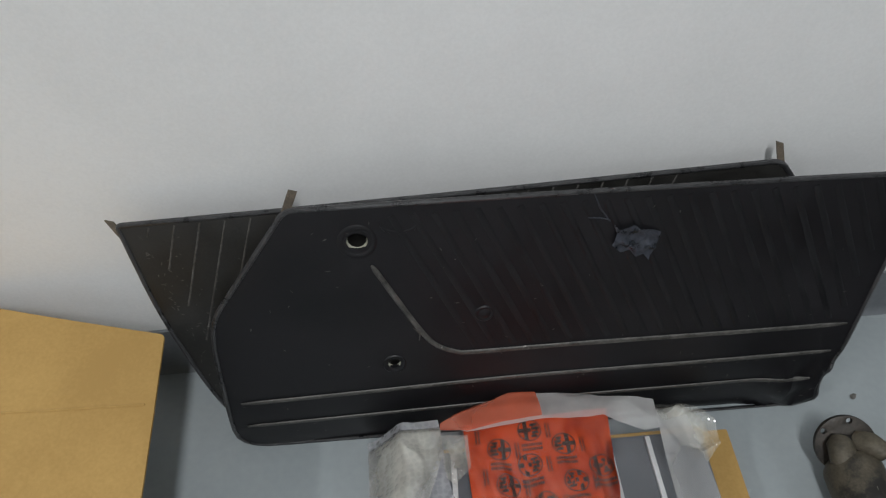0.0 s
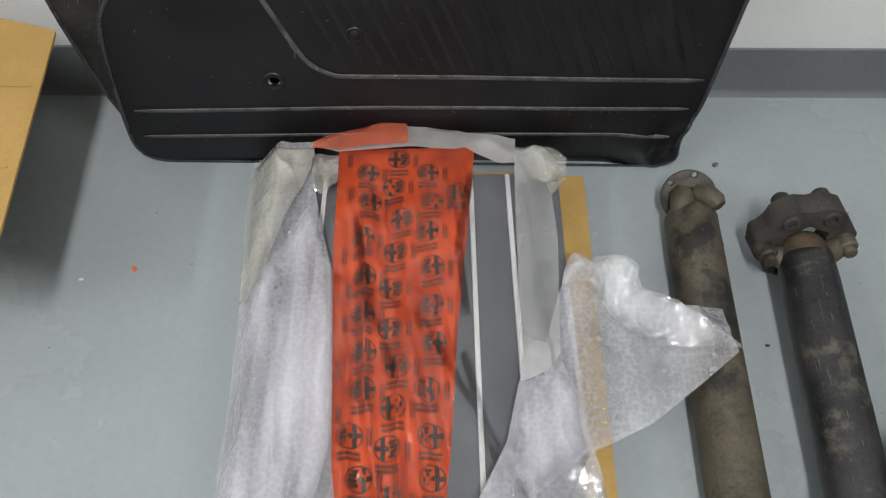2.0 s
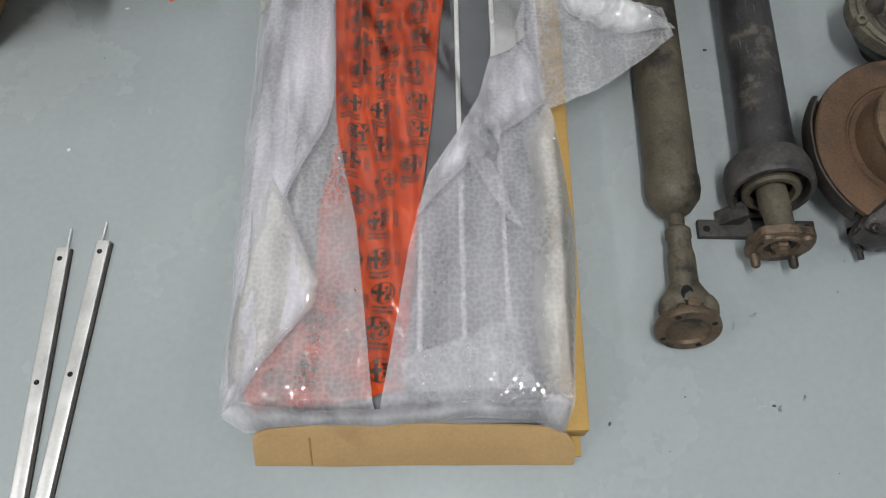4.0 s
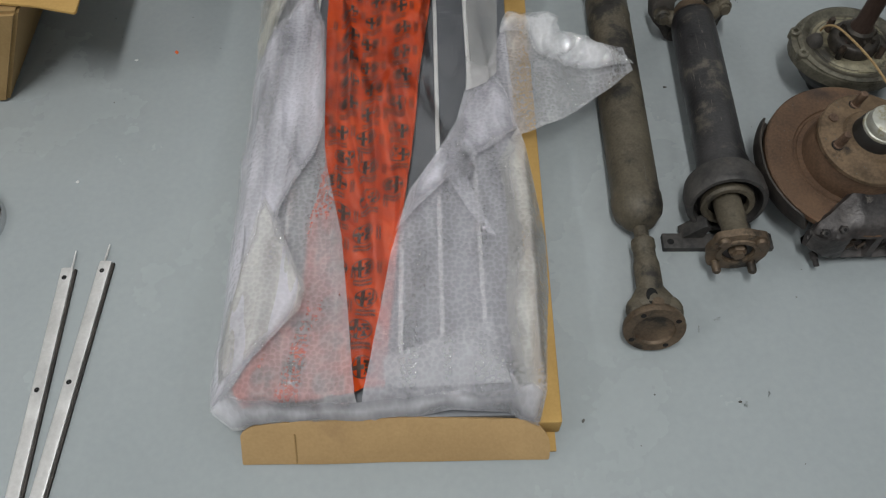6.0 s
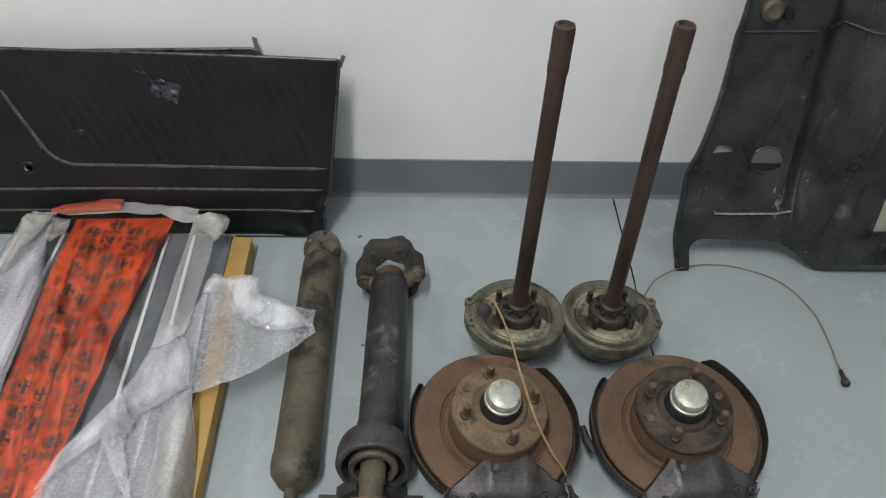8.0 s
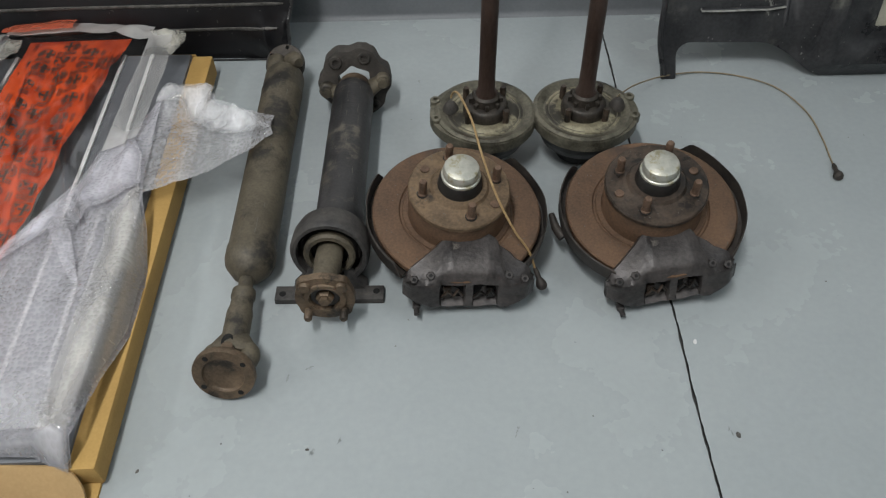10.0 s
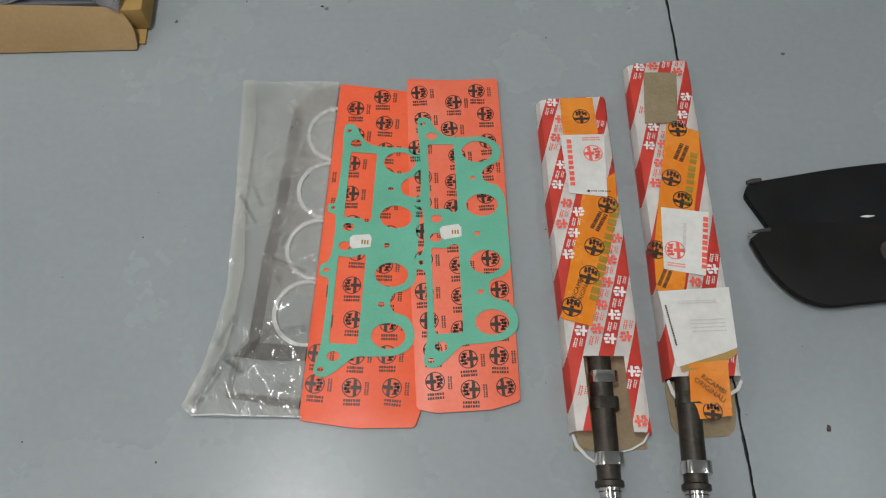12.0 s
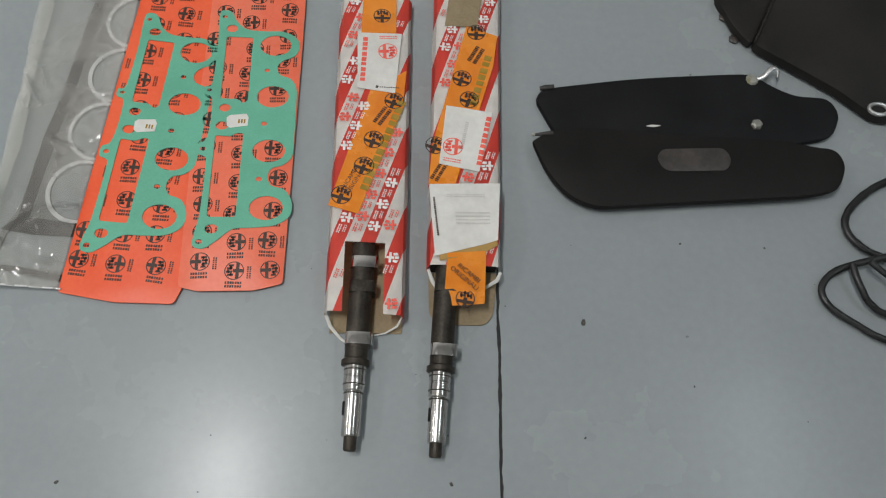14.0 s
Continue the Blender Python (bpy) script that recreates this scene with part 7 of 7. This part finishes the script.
def carton_print(points, h0, h1, parent, skip):
    """Small crosses and bars of the all-over print, red on white and white on red."""
    (ax, ay), (bx, by), (cx, cy), (dx, dy) = points
    red, pale = bmesh.new(), bmesh.new()
    turn = radians(-19)
    rng = random.Random(int(ax * 1000))

    def lift(x, y):
        t = (ay - y) / (ay - dy)
        return h0 + (h1 - h0) * t + 0.0034

    loop = [(ax + 0.008, ay - 0.004), (bx - 0.008, by - 0.004), (cx - 0.008, cy + 0.004), (dx + 0.008, dy + 0.004)]
    pitch = 0.037
    for band in range(-60, 90):
        for k in range(-90, 30):
            # stripe axes: across u, along v; a cross, then two short lines of bars
            u, v = (band + 0.49) * pitch / 2, k * 0.0165 + (0.0083 if band % 2 else 0)
            x, y = u * math.cos(turn) - v * math.sin(turn), u * math.sin(turn) + v * math.cos(turn)
            if any(inside(x, y, q) for q in skip) or not all(inside(x + d, y, loop) for d in (-0.005, 0.005)):
                continue
            bm = pale if band % 2 == 0 else red
            if k % 2 == 0:
                small_mark(bm, x, y, 0.0082, math.pi * (k % 4 // 2) + rng.uniform(-0.12, 0.12) + turn * 0.3, lift)
            else:
                bars(bm, x - 0.0035, y, 0.013, 0.0052, turn + math.pi / 2, lift, 2, 0.42, 4, 0.0022)
                bars(bm, x + 0.0035, y, 0.011, 0.0046, turn + math.pi / 2, lift, 2, 0.5, 4, 0.0022)
    if red.faces:
        part("print", red, RED_INK, parent, "red crosses and bars", 0, "stuff")
    if pale.faces:
        part("print", pale, PALE_INK, parent, "pale crosses and bars", 0, "stuff")


def patch(points, z, thick=0.0006, radius=0.001):
    bm = plate(rounded(points, radius, 2), thick, z=0.0)
    for v in bm.verts:
        v.co.z += z(v.co.x, v.co.y) if callable(z) else z
    return bm


def words(parent, body, x, y, size, turn, z, mat):
    bm = lettering(body, size)
    bmesh.ops.transform(bm, verts=bm.verts, matrix=pose(x, y, z, 0, 0, turn))
    part("lettering", bm, mat, parent, "", 0, "stuff")


def camshaft_box_a():
    pts = ((1.068, -0.612), (1.169, -0.609), (1.158, -1.097), (1.062, -1.09))
    h0, h1 = 0.022, 0.036
    top = lambda x, y: h0 + (h1 - h0) * (-0.61 - y) / 0.485 + 0.0034
    ob = thing("camshaft_box", "slim red and white striped carton, torn open at one end", "box", group="camshaft cartons")
    part("sleeve", carton_sleeve(pts, h0, h1, 0.79), STRIPES, ob, "red and white diagonal stripes", 30)
    part("floor_card", box(0.09, 0.13, 0.0015, pose(1.112, -1.045, 0.001, 0, 0, -1)), KRAFT, ob, "bare brown inside")
    tongue = plate(rounded([(1.071, -1.085), (1.152, -1.09), (1.152, -1.103), (1.14, -1.11), (1.085, -1.11), (1.07, -1.1)], 0.005, 3), 0.0015, z=0.004)
    part("end_tongue", tongue, KRAFT, ob)
    lip = tube([(1.063, -1.092, 0.02), (1.068, -1.104, 0.012), (1.08, -1.117, 0.006), (1.092, -1.126, 0.004)], [0.002, 0.0022, 0.0017, 0.0009], 8, flat=0.35)
    part("torn_edge", lip, PAPER, ob, "torn white paper edge")
    lip = tube([(1.156, -1.094, 0.02), (1.15, -1.104, 0.012), (1.135, -1.111, 0.006), (1.122, -1.113, 0.004)], [0.0012, 0.0013, 0.0011, 0.0007], 8, flat=0.35)
    part("torn_edge", lip, PAPER, ob)
    label = [(1.0925, -0.676), (1.1555, -0.677), (1.146, -0.778), (1.0945, -0.77)]
    tape = [(1.1125, -0.772), (1.162, -0.74), (1.157, -0.80), (1.1, -0.962), (1.0615, -0.95)]
    end = [(1.0995, -0.6125), (1.1475, -0.6125), (1.1475, -0.682), (1.0975, -0.68)]
    part("tape", patch(tape, top), TAPE, ob, "wide orange printed tape")
    part("tape", patch(end, top), TAPE, ob, "orange printed tape over the end")
    part("label", patch(label, lambda x, y: top(x, y) + 0.0008), PAPER, ob, "white label with red print")
    carton_print(pts, h0, h1, ob, [label, tape, end, [(1.083, -0.985), (1.138, -0.985), (1.138, -1.12), (1.08, -1.12)]])
    ink = bmesh.new()
    up = lambda x, y: top(x, y) + 0.0004
    for x, y, a in ((1.118, -0.852, -0.35), (1.106, -0.892, -0.35), (1.078, -0.935, -0.3), (1.145, -0.79, -0.35)):
        emblem(ink, x, y, 0.0135, a + 1.57, up)
    emblem(ink, 1.127, -0.645, 0.0125, 1.57, up)
    bars(ink, 1.129, -0.815, 0.03, 0.016, 1.0, up, 2, 0.35, 4)
    part("print", ink, INK, ob, "black marks on the tape", 0, "stuff")
    stamp = bmesh.new()
    bars(stamp, 1.131, -0.86, 0.15, 0.011, 1.22, up, 1, 0.0, 9, 0.011)
    part("stamp", stamp, TAPE_STAMP, ob, "olive ink stamp", 0, "stuff")
    words(ob, "RICAMBI\nORIGINALI", 1.092, -0.912, 0.0085, 62, top(1.09, -0.912) + 0.0006, INK)
    red = bmesh.new()
    up2 = lambda x, y: top(x, y) + 0.0011
    bars(red, 1.1025, -0.722, 0.078, 0.0068, 1.53, up2, 1, 0.0, 9, 0.0085)
    emblem(red, 1.1355, -0.708, 0.0135, 0.05, up2)
    bars(red, 1.1355, -0.684, 0.026, 0.007, 0.0, up2, 2, 0.5, 4)
    part("label_print", red, RED_INK, ob, "red mark and bars", 0, "stuff")
    dark = bmesh.new()
    bars(dark, 1.138, -0.769, 0.028, 0.002, -0.05, up2, 1, 0.2, 6)
    bars(dark, 1.121, -0.768, 0.006, 0.005, -0.3, up2, 1, 0.2, 1)
    part("label_print", dark, INK, ob, "", 0, "stuff")


camshaft_box_a()


def camshaft_box_b():
    pts = ((1.206, -0.555), (1.303, -0.548), (1.28, -1.033), (1.188, -1.03))
    h0, h1 = 0.022, 0.034
    top = lambda x, y: h0 + (h1 - h0) * (-0.552 - y) / 0.48 + 0.0034
    ob = thing("camshaft_box", "slim red and white striped carton with labels and tape", "box", group="camshaft cartons")
    part("sleeve", carton_sleeve(pts, h0, h1, 0), STRIPES, ob, "red and white diagonal stripes", 30)
    # a black block paints the shade inside the open end
    part("mouth", box(0.084, 0.004, 0.028, pose(1.234, -1.027, 0.002, 0, 0, 0)), HOLE_SHADE, ob, "open end, its shade a black block")
    part("end_tongue", plate(rounded([(1.19, -1.03), (1.279, -1.03), (1.272, -1.085), (1.262, -1.1), (1.2, -1.1), (1.19, -1.085)], 0.008, 3), 0.0015, z=0.003), KRAFT, ob, "bare brown end tongue")
    for side, line in ((1, [(1.189, -1.032, 0.022), (1.194, -1.045, 0.016), (1.204, -1.06, 0.01), (1.212, -1.068, 0.006)]), (-1, [(1.281, -1.036, 0.022), (1.276, -1.046, 0.018), (1.264, -1.052, 0.012), (1.255, -1.056, 0.008)])):
        part("torn_edge", tube(line, [0.0018, 0.0026, 0.002, 0.001], 8, flat=0.35), PAPER, ob, "folded white paper edge")
    tape = [(1.2485, -0.66), (1.292, -0.678), (1.284, -0.73), (1.222, -0.93), (1.19, -0.918), (1.196, -0.86)]
    window = [(1.2295, -0.571), (1.2785, -0.573), (1.264, -0.663), (1.217, -0.661)]
    label = [(1.216, -0.797), (1.2795, -0.808), (1.2575, -0.9), (1.2045, -0.888)]
    slip = [(1.191, -0.919), (1.284, -0.917), (1.2775, -0.998), (1.26, -1.004), (1.197, -1.02)]
    flap = [(1.213, -1.016), (1.262, -1.013), (1.258, -1.08), (1.207, -1.083)]
    part("tape", patch(tape, top), TAPE, ob, "wide orange printed tape")
    part("window", patch(window, top), KRAFT, ob, "torn patch down to brown board")
    part("label", patch(label, lambda x, y: top(x, y) + 0.0008), PAPER, ob, "white label with red print")
    brown = patch([(1.201, -1.005), (1.275, -0.985), (1.277, -1.005), (1.262, -1.014), (1.203, -1.026)], lambda x, y: top(x, y) + 0.0004)
    part("tape", brown, CARTON, ob, "strip of old brown tape")
    part("label", patch(slip, lambda x, y: top(x, y) + 0.001 + 0.002 * abs(noise.noise((x * 40, y * 40, 0)))), PAPER, ob, "creased white paper slip")
    hang = patch(flap, 0.0)
    for v in hang.verts:
        v.co.z += 0.0382 - 0.009 * ramp01(-v.co.y, 1.03, 1.082)
    part("tape", hang, TAPE, ob, "orange tape hanging over the open end")
    carton_print(pts, h0, h1, ob, [tape, window, label, slip, flap])
    ink = bmesh.new()
    up = lambda x, y: top(x, y) + 0.0004
    for x, y, a in ((1.262, -0.672, 1.5), (1.239, -0.752, 1.2), (1.248, -0.787, 1.2), (1.2, -0.86, 1.2)):
        emblem(ink, x, y, 0.0135, a, up)
    bars(ink, 1.26, -0.712, 0.03, 0.017, 1.05, up, 2, 0.35, 4)
    bars(ink, 1.204, -0.9, 0.03, 0.014, 1.05, up, 2, 0.35, 4)
    part("print", ink, INK, ob, "black marks on the tape", 0, "stuff")
    stamp = bmesh.new()
    bars(stamp, 1.265, -0.755, 0.09, 0.01, 1.27, up, 1, 0.0, 6, 0.011)
    part("stamp", stamp, TAPE_STAMP, ob, "olive ink stamp", 0, "stuff")
    words(ob, "RICAMBI\nORIGINALI", 1.236, -1.046, 0.009, -42, 0.0375, INK)
    mark = bmesh.new()
    emblem(mark, 1.234, -1.074, 0.012, 1.4, flat(0.0315))
    part("print", mark, INK, ob, "", 0, "stuff")
    red = bmesh.new()
    up2 = lambda x, y: top(x, y) + 0.0011
    bars(red, 1.2655, -0.853, 0.08, 0.0068, 1.35, up2, 1, 0.0, 9, 0.0085)
    emblem(red, 1.2235, -0.862, 0.0135, math.pi - 0.1, up2)
    bars(red, 1.2215, -0.883, 0.024, 0.007, -0.2, up2, 2, 0.5, 4)
    part("label_print", red, RED_INK, ob, "red mark and bars", 0, "stuff")
    grey = bmesh.new()
    up3 = lambda x, y: top(x, y) + 0.0032
    bars(grey, 1.2395, -0.845, 0.045, 0.005, 1.35, up2, 1, 0.1, 7)
    bars(grey, 1.238, -0.936, 0.05, 0.006, 0.0, up3, 2, 0.7, 5)
    bars(grey, 1.246, -0.968, 0.045, 0.02, 0.0, up3, 4, 0.7, 5)
    part("label_print", grey, GREY_INK, ob, "faint grey lines", 0, "stuff")
    name_bar = bmesh.new()
    bars(name_bar, 1.199, -0.966, 0.055, 0.0022, 1.66, up3, 1, 0.0, 7)
    part("label_print", name_bar, INK, ob, "", 0, "stuff")


camshaft_box_b()


# ---- sun visors, leatherette piece, hose ----
def visor(loop, z, skin, label):
    ob = thing("sun_visor", label, "sun visor", group="pair of sun visors")
    bm = plate(loop, 0.011, z=z, bevel=0.005)
    for v in bm.verts:
        v.co.z = max(0.0004, v.co.z + 0.0012 * noise.noise((v.co.x * 12, v.co.y * 12, 6)))
    part("pad", bm, skin, ob)
    seam = [Vector((*p, z - 0.004)) for p in loop] + [Vector((*loop[0], z - 0.004))]
    part("seam", tube(seam, 0.0016, 6), skin, ob, "welded edge seam")
    return ob


upper = visor(rounded([(1.354, -0.757), (1.368, -0.752), (1.504, -0.733), (1.631, -0.724), (1.667, -0.7235), (1.7, -0.747), (1.727, -0.76), (1.776, -0.762), (1.787, -0.789), (1.768, -0.826), (1.7, -0.84), (1.5, -0.86), (1.385, -0.86), (1.346, -0.772)],
                      [0.006, 0.01, 0.05, 0.05, 0.015, 0.02, 0.02, 0.022, 0.03, 0.03, 0.02, 0.02, 0.02, 0.006], 4), 0.0115, VISOR, "black vinyl sun visor with metal clips")
part("pivot", tube([(1.352, -0.7535, 0.011), (1.36, -0.7525, 0.012), (1.372, -0.751, 0.012)], [0.003, 0.0042, 0.0036], 12), IRON, upper, "small dark metal pivot")
part("clip_block", lathe([(0, 0), (0.0095, 0), (0.01, 0.01), (0.007, 0.0135), (0, 0.014)], 10, Matrix.Translation((1.666, -0.7325, 0.001))), CAP, upper, "dull metal clip")
part("clip_hook", tube(spline([(1.672, -0.73, 0.01), (1.682, -0.729, 0.015), (1.69, -0.722, 0.02), (1.697, -0.7185, 0.022), (1.703, -0.723, 0.02), (1.703, -0.731, 0.016)], 5), 0.0036, 10, flat=0.5), BRIGHT, upper, "bent metal hook")
lower = visor(rounded([(1.335, -0.845), (1.345, -0.838), (1.358, -0.83), (1.4, -0.822), (1.55, -0.834), (1.69, -0.84), (1.732, -0.85), (1.762, -0.853), (1.77, -0.878), (1.753, -0.915), (1.7, -0.9255), (1.527, -0.936), (1.412, -0.944), (1.378, -0.928), (1.352, -0.893)],
                      [0.003, 0.004, 0.004, 0.02, 0.05, 0.02, 0.02, 0.02, 0.025, 0.03, 0.05, 0.05, 0.03, 0.03, 0.02], 4), 0.0225, VISOR_BROWN, "aged black sun visor with a clouded vanity mirror")
part("pivot", tube([(1.337, -0.834, 0.02), (1.347, -0.8335, 0.021), (1.363, -0.832, 0.021)], [0.0016, 0.0026, 0.0038], 12), IRON, lower, "small dark metal pivot")
part("ball_end", lathe([(0, -0.004), (0.003, -0.003), (0.0042, 0), (0.003, 0.003), (0, 0.004)], 12, Matrix.Translation((1.336, -0.834, 0.02)) @ Matrix.Scale(0.7, 4)), CAP, lower)
part("vanity_mirror", plate(rounded([(1.503, -0.87), (1.512, -0.856), (1.6, -0.853), (1.609, -0.87), (1.6, -0.888), (1.512, -0.89)], 0.014, 4), 0.0015, z=0.0238, bevel=0.0006), MIRROR_OLD, lower, "clouded oblong mirror")
part("worn_spot", plate(rounded([(1.498, -0.813), (1.507, -0.8105), (1.521, -0.812), (1.51, -0.8148)], 0.002, 2), 0.0008, z=0.0122), PAPER, upper, "white worn spot")
part("nut", lathe([(0, 0), (0.0082, 0), (0.0082, 0.004), (0.006, 0.006), (0, 0.0062)], 6, Matrix.Translation((1.659, -0.809, 0.0115))), CAP, upper, "dull hexagon nut")


def seat_cover():
    """A stiff dark leatherette piece lying slightly raised."""
    ob = thing("leatherette_cover", "dark brown-black leatherette cover with a metal eyelet", "cover")
    loop = [(1.634, -0.59), (1.653, -0.644), (1.674, -0.677), (1.727, -0.713), (1.787, -0.755), (1.834, -0.8), (1.87, -0.801), (2.1, -0.72), (2.3, -0.5), (2.2, -0.3), (1.9, -0.32), (1.66, -0.45)]
    main = plate(rounded([loop[2], loop[3], loop[4], loop[5], loop[6], loop[7], loop[8], loop[9], (1.86, -0.34)], 0.012, 3), 0.016, z=0.022, bevel=0.005)
    part("panel", main, LEATHER, ob)
    flap = plate(rounded([loop[0], loop[1], (1.673, -0.674), (1.86, -0.34), loop[10], loop[11]], 0.008, 3), 0.012, z=0.016, bevel=0.004)
    part("side_flap", flap, LEATHER, ob)
    part("seam", tube([(1.676, -0.675, 0.0225), (1.746, -0.545, 0.023), (1.855, -0.345, 0.023)], 0.0026, 8), LEATHER, ob, "stitched seam")
    eye = [Vector((1.838 + 0.0135 * math.cos(t) * 1.0 + 0.004 * math.sin(t), -0.787 - 0.003 * math.cos(t) + 0.0085 * math.sin(t), 0.0235)) for t in (2 * math.pi * k / 24 for k in range(25))]
    part("eyelet", tube(eye, 0.0028, 8), BRIGHT, ob, "oval metal eyelet")
    for x, y in ((1.646, -0.615), (1.655, -0.655)):
        part("fringe", lathe([(0.0, 0.001), (0.007, 0.001), (0.0075, 0.004), (0.004, 0.006), (0, 0.006)], 12, pose(x, y, 0, 0, 0, 20), wobble=0.3), MIRROR_OLD, ob, "frayed grey tab")


seat_cover()


def rubber_seal():
    ob = thing("rubber_seal", "coiled black rubber seal strip lying on the floor", "rubber seal", Matrix.Translation((-0.024, -0.008, 0)))
    a = spline([(2.05, -0.86, 0.009), (1.93, -0.868, 0.009), (1.853, -0.889, 0.009), (1.807, -0.917, 0.009), (1.783, -0.947, 0.009), (1.789, -0.977, 0.009), (1.826, -1.003, 0.01), (1.9, -1.02, 0.012), (2.0, -1.03, 0.01)], 7)
    part("strand", tube(a, [0.0052 + 0.0012 * noise.noise((k * 0.6, 0, 0)) for k in range(len(a))], 10, flat=0.8), HOSE, ob)
    b = spline([(1.99, -1.0, 0.02), (1.86, -1.0, 0.022), (1.8, -1.009, 0.02), (1.755, -1.02, 0.01), (1.731, -1.042, 0.008), (1.735, -1.068, 0.008), (1.767, -1.094, 0.008), (1.81, -1.118, 0.009), (1.95, -1.16, 0.009)], 7)
    part("strand", tube(b, [0.0047 + 0.001 * noise.noise((k * 0.6, 3, 0)) for k in range(len(b))], 10, flat=0.8), HOSE, ob)
    c = spline([(1.772, -1.015, 0.02), (1.773, -1.033, 0.02), (1.778, -1.05, 0.018), (1.788, -1.068, 0.014), (1.82, -1.085, 0.01), (1.95, -1.12, 0.009)], 7)
    part("strand", tube(c, 0.0047, 10, flat=0.9), HOSE, ob)
    d = spline([(1.79, -1.015, 0.03), (1.81, -1.035, 0.03), (1.84, -1.05, 0.024), (1.95, -1.09, 0.01)], 7)
    part("strand", tube(d, 0.0044, 10, flat=0.9), HOSE, ob)


rubber_seal()


# ---- litter on the floor ----
def crumb(name, x, y, size, mat, label, stretch=1.0, turn=0.0):
    bm = bmesh.new()
    bmesh.ops.create_icosphere(bm, subdivisions=2, radius=1.0)
    for v in bm.verts:
        k = 1 + 0.5 * noise.noise(v.co * 1.7 + Vector((x * 50, y * 50, 0)))
        v.co = Vector((v.co.x * size * stretch * k, v.co.y * size * k, max(0.0, (v.co.z + 0.7) * size * 0.4 * k)))
    single(name, bm, mat, label, "debris", pose(x, y, 0, 0, 0, turn), "floor litter")


crumb("plastic_scrap", -0.177, 0.31, 0.0045, SCRAP, "tiny orange scrap of plastic on the floor", 0.7, 20)
crumb("paint_flake", 1.324, -0.255, 0.003, CRUMB_WHITE, "tiny white flake on the floor", 1.4, 70)
crumb("paint_flake", 1.52, -1.115, 0.0016, SCUFF, "tiny pale flake on the floor", 1.3, 10)
crumb("paint_flake", -0.298, 0.007, 0.003, CRUMB_WHITE, "tiny white flake on the floor")
crumb("paint_flake", -0.252, 0.293, 0.0022, CRUMB_WHITE, "tiny white flake on the floor", 1.8)
for lx, ly, ls, lt in ((0.721, 0.499, 0.0055, 40), (0.74, 0.188, 0.0032, 0), (1.387, -1.096, 0.0038, 70), (1.345, -0.41, 0.0042, 100), (0.765, -1.282, 0.0024, 20), (1.214, -1.291, 0.0024, 130), (0.525, -0.432, 0.0028, 60), (0.75, -0.409, 0.0026, 10), (1.462, -0.525, 0.003, 15), (1.528, -0.987, 0.0016, 0), (1.377, -1.24, 0.0016, 30), (1.52, -1.179, 0.0014, 80), (0.062, -0.24, 0.004, 85)):
    crumb("dirt_crumb", lx, ly, ls * 0.75, CRUMB, "small dark crumb of dirt on the floor", 1.5, lt)


SCUFFS = [(0.713, -0.293, 0.014, 80), (0.743, -0.279, 0.01, 10), (0.758, -0.412, 0.008, 70), (0.793, -0.399, 0.007, 60), (1.039, -0.393, 0.016, 62), (1.336, -0.403, 0.01, 90)]


def scuff(x, y, length, turn):
    bm = bmesh.new()
    rng = random.Random(int(x * 1000 - y * 777))
    for k in range(7):
        u, v, q = rng.uniform(-length / 2, length / 2), rng.uniform(-0.0022, 0.0022), rng.uniform(0.0012, 0.004)
        vs = [bm.verts.new((u + a * q, v + b * 0.0008, 0.0003)) for a, b in ((-1, 0), (0, -1), (1, 0.2), (0.2, 1))]
        bm.faces.new(vs)
    single("floor_scuff", bm, SCUFF, "faint dark scuff mark on the painted floor", "mark", pose(x, y, 0, 0, 0, turn), "floor scuffs", smooth=0)


for lx, ly, ls, lt in SCUFFS:
    scuff(lx, ly, ls, lt)


def fine_dirt():
    bm = bmesh.new()
    rng = random.Random(11)
    for k in range(130):
        x, y, s = rng.uniform(-0.5, 2.0), rng.uniform(-1.7, 0.63), rng.uniform(0.0006, 0.0016)
        a = rng.uniform(0, 6.3)
        q = [bm.verts.new((x + s * rng.uniform(0.7, 1.6) * math.cos(a + t), y + s * rng.uniform(0.7, 1.3) * math.sin(a + t), 0.0002)) for t in (0, 1.5, 3.1, 4.7)]
        peak = bm.verts.new((x, y, s * 0.9))
        for i in range(4):
            bm.faces.new((q[i], q[(i + 1) % 4], peak))
    single("fine_dirt", bm, CRUMB, "scattered fine dark dirt on the floor", "debris", kind="stuff")


fine_dirt()
